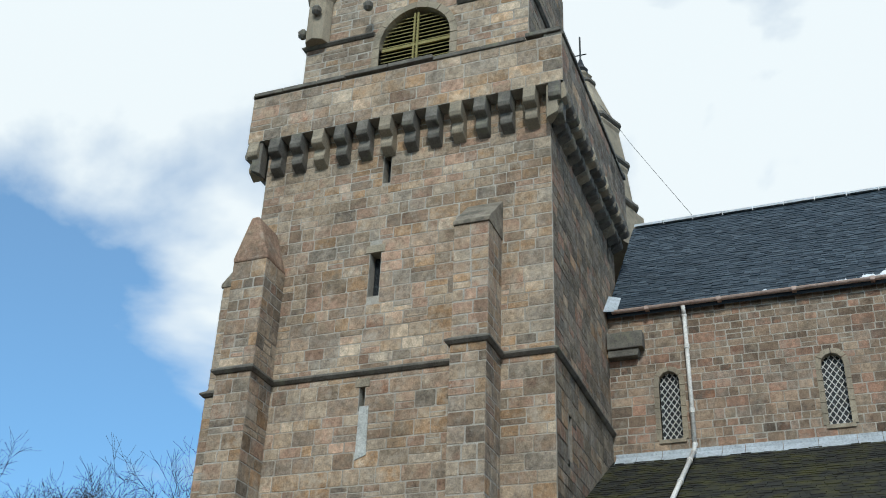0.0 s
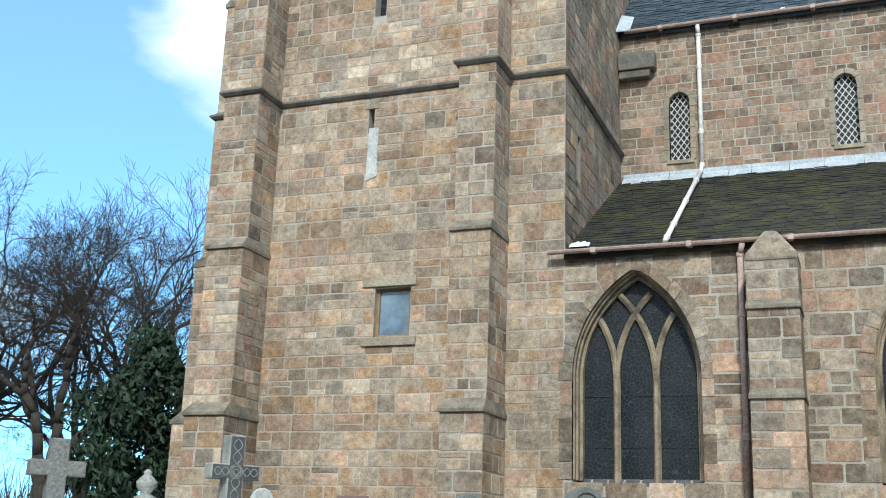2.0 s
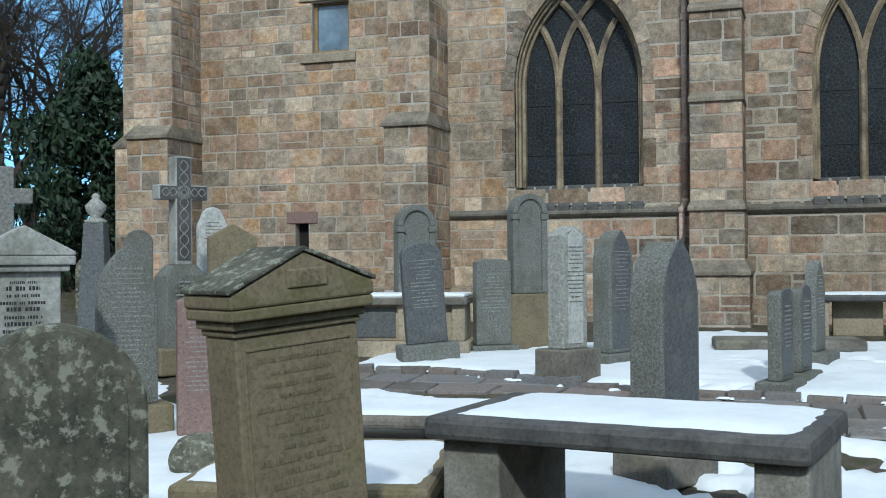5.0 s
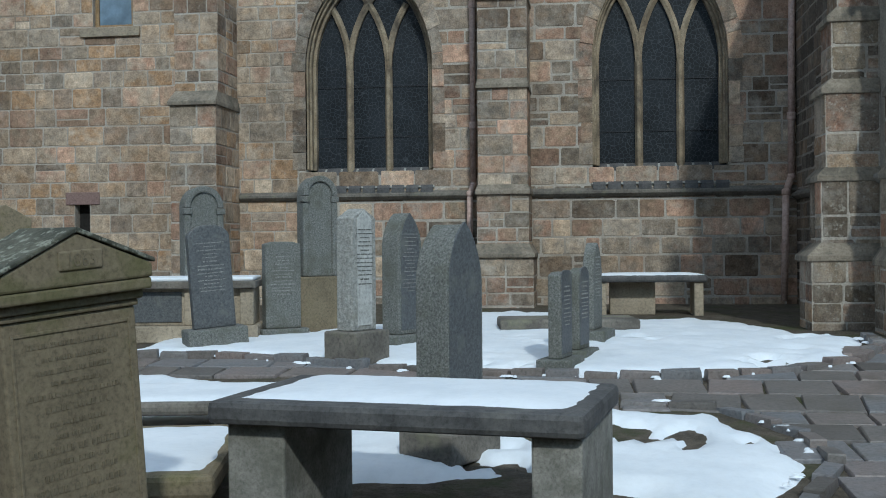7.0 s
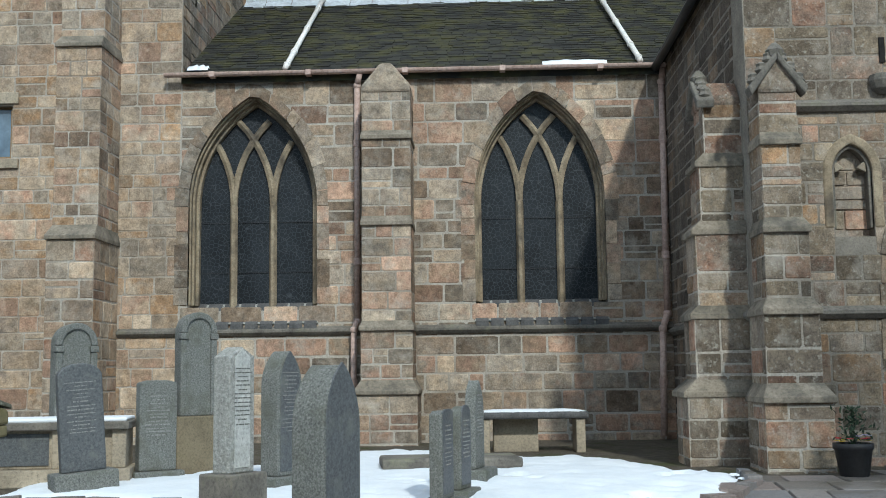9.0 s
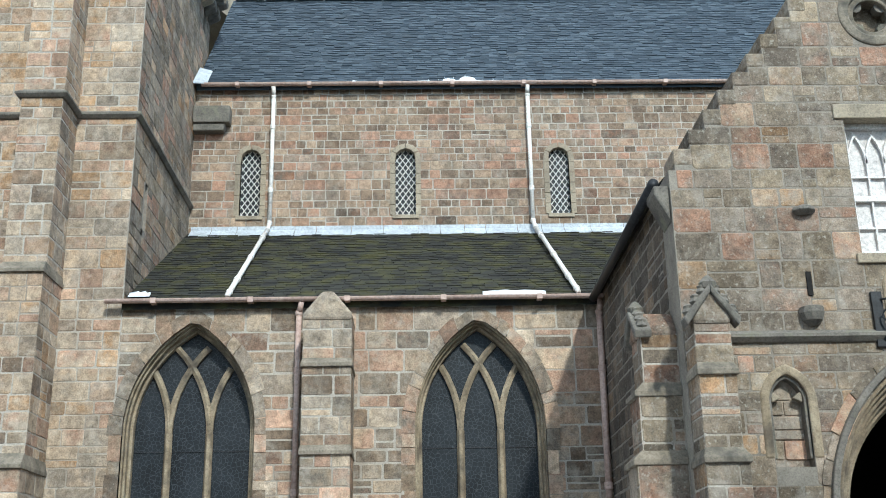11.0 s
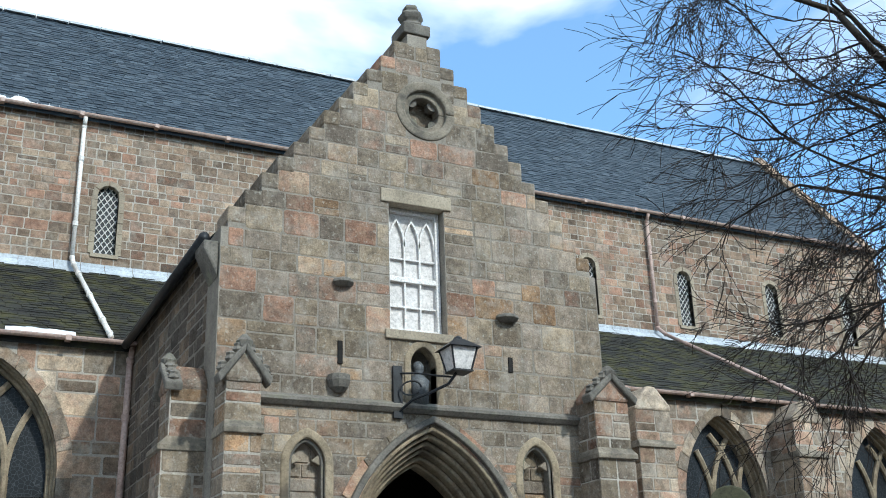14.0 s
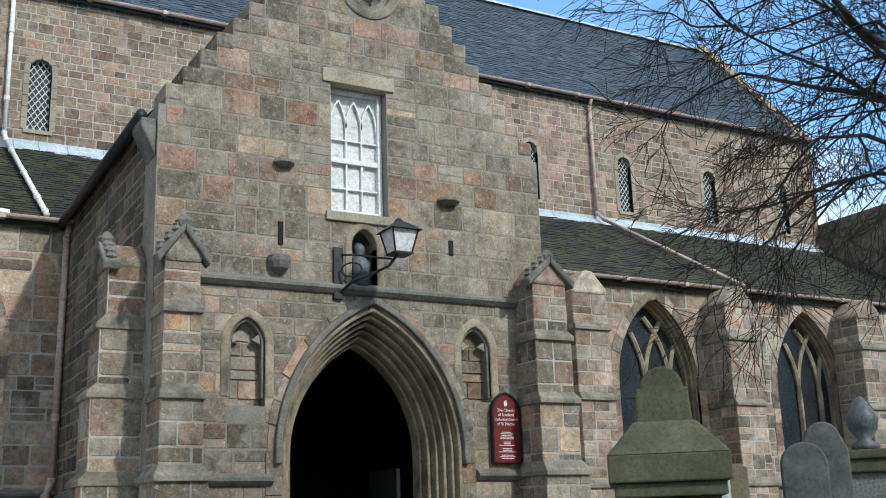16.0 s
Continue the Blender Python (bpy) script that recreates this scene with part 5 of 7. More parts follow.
# porch roof
for sx in (-1, 1):
    ex, rx = (PX0 - 0.16, PXM) if sx < 0 else (PX1 + 0.16, PXM)
    s = Shape()
    s.add([(ex, PY + 0.62, PE - 0.12), (ex, 24.0, PE - 0.12), (rx, 24.0, 11.0), (rx, PY + 0.62, 11.0), (ex, PY + 0.62, PE - 0.24), (ex, 24.0, PE - 0.24), (rx, 24.0, 10.86), (rx, PY + 0.62, 10.86)],
          [(0, 1, 2, 3), (7, 6, 5, 4), (0, 4, 5, 1), (3, 7, 4, 0), (1, 5, 6, 2)])
    s.ob("roof_porch", slate_aisle, None, "slated slope of the porch roof", kind="structure", category="roof")
pg = Shape().rod((PX0 - 0.2, PY + 0.1, PE - 0.15), (PX0 - 0.2, 19.75, PE - 0.2), 0.075, 0.075, 10)
pg.ob("gutter", black_iron, None, "dark iron gutter along the porch eave", category="gutter", smooth=True)
Shape().prism([(0, PE - 0.75), (0.0, PE - 0.2), (0.22, PE - 0.2), (0.22, PE - 0.32)][::-1], Matrix(((-1, 0, 0, PX0), (0, 1, 0, PY + 0.05), (0, 0, 1, 0), (0, 0, 0, 1))), 0.5).ob("kneeler", dressed_dark, porch_w, bevel=0.03)

buttress((3.8, PY, 0), 0, [(BASE, 1.35, 0.4, 0.85), (1.35, 2.4, 0.33, 0.72), (2.4, 3.4, 0.27, 0.64), (3.4, 4.5, 0.235, 0.56), (4.5, 5.15, 0.23, 0.52)], stone_porch, "weathered porch buttress with a carved gabled top", "crested", 0.42, "porch buttresses", seed=91)
buttress((9.47, PY, 0), 0, [(BASE, 2.45, 0.38, 0.72), (2.45, 3.5, 0.34, 0.6), (3.5, 4.45, 0.32, 0.54), (4.45, 5.3, 0.3, 0.5)], stone_porch, "weathered porch buttress with a carved gabled top", "crested", 0.34, "porch buttresses", seed=95)
buttress((PX0, PY + 0.62, 0), -90, [(BASE, 1.4, 0.4, 0.85), (1.4, 2.4, 0.35, 0.72), (2.4, 3.5, 0.33, 0.66), (3.5, 4.4, 0.31, 0.58), (4.4, 5.2, 0.29, 0.5)], stone_porch, "weathered porch buttress on the side wall", "crested", 0.34, "porch buttresses", seed=99)
buttress((PX1, PY + 0.62, 0), 90, [(BASE, 2.4, 0.36, 0.8), (2.4, 3.5, 0.34, 0.7), (3.5, 5.2, 0.3, 0.55)], stone_porch, "weathered porch buttress on the far side wall", "gablet", 0.34, "porch buttresses", seed=103)

# lantern
lan = thing("wall_lantern", "black iron lantern on a scrolled wall bracket, unlit, with milky panes", "lantern")
LX, LY, LZ = 6.77, PY - 0.8, 5.44
arm = Shape()
arm.sweep([(6.18, PY - 0.02, 4.98), (6.3, PY - 0.25, 5.12), (6.5, PY - 0.5, 5.2), (6.66, PY - 0.68, 5.28), (LX - 0.04, LY, LZ - 0.02)], 0.022, 7)
arm.sweep([(6.2, PY - 0.02, 5.55), (6.36, PY - 0.3, 5.5), (6.56, PY - 0.55, 5.42), (6.7, PY - 0.7, 5.38)], 0.016, 6)
arm.sweep([(6.3 + 0.11 * math.cos(t), PY - 0.22 - 0.1 * math.cos(t), 5.3 + 0.1 * math.sin(t)) for t in [0.4 * i for i in range(15)]], 0.013, 5)
arm.box(6.1, PY - 0.06, 4.9, 6.24, PY + 0.01, 5.65)
arm.ob("bracket", black_iron, lan, "scrolled black bracket")
top, bot = 0.2, 0.13
for sx, sy in ((-1, -1), (1, -1), (1, 1), (-1, 1)):
    Shape().rod((LX + sx * bot, LY + sy * bot, LZ), (LX + sx * top, LY + sy * top, LZ + 0.32), 0.014, 0.014, 6).ob("corner_bar", black_iron, lan)
for k, (ax, ay, bx, by) in enumerate(((-1, -1, 1, -1), (1, -1, 1, 1), (1, 1, -1, 1), (-1, 1, -1, -1))):
    Shape().add([(LX + ax * bot * 0.96, LY + ay * bot * 0.96, LZ + 0.01), (LX + bx * bot * 0.96, LY + by * bot * 0.96, LZ + 0.01), (LX + bx * top * 0.96, LY + by * top * 0.96, LZ + 0.31), (LX + ax * top * 0.96, LY + ay * top * 0.96, LZ + 0.31)], [(0, 1, 2, 3)]).ob("pane", curtain, lan, "milky pane")
hd = Shape()
hd.add([(LX + sx * 0.25, LY + sy * 0.25, LZ + 0.31) for sx, sy in ((-1, -1), (1, -1), (1, 1), (-1, 1))] + [(LX + sx * 0.07, LY + sy * 0.07, LZ + 0.45) for sx, sy in ((-1, -1), (1, -1), (1, 1), (-1, 1))], [(0, 1, 5, 4), (1, 2, 6, 5), (2, 3, 7, 6), (3, 0, 4, 7), (4, 5, 6, 7), (3, 2, 1, 0)])
hd.lathe((LX, LY, LZ + 0.44), [(0.08, 0), (0.06, 0.04), (0.02, 0.07)], 8)
hd.ob("hood", black_iron, lan)
Shape().box(LX - bot - 0.02, LY - bot - 0.02, LZ - 0.02, LX + bot + 0.02, LY + bot + 0.02, LZ).ob("base_plate", black_iron, lan)


# notice board
def words(text, size, m, material, parent, name="lettering"):
    cu = bpy.data.curves.new(name, "FONT")
    cu.body, cu.size, cu.align_x, cu.extrude = text, size, "CENTER", 0.001
    cu.materials.append(material)
    tmp = new(name, cu)
    bpy.context.view_layer.update()
    me = bpy.data.meshes.new_from_object(tmp.evaluated_get(bpy.context.evaluated_depsgraph_get()))
    bpy.data.objects.remove(tmp)
    o = new(name, me)
    o.parent = parent
    o.matrix_basis = m
    return tagged(o, kind="stuff")


nb = thing("notice_board", "dark red pointed notice board with white lettering on the porch wall", "sign")
NX = 8.85
o = Arch(NX, 0.225, 2.62, 3.35, 3.63)
line = o.outline(0, 10)
sb = Shape()
sb.prism(line[::-1], pose(0, PY - 0.09, 0), 0.05)
sb.ob("board", sign_red, nb, bevel=0.006)
band(o.outline(0.03, 10), o.outline(0, 10), PY - 0.11, PY - 0.03).ob("frame", shade_and_trim, nb, bevel=0.006)
for i, (t, sz) in enumerate((("The Church", 0.062), ("of Scotland", 0.062), ("Cathedral Church", 0.056), ("of St Machar", 0.062))):
    words(t, sz, pose(NX, PY - 0.093, 3.37 - 0.068 * i, 90, 0, 0), white_wood, nb)
bars = Shape()
q = random.Random(3)
for i in range(17):
    z = 3.06 - i * 0.024
    if i in (5, 9, 13):
        continue
    a = q.uniform(0.06, 0.15)
    bars.box(NX - a, PY - 0.0925, z, NX + a, PY - 0.09, z + 0.009)
bars.ob("small_print", white_wood, nb, kind="stuff")
Shape().lathe((0, 0, 0), [(0.035, 0), (0.035, 0.004)], 14).ob("emblem", white_wood, nb).matrix_basis = pose(NX, PY - 0.09, 3.49, 90, 0, 0) @ Matrix.Diagonal((0.8, 1.3, 1, 1))

# ---- ground ----
def ground_z(x, y):
    t = min(1.0, max(0.0, (y - 5.0) / 8.0))
    return GROUND_AT_WALL * t * t * (3 - 2 * t)


gx = [-400, -150, -60] + [-30 + i * 0.75 for i in range(81)] + [45, 90, 200, 400]
gy = [-300, -80, -30] + [-10 + i * 0.5 for i in range(81)] + [45, 80, 200, 600]
s = Shape()
for y in gy:
    for x in gx:
        n = noise.noise((x * 0.6, y * 0.6, 0)) * 0.03 if abs(x) < 31 and -11 < y < 31 else 0
        s.v.append((x, y, ground_z(x, y) + n - 0.02))
for j in range(len(gy) - 1):
    for i in range(len(gx) - 1):
        k = j * len(gx) + i
        s.f.append((k, k + 1, k + 1 + len(gx), k + len(gx)))
s.ob("ground", soil, None, "wet dark gravel and worn turf of the churchyard", smooth=True, kind="structure", category="ground")


def inside(x, y, poly):
    r = False
    for (ax, ay), (bx, by) in zip(poly, poly[1:] + poly[:1]):
        if (ay > y) != (by > y) and x < ax + (y - ay) / (by - ay) * (bx - ax):
            r = not r
    return r


def edge_distance(x, y, poly):
    best = 1e9
    for (ax, ay), (bx, by) in zip(poly, poly[1:] + poly[:1]):
        t = max(0, min(1, ((x - ax) * (bx - ax) + (y - ay) * (by - ay)) / ((bx - ax) ** 2 + (by - ay) ** 2)))
        best = min(best, math.hypot(x - ax - t * (bx - ax), y - ay - t * (by - ay)))
    return best


LAWN = [(-5.2, 11.1), (-4.3, 11.35), (-2.9, 11.0), (-2.2, 10.72), (-1.1, 10.45), (0.2, 10.36), (1.0, 10.4), (1.84, 10.72), (2.45, 11.2), (2.88, 12.1), (2.95, 12.9), (2.6, 13.4), (2.2, 14.6), (1.5, 15.9), (0.4, 15.6), (-0.4, 16.9), (-1.3, 17.6), (-2.4, 16.4), (-3.1, 14.6), (-4.2, 13.2), (-5.2, 12.6)]
NEAR = [(-2.45, 8.95), (-1.2, 9.1), (0.2, 9.12), (0.95, 9.02), (1.45, 8.3), (1.47, 7.6), (1.2, 6.9), (0.85, 6.0), (0.4, 5.7), (0.3, 6.9), (-0.6, 7.05), (-1.6, 6.95), (-2.1, 7.3)]
LEFT = [(-4.5, 10.35), (-2.9, 9.92), (-2.5, 9.3), (-2.75, 7.7), (-3.2, 6.6), (-3.6, 5.2), (-5.0, 5.0), (-7.0, 6.5), (-8.5, 8.6), (-9.5, 10.8), (-7.5, 11.5), (-6.2, 9.6), (-5.3, 9.1)]


def snow_sheet(poly, label, seed, holes=0.47, cell=0.07):
    """A thin, uneven sheet of snow with a ragged edge and melted holes."""
    xs, ys = [p[0] for p in poly], [p[1] for p in poly]
    nx, ny = int((max(xs) - min(xs)) / cell) + 3, int((max(ys) - min(ys)) / cell) + 3
    h = {}
    for j in range(ny):
        for i in range(nx):
            x, y = min(xs) + (i - 1) * cell, min(ys) + (j - 1) * cell
            d = edge_distance(x, y, poly) * (1 if inside(x, y, poly) else -1)
            n1, n2 = noise.noise((x * 1.3 + seed, y * 1.3, 0)), noise.noise((x * 5 + seed, y * 5, 3))
            melt = max(0.0, noise.noise((x * 0.9, y * 0.9 + seed, 7)) - holes + 0.35 * n2)
            t = min(d, 0.28) + 0.1 * n1 + 0.09 * n2 - melt * 2.6
            h[i, j] = (x, y, ground_z(x, y) - 0.045 + min(0.085, max(-0.05, t * 0.35)) + 0.014 * n1 + 0.012 * n2 + 0.006 * noise.noise((x * 14, y * 14, seed)))
    s, ids = Shape(), {}
    for (i, j), p in h.items():
        ids[i, j] = len(s.v)
        s.v.append(p)
    for j in range(ny - 1):
        for i in range(nx - 1):
            q4 = [(i, j), (i + 1, j), (i + 1, j + 1), (i, j + 1)]
            if max(h[c][2] - ground_z(h[c][0], h[c][1]) for c in q4) > -0.06:
                s.f.append(tuple(ids[c] for c in q4))
    return s.ob("snow", snow, None, label, smooth=True, kind="stuff", category="snow")


snow_sheet(LAWN, "thin uneven snow over the kerbed lawn", 1.0, 0.4)
snow_sheet(NEAR, "patchy melting snow beside the flagged path", 5.0, 0.3)
snow_sheet(LEFT, "trodden snow between the gravestones", 9.0, 0.36)
snow_sheet([(3.2, 6.0), (6.0, 4.5), (9, 6), (11, 9), (12, 14), (14, 17), (13, 18), (10.5, 16), (10.2, 12), (7.5, 9.5), (5, 8)], "patchy snow among the far gravestones", 13.0, 0.2, 0.16)

# ---- gravestones ----
def outline_of(style, w, h):
    a = w / 2
    if style == "round":
        return [(-a, 0), (a, 0)] + [(a * math.cos(radians(t)), h - a + a * math.sin(radians(t))) for t in range(0, 181, 12)]
    if style == "low_round":
        return [(-a, 0), (a, 0)] + [(a * math.cos(radians(t)), h - a * 0.6 + a * 0.6 * math.sin(radians(t))) for t in range(0, 181, 12)]
    if style == "pointed":
        o = Arch(0, a, 0, h - w * 0.95, h)
        return [(x, z) for x, z in o.outline(0, 10)][::-1]
    if style == "gable":
        return [(-a, 0), (a, 0), (a, h - a * 0.55), (0, h), (-a, h - a * 0.55)]
    if style == "shoulder":
        r = a * 0.72
        return [(-a, 0), (a, 0), (a, h - r - 0.1), (r + 0.01, h - r)] + [(r * math.cos(radians(t)), h - r + r * math.sin(radians(t))) for t in range(15, 166, 15)] + [(-r - 0.01, h - r), (-a, h - r - 0.1)]
    return [(-a, 0), (a, 0), (a, h - 0.03), (a * 0.5, h), (-a * 0.5, h), (-a, h - 0.03)]


def inscription(parent, w, z1, z0, y, material, seed, size=0.012, pitch=0.04):
    """Worn lines of lettering as short plain bars, word by word."""
    q = random.Random(seed)
    s = Shape()
    z = z1
    while z > z0:
        a, k = w / 2 * q.uniform(0.4, 1.0), size * q.choice((0.8, 1.0, 1.0, 1.35))
        x, left = -a, q.randint(2, 8)
        while x < a:
            e = min(a, x + k * q.uniform(0.35, 0.75))
            s.box(x, y - 0.0015, z, e, y + 0.002, z + k * q.uniform(0.85, 1.05))
            left -= 1
            x = e + k * (0.25 if left else 0.9)
            left = left or q.randint(2, 8)
        z -= pitch * q.uniform(0.9, 1.15)
    return s.ob("inscription", material, parent, kind="stuff")


def headstone(label, at, turn, w, z0, z1, t, style, material, base=None, lean=0.0, panel=None, ink=None, base_mat=None, group="gravestones", rim=0.0, hooded=False, lines=(0.82, 0.35), seed=1):
    """A headstone on its plinth; turn 0 faces the path, positive turns it towards the west."""
    x, y = at
    g = ground_z(x, y)
    e = thing("gravestone", label, "gravestone", group=group)
    e.matrix_basis = pose(x, y, g - 0.03, 0, lean, turn)
    bh = 0.0
    if base:
        bw, bd, bh = base
        bh += 0.03
        Shape().box(-bw / 2, -bd / 2, 0, bw / 2, bd / 2, bh).ob("plinth", base_mat or material, e, bevel=0.02)
    h = z1 - g + 0.03 - bh
    line = outline_of(style, w, h)
    Shape().prism(line, pose(0, -t / 2, bh), t).ob("slab", material, e, bevel=0.014)
    if panel:
        inner = [(px * (1 - 2 * rim / w), pz * (1 - rim / h) + rim * 0.2) for px, pz in line]
        Shape().prism(inner, pose(0, -t / 2 - 0.006, bh + 0.04), 0.02).ob("face", panel, e, bevel=0.004)
    if hooded:
        spring = bh + h - w / 2
        for sx in (-1, 1):
            x0, x1 = sorted((sx * (w / 2 + 0.012), sx * (w / 2 - 0.075)))
            Shape().box(x0, -t / 2 - 0.03, bh, x1, -t / 2 + 0.05, spring - 0.1).ob("colonnette", material, e, bevel=0.02)
            Shape().box(x0 - 0.012, -t / 2 - 0.045, spring - 0.1, x1 + 0.012, -t / 2 + 0.06, spring - 0.02).ob("capital", material, e, bevel=0.014)
        o = Slot(0, w / 2 - 0.07, spring - 0.02, bh + h - 0.07, True)
        band(o.outline(0.082, 14), o.outline(0.0, 14), -t / 2 - 0.035, -t / 2 + 0.04).ob("arched_hood", material, e, bevel=0.018)
    if ink:
        inscription(e, w * 0.72, bh + h * lines[0], bh + h * lines[1], -t / 2 - (0.008 if panel else 0.001), ink, seed)
    return e


headstone("tall round-headed dark granite gravestone by the tower buttress", (-4.95, 13.4), 42, 0.5, 0.5, 2.36, 0.2, "round", granite, (0.75, 0.34, 0.2), hooded=True)
headstone("blue-grey granite gravestone leaning back, on a rough plinth", (-4.25, 11.95), 34, 0.48, 0.5, 1.86, 0.12, "low_round", granite_blue, (0.68, 0.36, 0.22), -4, ink=ink_grey, base_mat=granite, seed=2)
headstone("flat-topped grey granite gravestone", (-3.8, 13.05), 38, 0.46, 0.5, 1.66, 0.14, "flat", granite, (0.62, 0.3, 0.1), ink=ink_grey, seed=3)
headstone("tall round-headed dark gravestone on a stepped plinth", (-3.62, 14.1), 40, 0.48, 0.5, 2.51, 0.2, "round", granite, (0.66, 0.42, 0.7), hooded=True, base_mat=sand_grave, seed=4)
headstone("pale rough-hewn granite gravestone with a smooth face", (-2.4, 10.95), 60, 0.36, 0.4, 1.99, 0.22, "gable", granite_light, (0.52, 0.44, 0.33), panel=marble, rim=0.07, ink=granite, base_mat=dressed_dark, seed=5)
headstone("pointed grey granite gravestone on a low plinth", (-2.14, 12.15), 60, 0.42, 0.5, 1.97, 0.24, "pointed", granite, (0.62, 0.36, 0.13), panel=granite_blue, rim=0.05, ink=ink_grey, seed=6)
headstone("tall pointed granite gravestone with a polished blue-grey face", (-1.02, 7.72), 62, 0.45, 0.1, 1.77, 0.27, "pointed", granite, (0.62, 0.46, 0.2), panel=granite_blue, rim=0.03, base_mat=dressed_dark, seed=7)
headstone("small granite gravestone with a pale inscribed face", (-0.33, 10.75), 74, 0.38, 0.4, 1.34, 0.13, "flat", granite, (0.52, 0.34, 0.1), panel=granite_blue, rim=0.03, ink=ink_grey, seed=8)
headstone("small dark granite gravestone behind its neighbour", (-0.16, 11.4), 74, 0.38, 0.4, 1.36, 0.12, "low_round", granite, (0.5, 0.3, 0.08), panel=granite_blue, rim=0.03, ink=ink_grey, seed=9)
headstone("pointed dark granite gravestone at the end of a row", (-0.02, 12.55), 76, 0.4, 0.5, 1.62, 0.13, "pointed", granite, (0.55, 0.4, 0.14), ink=ink_grey, seed=10)
headstone("grey granite round-topped gravestone covered in small lettering", (-5.62, 8.05), 46, 0.5, 0.2, 1.8, 0.16, "pointed", granite, (0.72, 0.4, 0.28), panel=granite, rim=0.03, ink=ink_grey, base_mat=sand_grave, lines=(0.85, 0.25), seed=11)
headstone("dull red granite slab gravestone seen past a larger stone", (-4.98, 8.15), 40, 0.36, 0.2, 1.36, 0.1, "flat", red_granite, None, ink=ink_grey, seed=12)
headstone("small white marble gravestone with a shaped top", (-7.4, 12.5), 55, 0.4, 0.5, 2.36, 0.1, "shoulder", marble, (0.6, 0.3, 0.5), ink=ink_dark, lines=(0.85, 0.5), seed=13)
headstone("plain brown sandstone gravestone with a gabled top", (-5.95, 10.45), 44, 0.52, 0.35, 2.06, 0.14, "gable", sand_grave, (0.7, 0.3, 0.2), seed=14)
headstone("dark round-topped slate gravestone", (-7.9, 11.6), 40, 0.34, 0.5, 2.06, 0.1, "round", granite, (0.5, 0.3, 0.3), seed=15)
headstone("low mossy gravestone by the far hedge", (-10.4, 14.0), 10, 0.4, 0.5, 1.75, 0.1, "round", lichen, (0.5, 0.3, 0.2), seed=16)
headstone("round-headed gravestone blotched with pale lichen", (-2.5, 3.12), 46, 0.62, 0.0, 1.45, 0.14, "round", lichen, None, panel=lichen, rim=0.07, seed=17)
headstone("white marble gravestone half hidden by a taller monument", (7.43, 8.11), -34, 0.36, 0.2, 2.4, 0.12, "flat", marble, (0.55, 0.35, 0.5), ink=ink_dark, seed=18)
headstone("weathered brown flat-topped sandstone gravestone", (8.6, 9.05), -34, 0.34, 0.3, 2.26, 0.14, "flat", sand_grave, (0.5, 0.35, 0.4), seed=19)
# The next two stones take a darker material, which paints in the tree shade.
headstone("shouldered gravestone coloured dark in place of tree shade", (7.06, 6.36), -40, 0.38, 0.1, 2.42, 0.14, "shoulder", slab_dark, (0.7, 0.35, 0.3), seed=20)
headstone("round gravestone coloured dark in place of tree shade", (6.88, 6.41), -40, 0.36, 0.1, 2.26, 0.12, "round", slab_dark, (0.6, 0.35, 0.3), seed=21)

# the large pedimented sandstone headstone
e = thing("gravestone", "large mossy sandstone gravestone with a pediment, cornice and worn lettering", "gravestone", group="gravestones")
e.matrix_basis = pose(-2.15, 4.36, -0.03, 0, -4.2, 60) @ Matrix.Diagonal((0.93, 0.93, 0.992, 1))
Shape().box(-0.335, -0.11, 0, 0.335, 0.15, 1.41).ob("slab", sand_grave, e, bevel=0.012)
for x0, x1, z0, z1 in ((-0.3, -0.285, 0.0, 1.36), (0.285, 0.3, 0.0, 1.36), (-0.285, 0.285, 1.345, 1.36)):
    Shape().box(x0, -0.116, z0, x1, -0.1, z1).ob("panel_edge", sand_grave, e, bevel=0.003)
for a, b, d, z0, z1 in ((0.347, -0.125, 0.165, 1.41, 1.44), (0.362, -0.145, 0.185, 1.44, 1.48), (0.385, -0.185, 0.225, 1.48, 1.53)):
    Shape().box(-a, b, z0, a, d, z1 - 0.001).ob("cornice", sand_grave, e, bevel=0.01)
ped = Shape()
ped.prism([(-0.39, 1.53), (0.39, 1.53), (0.39, 1.59), (0.0, 1.745), (-0.39, 1.59)], pose(0, -0.19, 0), 0.42)
ped.ob("pediment", sand_grave, e, bevel=0.012)
roofm = Shape()
for sx in (-1, 1):
    roofm.prism([(0.0, 1.748), (sx * 0.4, 1.592), (sx * 0.4, 1.612), (0.0, 1.77)][::sx], pose(0, -0.2, 0), 0.44)
roofm.ob("pediment_top", lichen, e, "lichened top of the pediment", bevel=0.006)
tab = Shape().box(-0.1, -0.2, 1.595, 0.12, -0.185, 1.675)
tab.ob("tablet", sand_grave, e, bevel=0.008)
words("1863", 0.075, pose(0.01, -0.202, 1.61, 90, 0, 0), ink_dark, e, "date")
inscription(e, 0.52, 1.29, 0.35, -0.112, ink_dark, 77, 0.02, 0.052)


# the pale monument with lettering, the cross and the small obelisk
def solid(parts, label, name, category, at, turn, group="gravestones"):
    e = thing(name, label, category, group=group)
    e.matrix_basis = pose(at[0], at[1], ground_z(*at) - 0.03, 0, 0, turn)
    for nm, boxes, mat in parts:
        for b in boxes:
            Shape().box(*b).ob(nm, mat, e, bevel=0.014)
    return e


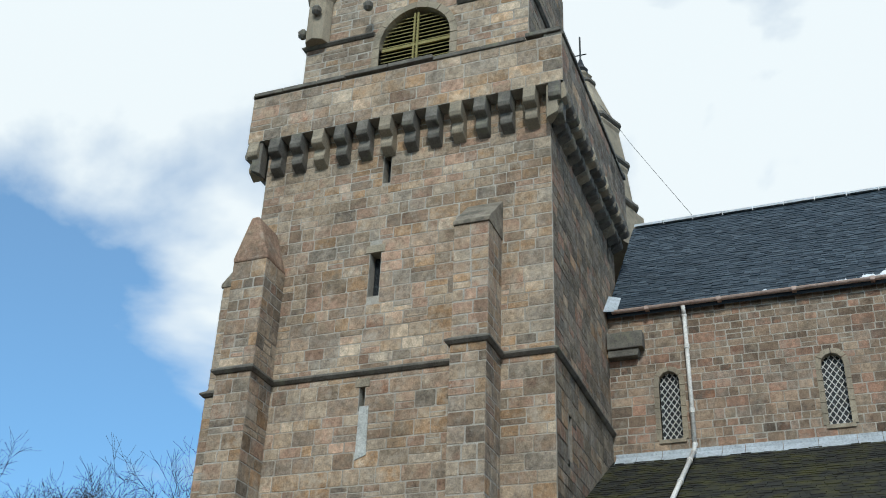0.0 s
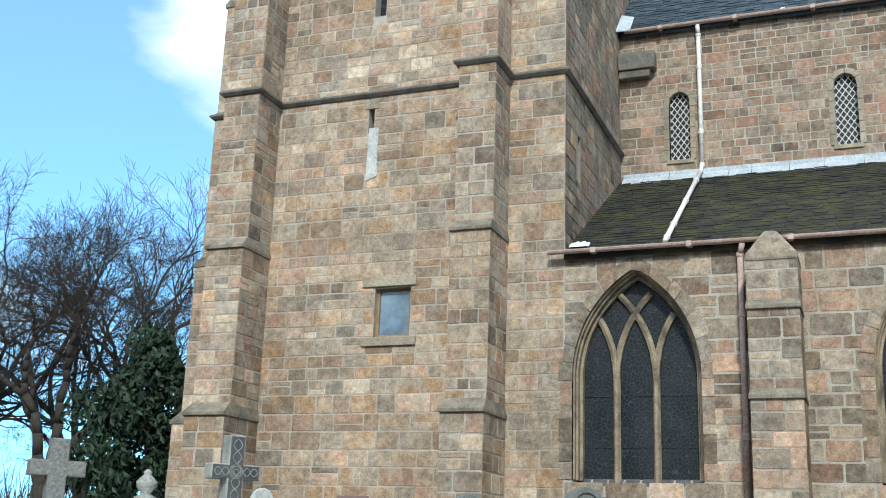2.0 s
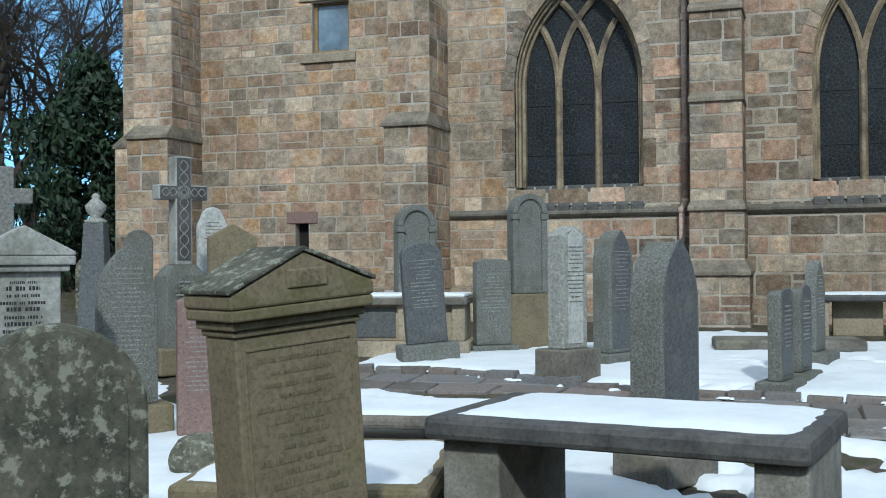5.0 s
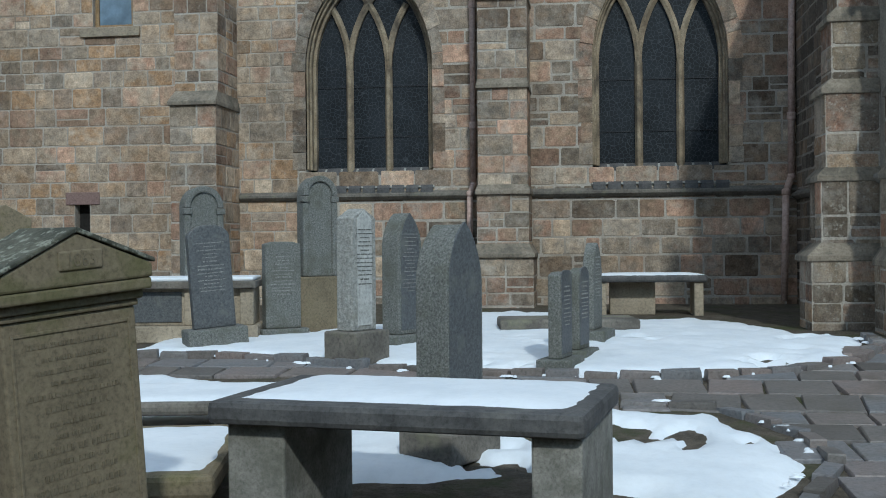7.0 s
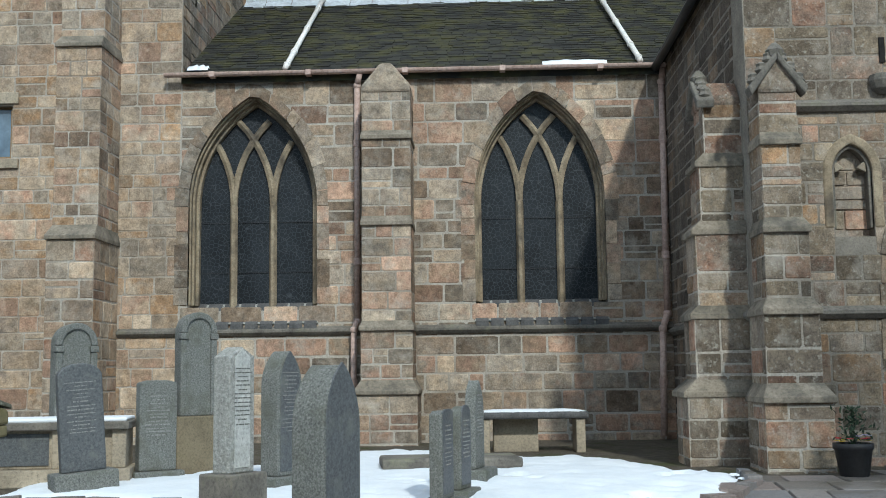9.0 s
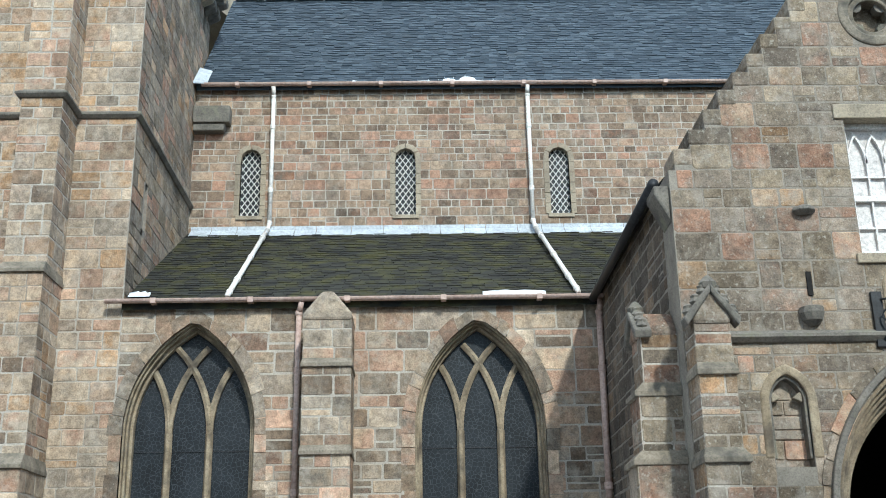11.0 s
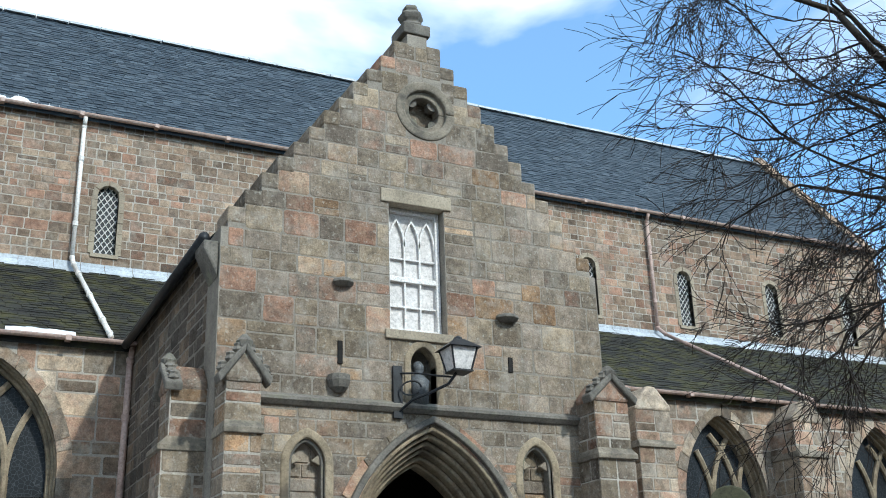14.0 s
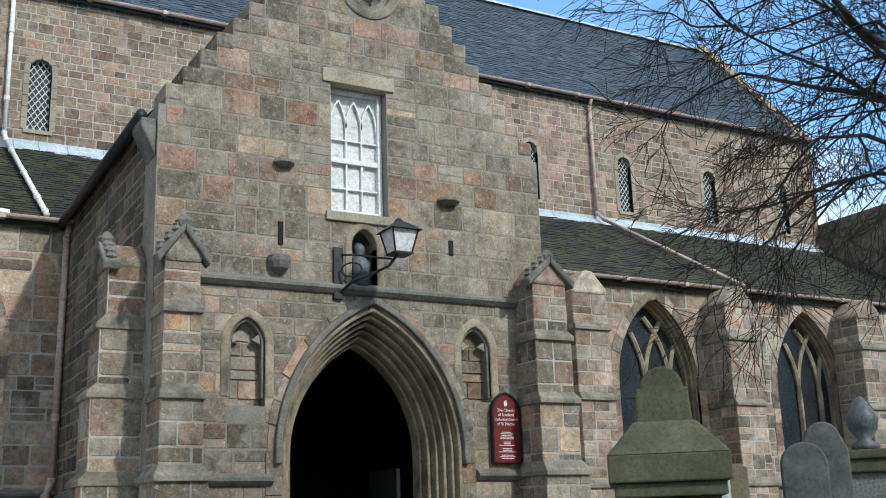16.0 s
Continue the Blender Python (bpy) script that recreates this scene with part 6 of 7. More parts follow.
e = solid([("plinth", [(-0.34, -0.22, 0, 0.34, 0.22, 0.5)], granite), ("shaft", [(-0.27, -0.16, 0.5, 0.27, 0.16, 1.55)], marble_grey), ("cornice", [(-0.33, -0.22, 1.55, 0.33, 0.22, 1.6), (-0.37, -0.25, 1.6, 0.37, 0.25, 1.67)], marble_grey)],
          "pale stone monument with a gabled head and black lettering", "gravestone", "gravestone", (-5.78, 6.92), 46)
Shape().prism([(-0.37, 1.67), (0.37, 1.67), (0.37, 1.7), (0, 1.9), (-0.37, 1.7)], pose(0, -0.25, 0), 0.5).ob("gable", marble_grey, e, bevel=0.012)
inscription(e, 0.46, 1.46, 0.7, -0.1605, black_iron, 31, 0.024, 0.052)
for at, turn, z0, z1, mat, lab in (((-6.9, 10.95), 56, 1.62, 2.86, granite, "carved granite cross on a tapering inscribed pedestal"), ((-8.46, 9.87), 50, 1.7, 2.72, granite_worn, "pale rough-hewn stone cross on a high base")):
    e = thing("stone_cross", lab, "gravestone", group="gravestones")
    g = ground_z(*at)
    e.matrix_basis = pose(*at, g - 0.03, 0, 0, turn)
    b, h = z0 - g + 0.03, z1 - z0
    Shape().box(-0.38, -0.3, 0, 0.38, 0.3, 0.3).ob("plinth", sand_grave, e, bevel=0.02)
    ped = Shape()
    ped.add([(sx * 0.27, sy * 0.2, 0.3) for sx, sy in ((-1, -1), (1, -1), (1, 1), (-1, 1))] + [(sx * 0.24, sy * 0.18, b - 0.12) for sx, sy in ((-1, -1), (1, -1), (1, 1), (-1, 1))] + [(sx * 0.14, sy * 0.14, b) for sx, sy in ((-1, -1), (1, -1), (1, 1), (-1, 1))],
            [(0, 1, 5, 4), (1, 2, 6, 5), (2, 3, 7, 6), (3, 0, 4, 7), (4, 5, 9, 8), (5, 6, 10, 9), (6, 7, 11, 10), (7, 4, 8, 11), (8, 9, 10, 11)])
    ped.ob("pedestal", mat, e, bevel=0.012)
    inscription(e, 0.36, b - 0.2, 0.5, -0.205, ink_grey, 41, 0.022, 0.05)
    Shape().box(-0.1, -0.1, b, 0.1, 0.1, b + h).box(-0.3, -0.095, b + h * 0.6, 0.3, 0.095, b + h * 0.6 + 0.17).ob("cross", marble_grey if mat is granite else mat, e, bevel=0.014)
    if mat is granite:
        Shape().box(-0.082, -0.104, b + 0.05, 0.082, -0.09, b + h - 0.02).box(-0.28, -0.103, b + h * 0.6 + 0.015, 0.28, -0.09, b + h * 0.6 + 0.155).ob("face", slab_dark, e, "dark polished face")
        cv = Shape()
        zc = b + h * 0.6 + 0.085
        for ph in (0, math.pi):
            cv.sweep([(0.052 * math.sin(t * 0.42 + ph), -0.106, b + 0.08 + (h - 0.12) * t / 60) for t in range(61)], 0.006, 4)
            for sx in (-1, 1):
                cv.sweep([(sx * (0.085 + 0.18 * t / 14), -0.106, zc + 0.045 * math.sin(t * 0.45 + ph)) for t in range(15)], 0.006, 4)
        for r in (0.03, 0.06, 0.078):
            cv.sweep([(r * math.cos(0.35 * t), -0.107, zc + r * math.sin(0.35 * t)) for t in range(19)], 0.005, 4)
        cv.ob("carving", ink_grey, e, "pale carved interlace", kind="stuff")
e = thing("obelisk", "slim blue-grey granite obelisk topped by an urn", "gravestone", group="gravestones")
e.matrix_basis = pose(-7.7, 10.48, 0.35, 0, 0, 20)
Shape().box(-0.22, -0.22, 0, 0.22, 0.22, 0.5).ob("plinth", granite, e, bevel=0.015)
ob = Shape()
ob.add([(sx * 0.17, sy * 0.17, 0.5) for sx, sy in ((-1, -1), (1, -1), (1, 1), (-1, 1))] + [(sx * 0.11, sy * 0.11, 1.75) for sx, sy in ((-1, -1), (1, -1), (1, 1), (-1, 1))], [(0, 1, 5, 4), (1, 2, 6, 5), (2, 3, 7, 6), (3, 0, 4, 7), (4, 5, 6, 7)])
ob.ob("shaft", granite_blue, e, bevel=0.008)
Shape().lathe((0, 0, 1.75), [(0.12, 0), (0.13, 0.03), (0.05, 0.07), (0.11, 0.14), (0.12, 0.2), (0.06, 0.26), (0.04, 0.28), (0.05, 0.31), (0.015, 0.34)], 14).ob("urn", granite_light, e, smooth=True)

# draped pedestal monuments on the east side
e = solid([("plinth", [(-0.5, -0.5, 0, 0.5, 0.5, 0.5)], sand_shaded), ("shaft", [(-0.34, -0.34, 0.5, 0.34, 0.34, 1.7)], sand_shaded), ("cornice", [(-0.37, -0.37, 1.7, 0.37, 0.37, 1.82), (-0.42, -0.42, 1.82, 0.42, 0.42, 1.93), (-0.46, -0.46, 1.93, 0.46, 0.46, 2.14)], sand_shaded)],
          "massive mossy sandstone pedestal monument with a scrolled top, tree shade in its colour", "monument", "monument", (5.84, 6.85), -38)
tp = Shape()
tp.add([(sx * 0.46, sy * 0.46, 2.14) for sx, sy in ((-1, -1), (1, -1), (1, 1), (-1, 1))] + [(sx * 0.24, sy * 0.24, 2.4) for sx, sy in ((-1, -1), (1, -1), (1, 1), (-1, 1))], [(0, 1, 5, 4), (1, 2, 6, 5), (2, 3, 7, 6), (3, 0, 4, 7), (4, 5, 6, 7)])
tp.ob("sloping_top", sand_shaded, e, bevel=0.02)
Shape().prism([(-0.22, 2.38), (0.22, 2.38), (0.2, 2.66)] + [(0.17 * math.cos(radians(t)), 2.66 + 0.17 * math.sin(radians(t))) for t in range(0, 181, 20)] + [(-0.2, 2.66)], pose(0, -0.2, 0), 0.4).ob("scrolled_block", sand_shaded, e, bevel=0.03)
e = solid([("plinth", [(-0.34, -0.34, 0, 0.34, 0.34, 0.6)], sand_shaded), ("shaft", [(-0.2, -0.2, 0.6, 0.2, 0.2, 2.0)], granite), ("cornice", [(-0.25, -0.25, 2.0, 0.25, 0.25, 2.12), (-0.28, -0.28, 2.12, 0.28, 0.28, 2.2)], sand_shaded)],
          "tall pedestal monument carrying a dark draped urn", "monument", "monument", (8.42, 7.08), -42)
Shape().lathe((0, 0, 2.2), [(0.12, 0), (0.14, 0.05), (0.06, 0.1), (0.13, 0.2), (0.15, 0.3), (0.09, 0.4), (0.05, 0.46), (0.02, 0.5)], 12).ob("urn", granite_blue, e, smooth=True)


# ---- table tombs ----
def table_tomb(label, at, turn, L, W, top, thick, legs, slab_mat, leg_mat, snow_on=0.9, snow_shift=(0, 0)):
    e = thing("table_tomb", label, "tomb", group="table tombs")
    g = ground_z(*at)
    e.matrix_basis = pose(*at, g - 0.03, 0, 0, turn)
    h = top - g + 0.03
    Shape().box(-L / 2, -W / 2, h - thick, L / 2, W / 2, h).ob("tabletop", slab_mat, e, bevel=0.035)
    for x0, x1, y0, y1 in legs:
        s = Shape().box(x0, y0, 0, x1, y1, h - thick)
        s.ob("leg", leg_mat, e, bevel=0.015)
    if snow_on:
        n, m = 30, 16
        s = Shape()
        for j in range(m + 1):
            for i in range(n + 1):
                u, v = i / n * 2 - 1, j / m * 2 - 1
                a, b = L / 2 * snow_on, W / 2 * (snow_on - 0.04)
                r = 1 + 0.035 * noise.noise((u * 3 + L, v * 3, 1))
                d = 1 - max(abs(u), abs(v)) ** 6
                s.v.append((u * a * r + snow_shift[0], v * b * r + snow_shift[1], h - 0.004 + 0.035 * d + 0.006 * noise.noise((u * 6, v * 4, L))))
        for j in range(m):
            for i in range(n):
                k = j * (n + 1) + i
                s.f.append((k, k + 1, k + n + 2, k + n + 1))
        o = s.ob("snow", snow, None, "clean snow lying on the table tomb", smooth=True, kind="stuff", category="snow")
        o.matrix_basis = e.matrix_basis.copy()
    return e


table_tomb("dark stone table tomb on two slab legs, covered with snow", (-0.97, 6.12), -9, 2.06, 1.22, 0.8, 0.13, [(-0.96, -0.62, -0.5, 0.5), (0.74, 1.0, -0.52, 0.54)], slab_dark, leg_stone, 0.9, (0.02, 0.04))
table_tomb("low table tomb before the church wall, covered with snow", (0.84, 17.3), 1, 1.72, 0.7, 1.1, 0.11, [(0.66, 0.8, -0.3, 0.3), (-0.8, -0.66, -0.3, 0.3), (-0.6, 0.1, 0.0, 0.3)], slab_dark, dressed, 0.97)
table_tomb("low flat tomb slab with thick snow, beside a gravestone", (-2.95, 6.35), 12, 1.5, 1.7, 0.4, 0.14, [(-0.6, 0.6, -0.7, 0.7)], sand_grave, dressed_dark, 0.93)
table_tomb("long flat tomb slab under snow behind the table tomb", (-3.2, 8.1), 8, 1.9, 1.1, 0.5, 0.1, [(-0.8, -0.6, -0.4, 0.4), (0.6, 0.8, -0.4, 0.4)], dressed_dark, dressed, 0.95)
table_tomb("pair of low mossy ledger stones partly clear of snow", (-0.35, 14.1), 8, 1.75, 0.8, 0.66, 0.14, [(-0.8, 0.8, -0.35, 0.35)], dressed_dark, dressed_dark, 0)
e = thing("chest_tomb", "pale chest tomb with a dark panel and snow on its lid", "tomb", group="table tombs")
e.matrix_basis = pose(-5.0, 12.75, 0.47, 0, 0, 10)
Shape().box(-1.0, -0.35, 0, 1.0, 0.45, 0.2).ob("plinth", dressed, e, bevel=0.015)
Shape().box(-0.85, -0.22, 0.2, 0.85, 0.35, 0.64).ob("chest", dressed, e, bevel=0.01)
for x in (-0.88, 0.12, 0.78):
    Shape().box(x, -0.28, 0.2, x + 0.16, 0.3, 0.64).ob("pilaster", dressed, e, bevel=0.012)
Shape().box(-0.68, -0.235, 0.24, 0.08, -0.21, 0.6).ob("panel", granite_blue, e, "dark inscribed panel")
Shape().box(-0.98, -0.36, 0.64, 0.98, 0.42, 0.73).ob("lid", dressed_dark, e, bevel=0.015)
sn = Shape().box(-0.95, -0.33, 0.726, 0.95, 0.4, 0.775).ob("snow", snow, None, "thin snow on the lid of the chest tomb", bevel=0.02, kind="stuff", category="snow")
sn.matrix_basis = e.matrix_basis.copy()
for at, sc in (((-4.35, 7.2), 1.0), ((-3.95, 6.9), 0.7)):
    s = Shape().lathe((0, 0, 0), [(0.2, 0), (0.24, 0.1), (0.2, 0.22), (0.1, 0.3)], 7)
    o = s.ob("boulder", lichen, None, "mossy broken lump of stone lying in snow", bevel=0.03, category="stone", group="broken stones")
    o.matrix_basis = pose(*at, ground_z(*at) - 0.05, 8, 12, 30) @ Matrix.Diagonal((1.4 * sc, 0.8 * sc, sc * 1.1, 1))

# planter beside the porch
e = thing("planter", "black plant pot with a small shrub and bright winter flowers", "planter")
e.location = (4.2, 12.55, 0.47)
Shape().lathe((0, 0, 0), [(0.13, 0), (0.16, 0.05), (0.2, 0.32), (0.22, 0.34), (0.22, 0.4), (0.19, 0.4), (0.18, 0.34)], 20).ob("pot", terracotta_black, e, smooth=True)
pl = Shape()
q = random.Random(8)
for k in range(170):
    a, r, z = q.uniform(0, 6.28), abs(q.gauss(0, 0.11)), q.uniform(0.38, 0.8)
    c = Vector((r * math.cos(a), r * math.sin(a), z))
    m = Matrix.Translation(c) @ Euler((q.uniform(0, 6), q.uniform(0, 6), 0)).to_matrix().to_4x4()
    pl.add([m @ Vector(v) for v in ((-0.035, 0, 0), (0, -0.014, 0.004), (0.035, 0, 0), (0, 0.014, 0.004))], [(0, 1, 2, 3)])
pl.ob("shrub", leaf_dark, e)
flower_y = surface("yellow_petals", [(0.3, (0.6, 0.4, 0.02)), (0.7, (0.75, 0.55, 0.05))], 9, 50, 0.8, 0, 0)
flower_r = surface("red_petals", [(0.3, (0.4, 0.02, 0.03)), (0.7, (0.55, 0.04, 0.06))], 9, 50, 0.8, 0, 0)
flower_b = surface("violet_petals", [(0.3, (0.12, 0.08, 0.4)), (0.7, (0.7, 0.7, 0.75))], 9, 50, 0.8, 0, 0)
for k in range(14):
    a = k * 2.4
    c = Vector((0.17 * math.cos(a), 0.17 * math.sin(a), 0.42 + 0.03 * (k % 3)))
    s = Shape()
    for j in range(5):
        b = j * 1.257
        s.add([c, c + Vector((0.035 * math.cos(b - 0.5), 0.035 * math.sin(b - 0.5), 0.012)), c + Vector((0.045 * math.cos(b), 0.045 * math.sin(b), 0.008)), c + Vector((0.035 * math.cos(b + 0.5), 0.035 * math.sin(b + 0.5), 0.012))], [(0, 1, 2, 3)])
    s.ob("flower", (flower_y, flower_r, flower_b)[k % 3], e)

# snow lying along the roof edges
for x0, x1, y, z, w, ro in ((-1.9, -0.9, YC, 14.52, 0.16, 0), (0.0, 2.4, YC, 14.55, 0.3, 0), (1.3, 2.5, YA + 0.02, 7.44, 0.12, 1), (-5.4, -5.0, YA + 0.1, 7.5, 0.2, 1)):
    s = Shape()
    n = 24
    for i in range(n + 1):
        u = i / n
        t = max(0.02, math.sin(math.pi * u) ** 0.5 * (0.6 + 0.6 * noise.noise((u * 6 + x0, 0, 0))))
        dz = 1.15 if not ro else 0.62
        s.v += [(x0 + (x1 - x0) * u, y - 0.1, z - 0.06), (x0 + (x1 - x0) * u, y - 0.08, z - 0.06 + 0.1 * t), (x0 + (x1 - x0) * u, y + w * t, z + w * t * dz + 0.03), (x0 + (x1 - x0) * u, y + w * t + 0.05, z + w * t * dz)]
    for i in range(n):
        for k in range(3):
            a = i * 4 + k
            s.f.append((a, a + 4, a + 5, a + 1))
    s.ob("snow", snow, None, "last strip of snow along the eave", smooth=True, kind="stuff", category="snow")
e = Shape().add([(-5.46, 24.7, 14.35), (-5.15, 24.95, 14.45), (-5.15, 25.5, 15.05), (-5.46, 25.4, 15.1), (-5.46, 24.7, 14.3), (-5.15, 24.95, 14.4)], [(0, 1, 2, 3), (0, 4, 5, 1)]).ob("flashing", lead, roof_n, "crumpled lead flashing against the tower")
cor = Shape().box(-5.46, YC - 0.32, 13.32, -4.55, YC + 0.05, 13.78)
cor.prism([(0, 13.12), (0.75, 13.12), (0.8, 13.32), (0, 13.32)], pose(-5.46, YC - 0.26, 0), 0.28)
cor.ob("stone_bracket", dressed_dark, cl, "dark projecting stone bracket in the corner", bevel=0.03)

# ---- trees ----
def twiggy(stout, fine, p, d, length, r, depth, q, turn, lift, least, wobble=0.16):
    """A limb that bends as it goes, forks at its end and throws side shoots; thin ones go to the twig mesh."""
    steps = 5 if depth > 2 else 4 if depth > 0 else 3
    pts = [p.copy()]
    for i in range(steps):
        d = (d + Vector((q.gauss(0, wobble), q.gauss(0, wobble), q.gauss(0, wobble * 0.8) + lift))).normalized()
        p = p + d * (length / steps)
        pts.append(p.copy())
    tip = max(least, r * 0.58)
    for i in range(steps):
        r0, r1 = r + (tip - r) * i / steps, r + (tip - r) * (i + 1) / steps
        (stout if r > 0.035 else fine).rod(pts[i], pts[i + 1], r0, r1, 8 if r > 0.1 else 5 if r > 0.035 else 3)
    if depth == 0:
        return
    shoots = [(1.0, 0.8, 0.7), (1.0, 1.0, 0.78)] + [(q.uniform(0.35, 0.95), 1.25, 0.62) for k in range(1 if depth > 3 else 2 if depth > 1 else 3)]
    for f, swing, ratio in shoots:
        i = min(steps - 1, int(f * steps))
        o = pts[i].lerp(pts[i + 1], f * steps - i)
        side = Vector((q.gauss(0, 1), q.gauss(0, 1), q.gauss(0, 1)))
        side = (side - d * side.dot(d)).normalized()
        a = turn * swing * q.uniform(0.6, 1.3)
        twiggy(stout, fine, o, d * math.cos(a) + side * math.sin(a), length * ratio * q.uniform(0.8, 1.15), max(least, tip * (0.92 if f == 1.0 else 0.6)), depth - 1, q, turn, lift, least, wobble)


def bare_tree(label, at, height, seed, fork=0.16, turn=0.55):
    e = thing("tree", label, "tree", group="bare trees")
    e.location = (at[0], at[1], ground_z(*at))
    q = random.Random(seed)
    a, b = Shape(), Shape()
    top = Vector((q.uniform(-0.4, 0.4), q.uniform(-0.4, 0.4), height * fork))
    a.rod((0, 0, -0.2), top * 0.3, height * 0.03, height * 0.023, 12)
    a.rod(top * 0.3, top, height * 0.023, height * 0.02, 12)
    for k in range(4):
        ang = k * 1.6 + q.uniform(-0.4, 0.4)
        twiggy(a, b, top - Vector((0, 0, 0.1 * k)), Vector((math.cos(ang) * 0.42, math.sin(ang) * 0.42, 1.0)).normalized(), height * q.uniform(0.2, 0.24), height * 0.0125, 6, q, turn, 0.025, 0.0065)
    a.ob("trunk", bark, e, smooth=True)
    b.ob("crown", bark, e, "fine bare twigs")
    return e


for label, d, az, h, seed in (("tall bare deciduous tree behind the churchyard", 42, -41.0, 18.0, 1), ("bare spreading tree behind the churchyard", 50, -45.0, 19.5, 2), ("bare tree partly hidden by the tower", 54, -35.5, 22.0, 3), ("slender bare tree at the churchyard edge", 48, -38.8, 17.5, 4), ("bare tree at the far churchyard edge", 44, -49.0, 17.5, 5)):
    bare_tree(label, (d * math.sin(radians(az)), d * math.cos(radians(az))), h, seed)

e = thing("holly_tree", "dense dark evergreen holly beside the tower", "tree")
e.location = (-18.3, 24.6, 0.45)
q = random.Random(12)
Shape().rod((0, 0, -0.2), (0.1, 0, 2.2), 0.17, 0.1, 8).ob("trunk", bark, e)
lv = Shape()
clumps = []
for k in range(70):
    a, z = q.uniform(0, 6.28), q.uniform(0.7, 6.6)
    r = (2.1 if z < 3.5 else 2.1 * (6.9 - z) / 3.4) * q.uniform(0.35, 1.0)
    clumps.append((Vector((r * math.cos(a), r * math.sin(a), z)), q.uniform(0.35, 0.7)))
for c, cr in clumps:
    for k in range(150):
        v = Vector((q.gauss(0, 1), q.gauss(0, 1), q.gauss(0, 1))).normalized() * cr * q.uniform(0.6, 1.05)
        m = Matrix.Translation(c + v) @ Euler((q.uniform(0, 6), q.uniform(0, 6), 0)).to_matrix().to_4x4()
        s = q.uniform(0.08, 0.15)
        lv.add([m @ Vector(w) for w in ((-s, 0, 0), (0, -s * 0.5, s * 0.15), (s, 0, 0), (0, s * 0.5, s * 0.15))], [(0, 1, 2, 3)])
lv.ob("crown", leaf_dark, e, "dense dark glossy foliage")

# hedge and scrub along the far edge of the churchyard
q = random.Random(21)
hg = Shape()
for k in range(2200):
    az, d = radians(q.uniform(-62, -33)), q.uniform(30, 38)
    p = Vector((d * math.sin(az), d * math.cos(az), 0.3))
    a = Vector((q.gauss(0, 0.5), q.gauss(0, 0.5), q.uniform(1.0, 3.2)))
    hg.rod(p, p + a * 0.6, 0.03, 0.018, 3)
    hg.rod(p + a * 0.6, p + a + Vector((q.gauss(0, 0.3), q.gauss(0, 0.3), 0.2)), 0.018, 0.006, 3)
hg.ob("hedge", bark, None, "brown leafless scrub along the far churchyard edge", kind="stuff", category="hedge")
bank = Shape()
for i in range(60):
    az = radians(-66 + i * 0.6)
    for d, z in ((29, 0.3), (31, 1.5), (34, 2.3 + 0.5 * noise.noise((i * 0.3, 0, 0))), (40, 2.0)):
        bank.v.append((d * math.sin(az), d * math.cos(az), z + 0.25 * noise.noise((i * 0.5, d, 0))))
for i in range(59):
    for k in range(3):
        bank.f.append((i * 4 + k, i * 4 + 4 + k, i * 4 + 5 + k, i * 4 + 1 + k))
bank.ob("bank", soil, None, "low earth bank under the scrub", kind="structure", category="ground", smooth=True)

# the near tree on the east side: its trunk stands outside the view, its limbs hang in
e = thing("tree", "leafless tree with long drooping reddish twigs beside the path", "tree", group="bare trees")
base = Vector((9.6, 5.2, ground_z(9.6, 5.2)))
e.location = base
q = random.Random(33)
a, b = Shape(), Shape()
fork = Vector((-0.1, 0.2, 4.2))
a.rod((0, 0, -0.2), fork * 0.5, 0.24, 0.2, 12)
a.rod(fork * 0.5, fork, 0.2, 0.16, 12)
for az, te, d, thick in ((46.5, 0.52, 9.6, 0.04), (47.5, 0.66, 9.4, 0.05), (45.5, 0.45, 9.8, 0.035), (46, 0.62, 9.2, 0.085), (49, 0.5, 9.0, 0.07), (51, 0.7, 9.4, 0.08), (46.5, 0.4, 9.6, 0.06), (50, 0.33, 9.4, 0.055), (53, 0.44, 9.0, 0.06), (48, 0.28, 10.0, 0.045), (54, 0.58, 9.8, 0.07), (57, 0.48, 9.8, 0.07), (66, 0.6, 11, 0.08)):
    tip = Vector((d * math.sin(radians(az)), d * math.cos(radians(az)), 1.65 + te * d)) - base
    mid = fork.lerp(tip, 0.55) + Vector((q.gauss(0, 0.2), q.gauss(0, 0.2), 0.45))
    pts = [fork]
    for i in range(1, 7):
        f = i / 6
        pts.append(fork.lerp(mid, f).lerp(mid.lerp(tip, f), f) + Vector((q.gauss(0, 0.06), q.gauss(0, 0.06), q.gauss(0, 0.06))))
    for i in range(6):
        a.rod(pts[i], pts[i + 1], thick * (1 - 0.13 * i), thick * (1 - 0.13 * (i + 1)), 8)
    dr = (pts[-1] - pts[-2]).normalized()
    for k in range(6):
        f = q.uniform(1.6, 6.0) if k else 6.0
        i = min(5, int(f))
        o = pts[i].lerp(pts[i + 1], f - i)
        side = Vector((q.gauss(-0.45, 0.7), q.gauss(0.25, 0.7), q.gauss(-0.1, 0.55)))
        twiggy(a, b, o, (dr * 0.6 + side * 0.7).normalized(), q.uniform(0.6, 1.05), 0.015, 3, q, 0.5, -0.045, 0.0034, 0.2)
a.ob("trunk", bark, e, smooth=True)
b.ob("crown", bark_red, e, "long drooping bare twigs")

# unseen belt added behind and beside the camera, to cut sky light on the walls
q = random.Random(61)
bl = Shape()
n = 90
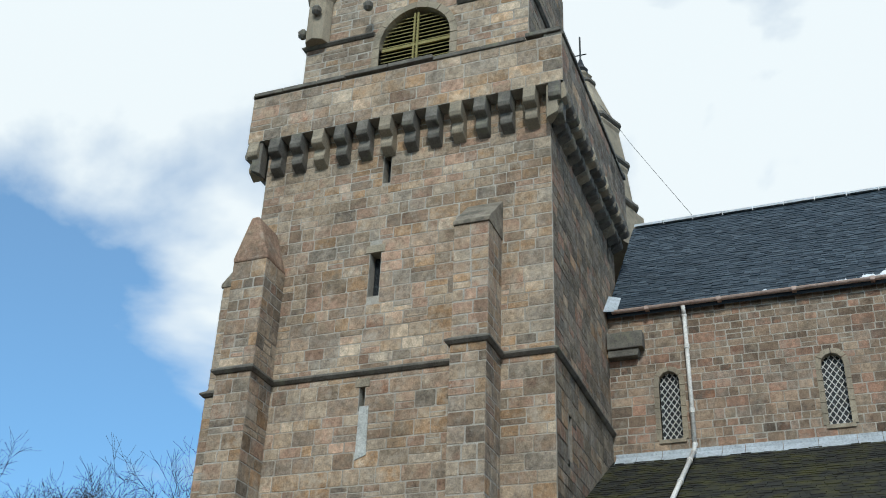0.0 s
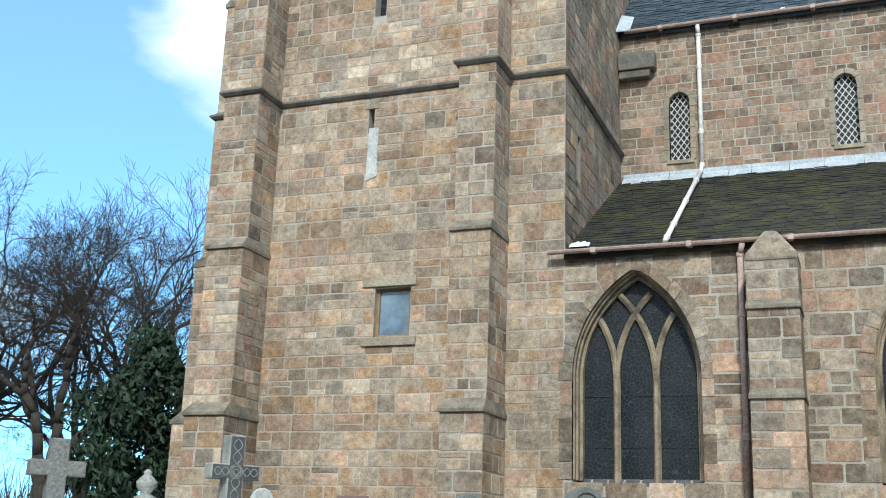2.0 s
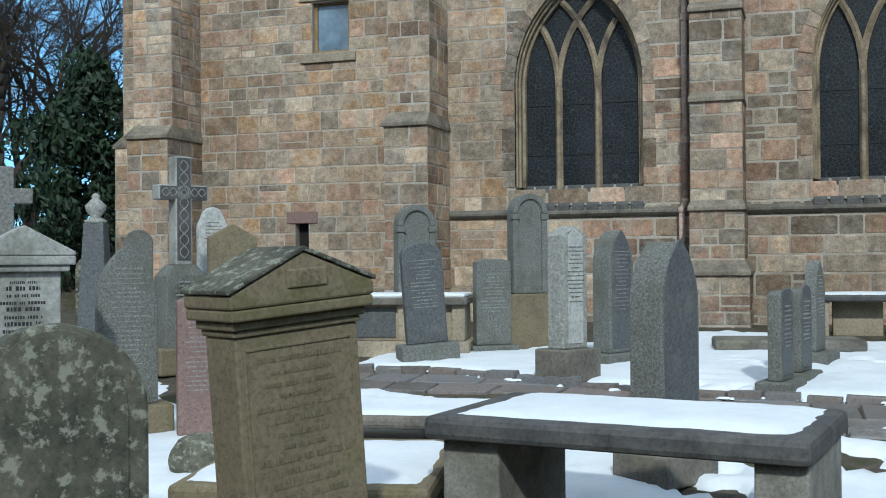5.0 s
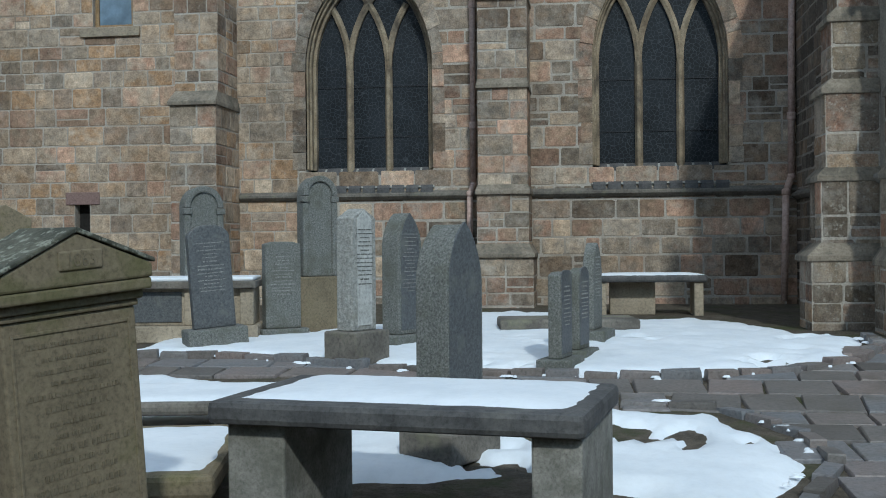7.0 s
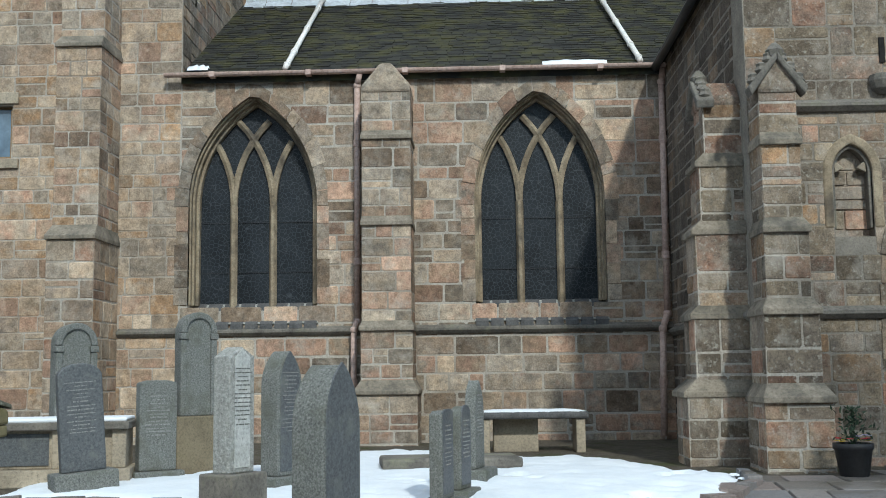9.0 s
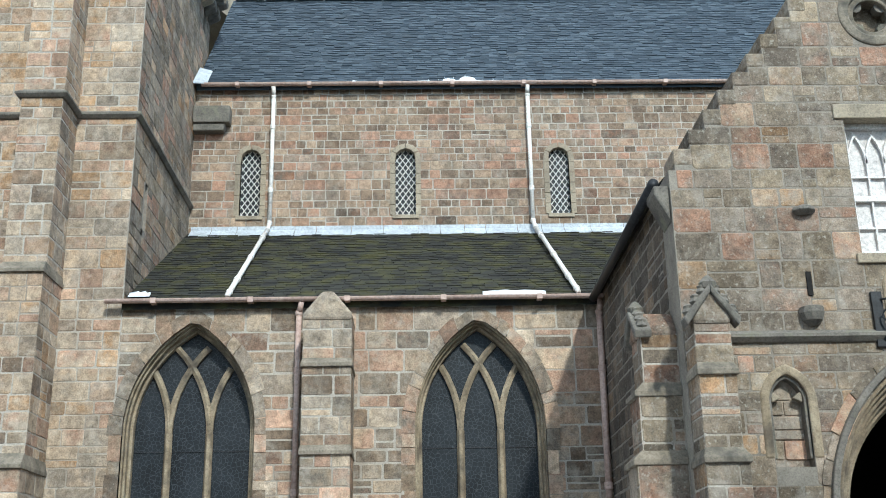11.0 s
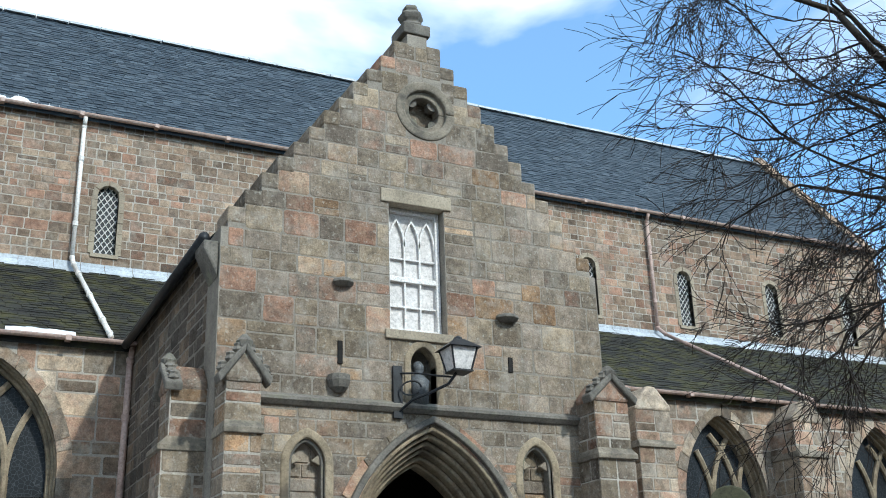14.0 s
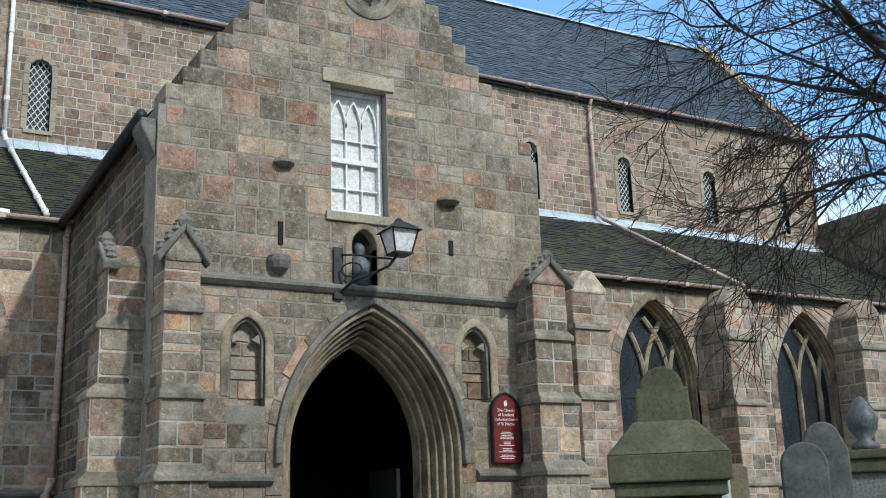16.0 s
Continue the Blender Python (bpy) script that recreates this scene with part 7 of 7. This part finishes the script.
for i in range(n + 1):
    az = radians(75 + 220 * i / n)
    d = 30 + 4 * noise.noise((i * 0.35, 0, 5))
    top = 13 + 4.5 * noise.noise((i * 0.45, 3, 0)) + q.uniform(-1, 1)
    for k, (f, dz) in enumerate(((0.0, 0.0), (1.5, 0.45), (-0.5, 0.8), (1.0, 1.0))):
        bl.v.append(((d + f) * math.sin(az), (d + f) * math.cos(az), top * dz - 0.3))
for i in range(n):
    for k in range(3):
        a = i * 4 + k
        bl.f.append((a, a + 4, a + 5, a + 1))
bl.ob("woodland", bark, None, "unseen dark belt added behind the camera to cut sky light", kind="structure", category="backdrop")

# dark gabled transept at the east end
tr = Shape()
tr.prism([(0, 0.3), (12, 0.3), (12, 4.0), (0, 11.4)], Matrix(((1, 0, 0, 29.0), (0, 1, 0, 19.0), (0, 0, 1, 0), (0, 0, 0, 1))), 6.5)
tr.ob("wall_transept", stone_dark, None, "dark lower building against the far end of the church", kind="structure", category="wall")
ge = Shape()
ge.prism([(0, 14.2), (4.5, 19.7), (4.5, 20.0), (-0.2, 14.4)], Matrix(((0, 1, 0, 28.6), (1, 0, 0, YC), (0, 0, 1, 0), (0, 0, 0, 1))), 0.5)
ge.prism([(0, 0.3), (9, 0.3), (9, 14.3), (4.5, 19.7), (0, 14.3)], Matrix(((0, 1, 0, 28.7), (1, 0, 0, YC), (0, 0, 1, 0), (0, 0, 0, 1))), 0.35)
ge.ob("wall_nave_east", stone_clerestory, None, "east gable of the nave", kind="structure", category="wall")

# ---- flagged path and kerbs ----
path = thing("path", "wet brown flagstone path curving between kerbed lawns", "path", "structure")
q = random.Random(44)
FLAGS = []
y = 3.0
while y < 13.7:
    rh = q.uniform(0.34, 0.62)
    x = -5.2 + q.uniform(-0.4, 0)
    while x < 11.5:
        e = x + q.uniform(0.34, 0.78)
        cx, cy = (x + e) / 2, y + rh / 2
        if (cx > 1.2 or cy > 8.7) and not inside(cx, cy, LAWN) and not inside(cx, cy, NEAR) and not inside(cx, cy, LEFT) and (cy < 11.1 or cx > 2.4) and cy < 12.6 + (1.2 if 4.6 < cx < 8.9 else 0):
            FLAGS.append((x, e, y, y + rh))
        x = e
    y += rh
FLAGS.sort(key=lambda t: (t[0] + t[1] - 2.0) ** 2 / 4 + (t[2] + t[3] - 17) ** 2 / 4)
unit_flag = bpy.data.meshes.new("flagstone")
unit_flag.from_pydata([(-0.5, -0.5, 0), (0.5, -0.5, 0), (0.5, 0.5, 0), (-0.5, 0.5, 0), (-0.5, -0.47, 0.86), (0.47, -0.5, 0.88), (0.5, 0.46, 0.86), (-0.46, 0.5, 0.87), (-0.485, -0.455, 1), (0.455, -0.485, 0.97), (0.485, 0.445, 1.02), (-0.445, 0.485, 0.99)], [],
                      [(0, 1, 5, 4), (1, 2, 6, 5), (2, 3, 7, 6), (3, 0, 4, 7), (4, 5, 9, 8), (5, 6, 10, 9), (6, 7, 11, 10), (7, 4, 8, 11), (8, 9, 10, 11)])
unit_flag.materials.append(flag)
rest = Shape()
for i, (x0, x1, y0, y1) in enumerate(FLAGS):
    cx, cy = (x0 + x1) / 2, (y0 + y1) / 2
    slope = math.degrees(math.atan((ground_z(cx, cy + 0.2) - ground_z(cx, cy - 0.2)) / 0.4))
    m = pose(cx, cy, ground_z(cx, cy) - 0.056 + q.uniform(-0.004, 0.004), slope + q.uniform(-0.5, 0.5), q.uniform(-0.5, 0.5), q.uniform(-6, 6)) @ Matrix.Diagonal((x1 - x0 - 0.014, y1 - y0 - 0.014, 0.07, 1))
    if i < 290:
        o = new("flagstone", unit_flag)
        o.parent, o.matrix_basis = path, m
    else:
        rest.add([m @ v.co for v in unit_flag.vertices], [tuple(p.vertices) for p in unit_flag.polygons])
if rest.v:
    rest.ob("flagstones", flag, path, kind="stuff")


def kerb(line, label, w=0.14, h=0.11):
    e = thing("kerb", label, "kerb", "structure")
    q = random.Random(len(line))
    pts = [Vector((*p, 0)) for p in line]
    for a, b in zip(pts, pts[1:]):
        n = max(1, round((b - a).length / 0.34))
        for k in range(n):
            p0, p1 = a.lerp(b, k / n), a.lerp(b, (k + 1) / n)
            c, d = (p0 + p1) / 2, p1 - p0
            o = new("kerb_stone", unit_flag)
            o.parent = e
            o.matrix_basis = pose(c.x + q.uniform(-0.02, 0.02), c.y + q.uniform(-0.02, 0.02), ground_z(c.x, c.y) - 0.04, q.uniform(-3, 3), q.uniform(-3, 3), math.degrees(math.atan2(d.y, d.x)) + q.uniform(-4, 4)) @ Matrix.Diagonal((d.length * 0.94, w * q.uniform(0.85, 1.15), h * q.uniform(0.8, 1.2), 1))


kerb([(-5.2, 11.0), (-4.3, 11.25), (-2.9, 10.9), (-2.2, 10.62), (-1.1, 10.35), (0.2, 10.26), (1.0, 10.3), (1.9, 10.62), (2.54, 11.13), (2.98, 12.05), (3.06, 12.9)], "low mossy stone kerb round the snowy lawn")
kerb([(-2.5, 9.05), (-1.2, 9.2), (0.2, 9.22), (1.0, 9.12), (1.55, 8.35), (1.58, 7.6), (1.3, 6.85), (0.9, 5.5)], "low worn stone kerb beside the flagged path", 0.12, 0.09)

# scraps of snow left along the kerbs and joints
q = random.Random(90)
sc = Shape()
for line, out in ((LAWN[:12], -0.2), (NEAR[:8], 0.2)):
    for (ax, ay), (bx, by) in zip(line, line[1:]):
        for k in range(int(math.hypot(bx - ax, by - ay) * 5)):
            f, o = q.random(), out * q.uniform(0.5, 1.3)
            cx, cy = ax + (bx - ax) * f, ay + (by - ay) * f + o
            w, d = q.uniform(0.015, 0.09), q.uniform(0.012, 0.04)
            z = ground_z(cx, cy) + 0.016
            ring_pts = [(cx + w * math.cos(t) * q.uniform(0.4, 1.3), cy + d * math.sin(t) * q.uniform(0.4, 1.3), z) for t in [0.785 * i for i in range(8)]]
            sc.add(ring_pts + [(cx + (px - cx) * 0.6, cy + (py - cy) * 0.6, z + 0.018) for px, py, pz in ring_pts], [(i, (i + 1) % 8, (i + 1) % 8 + 8, i + 8) for i in range(8)] + [tuple(range(8, 16))])
sc.ob("snow", snow, None, "small scraps of melting snow along the kerbs", kind="stuff", category="snow", smooth=True)

# ---- masonry ----
for job in PENDING:
    lay_now(*job)
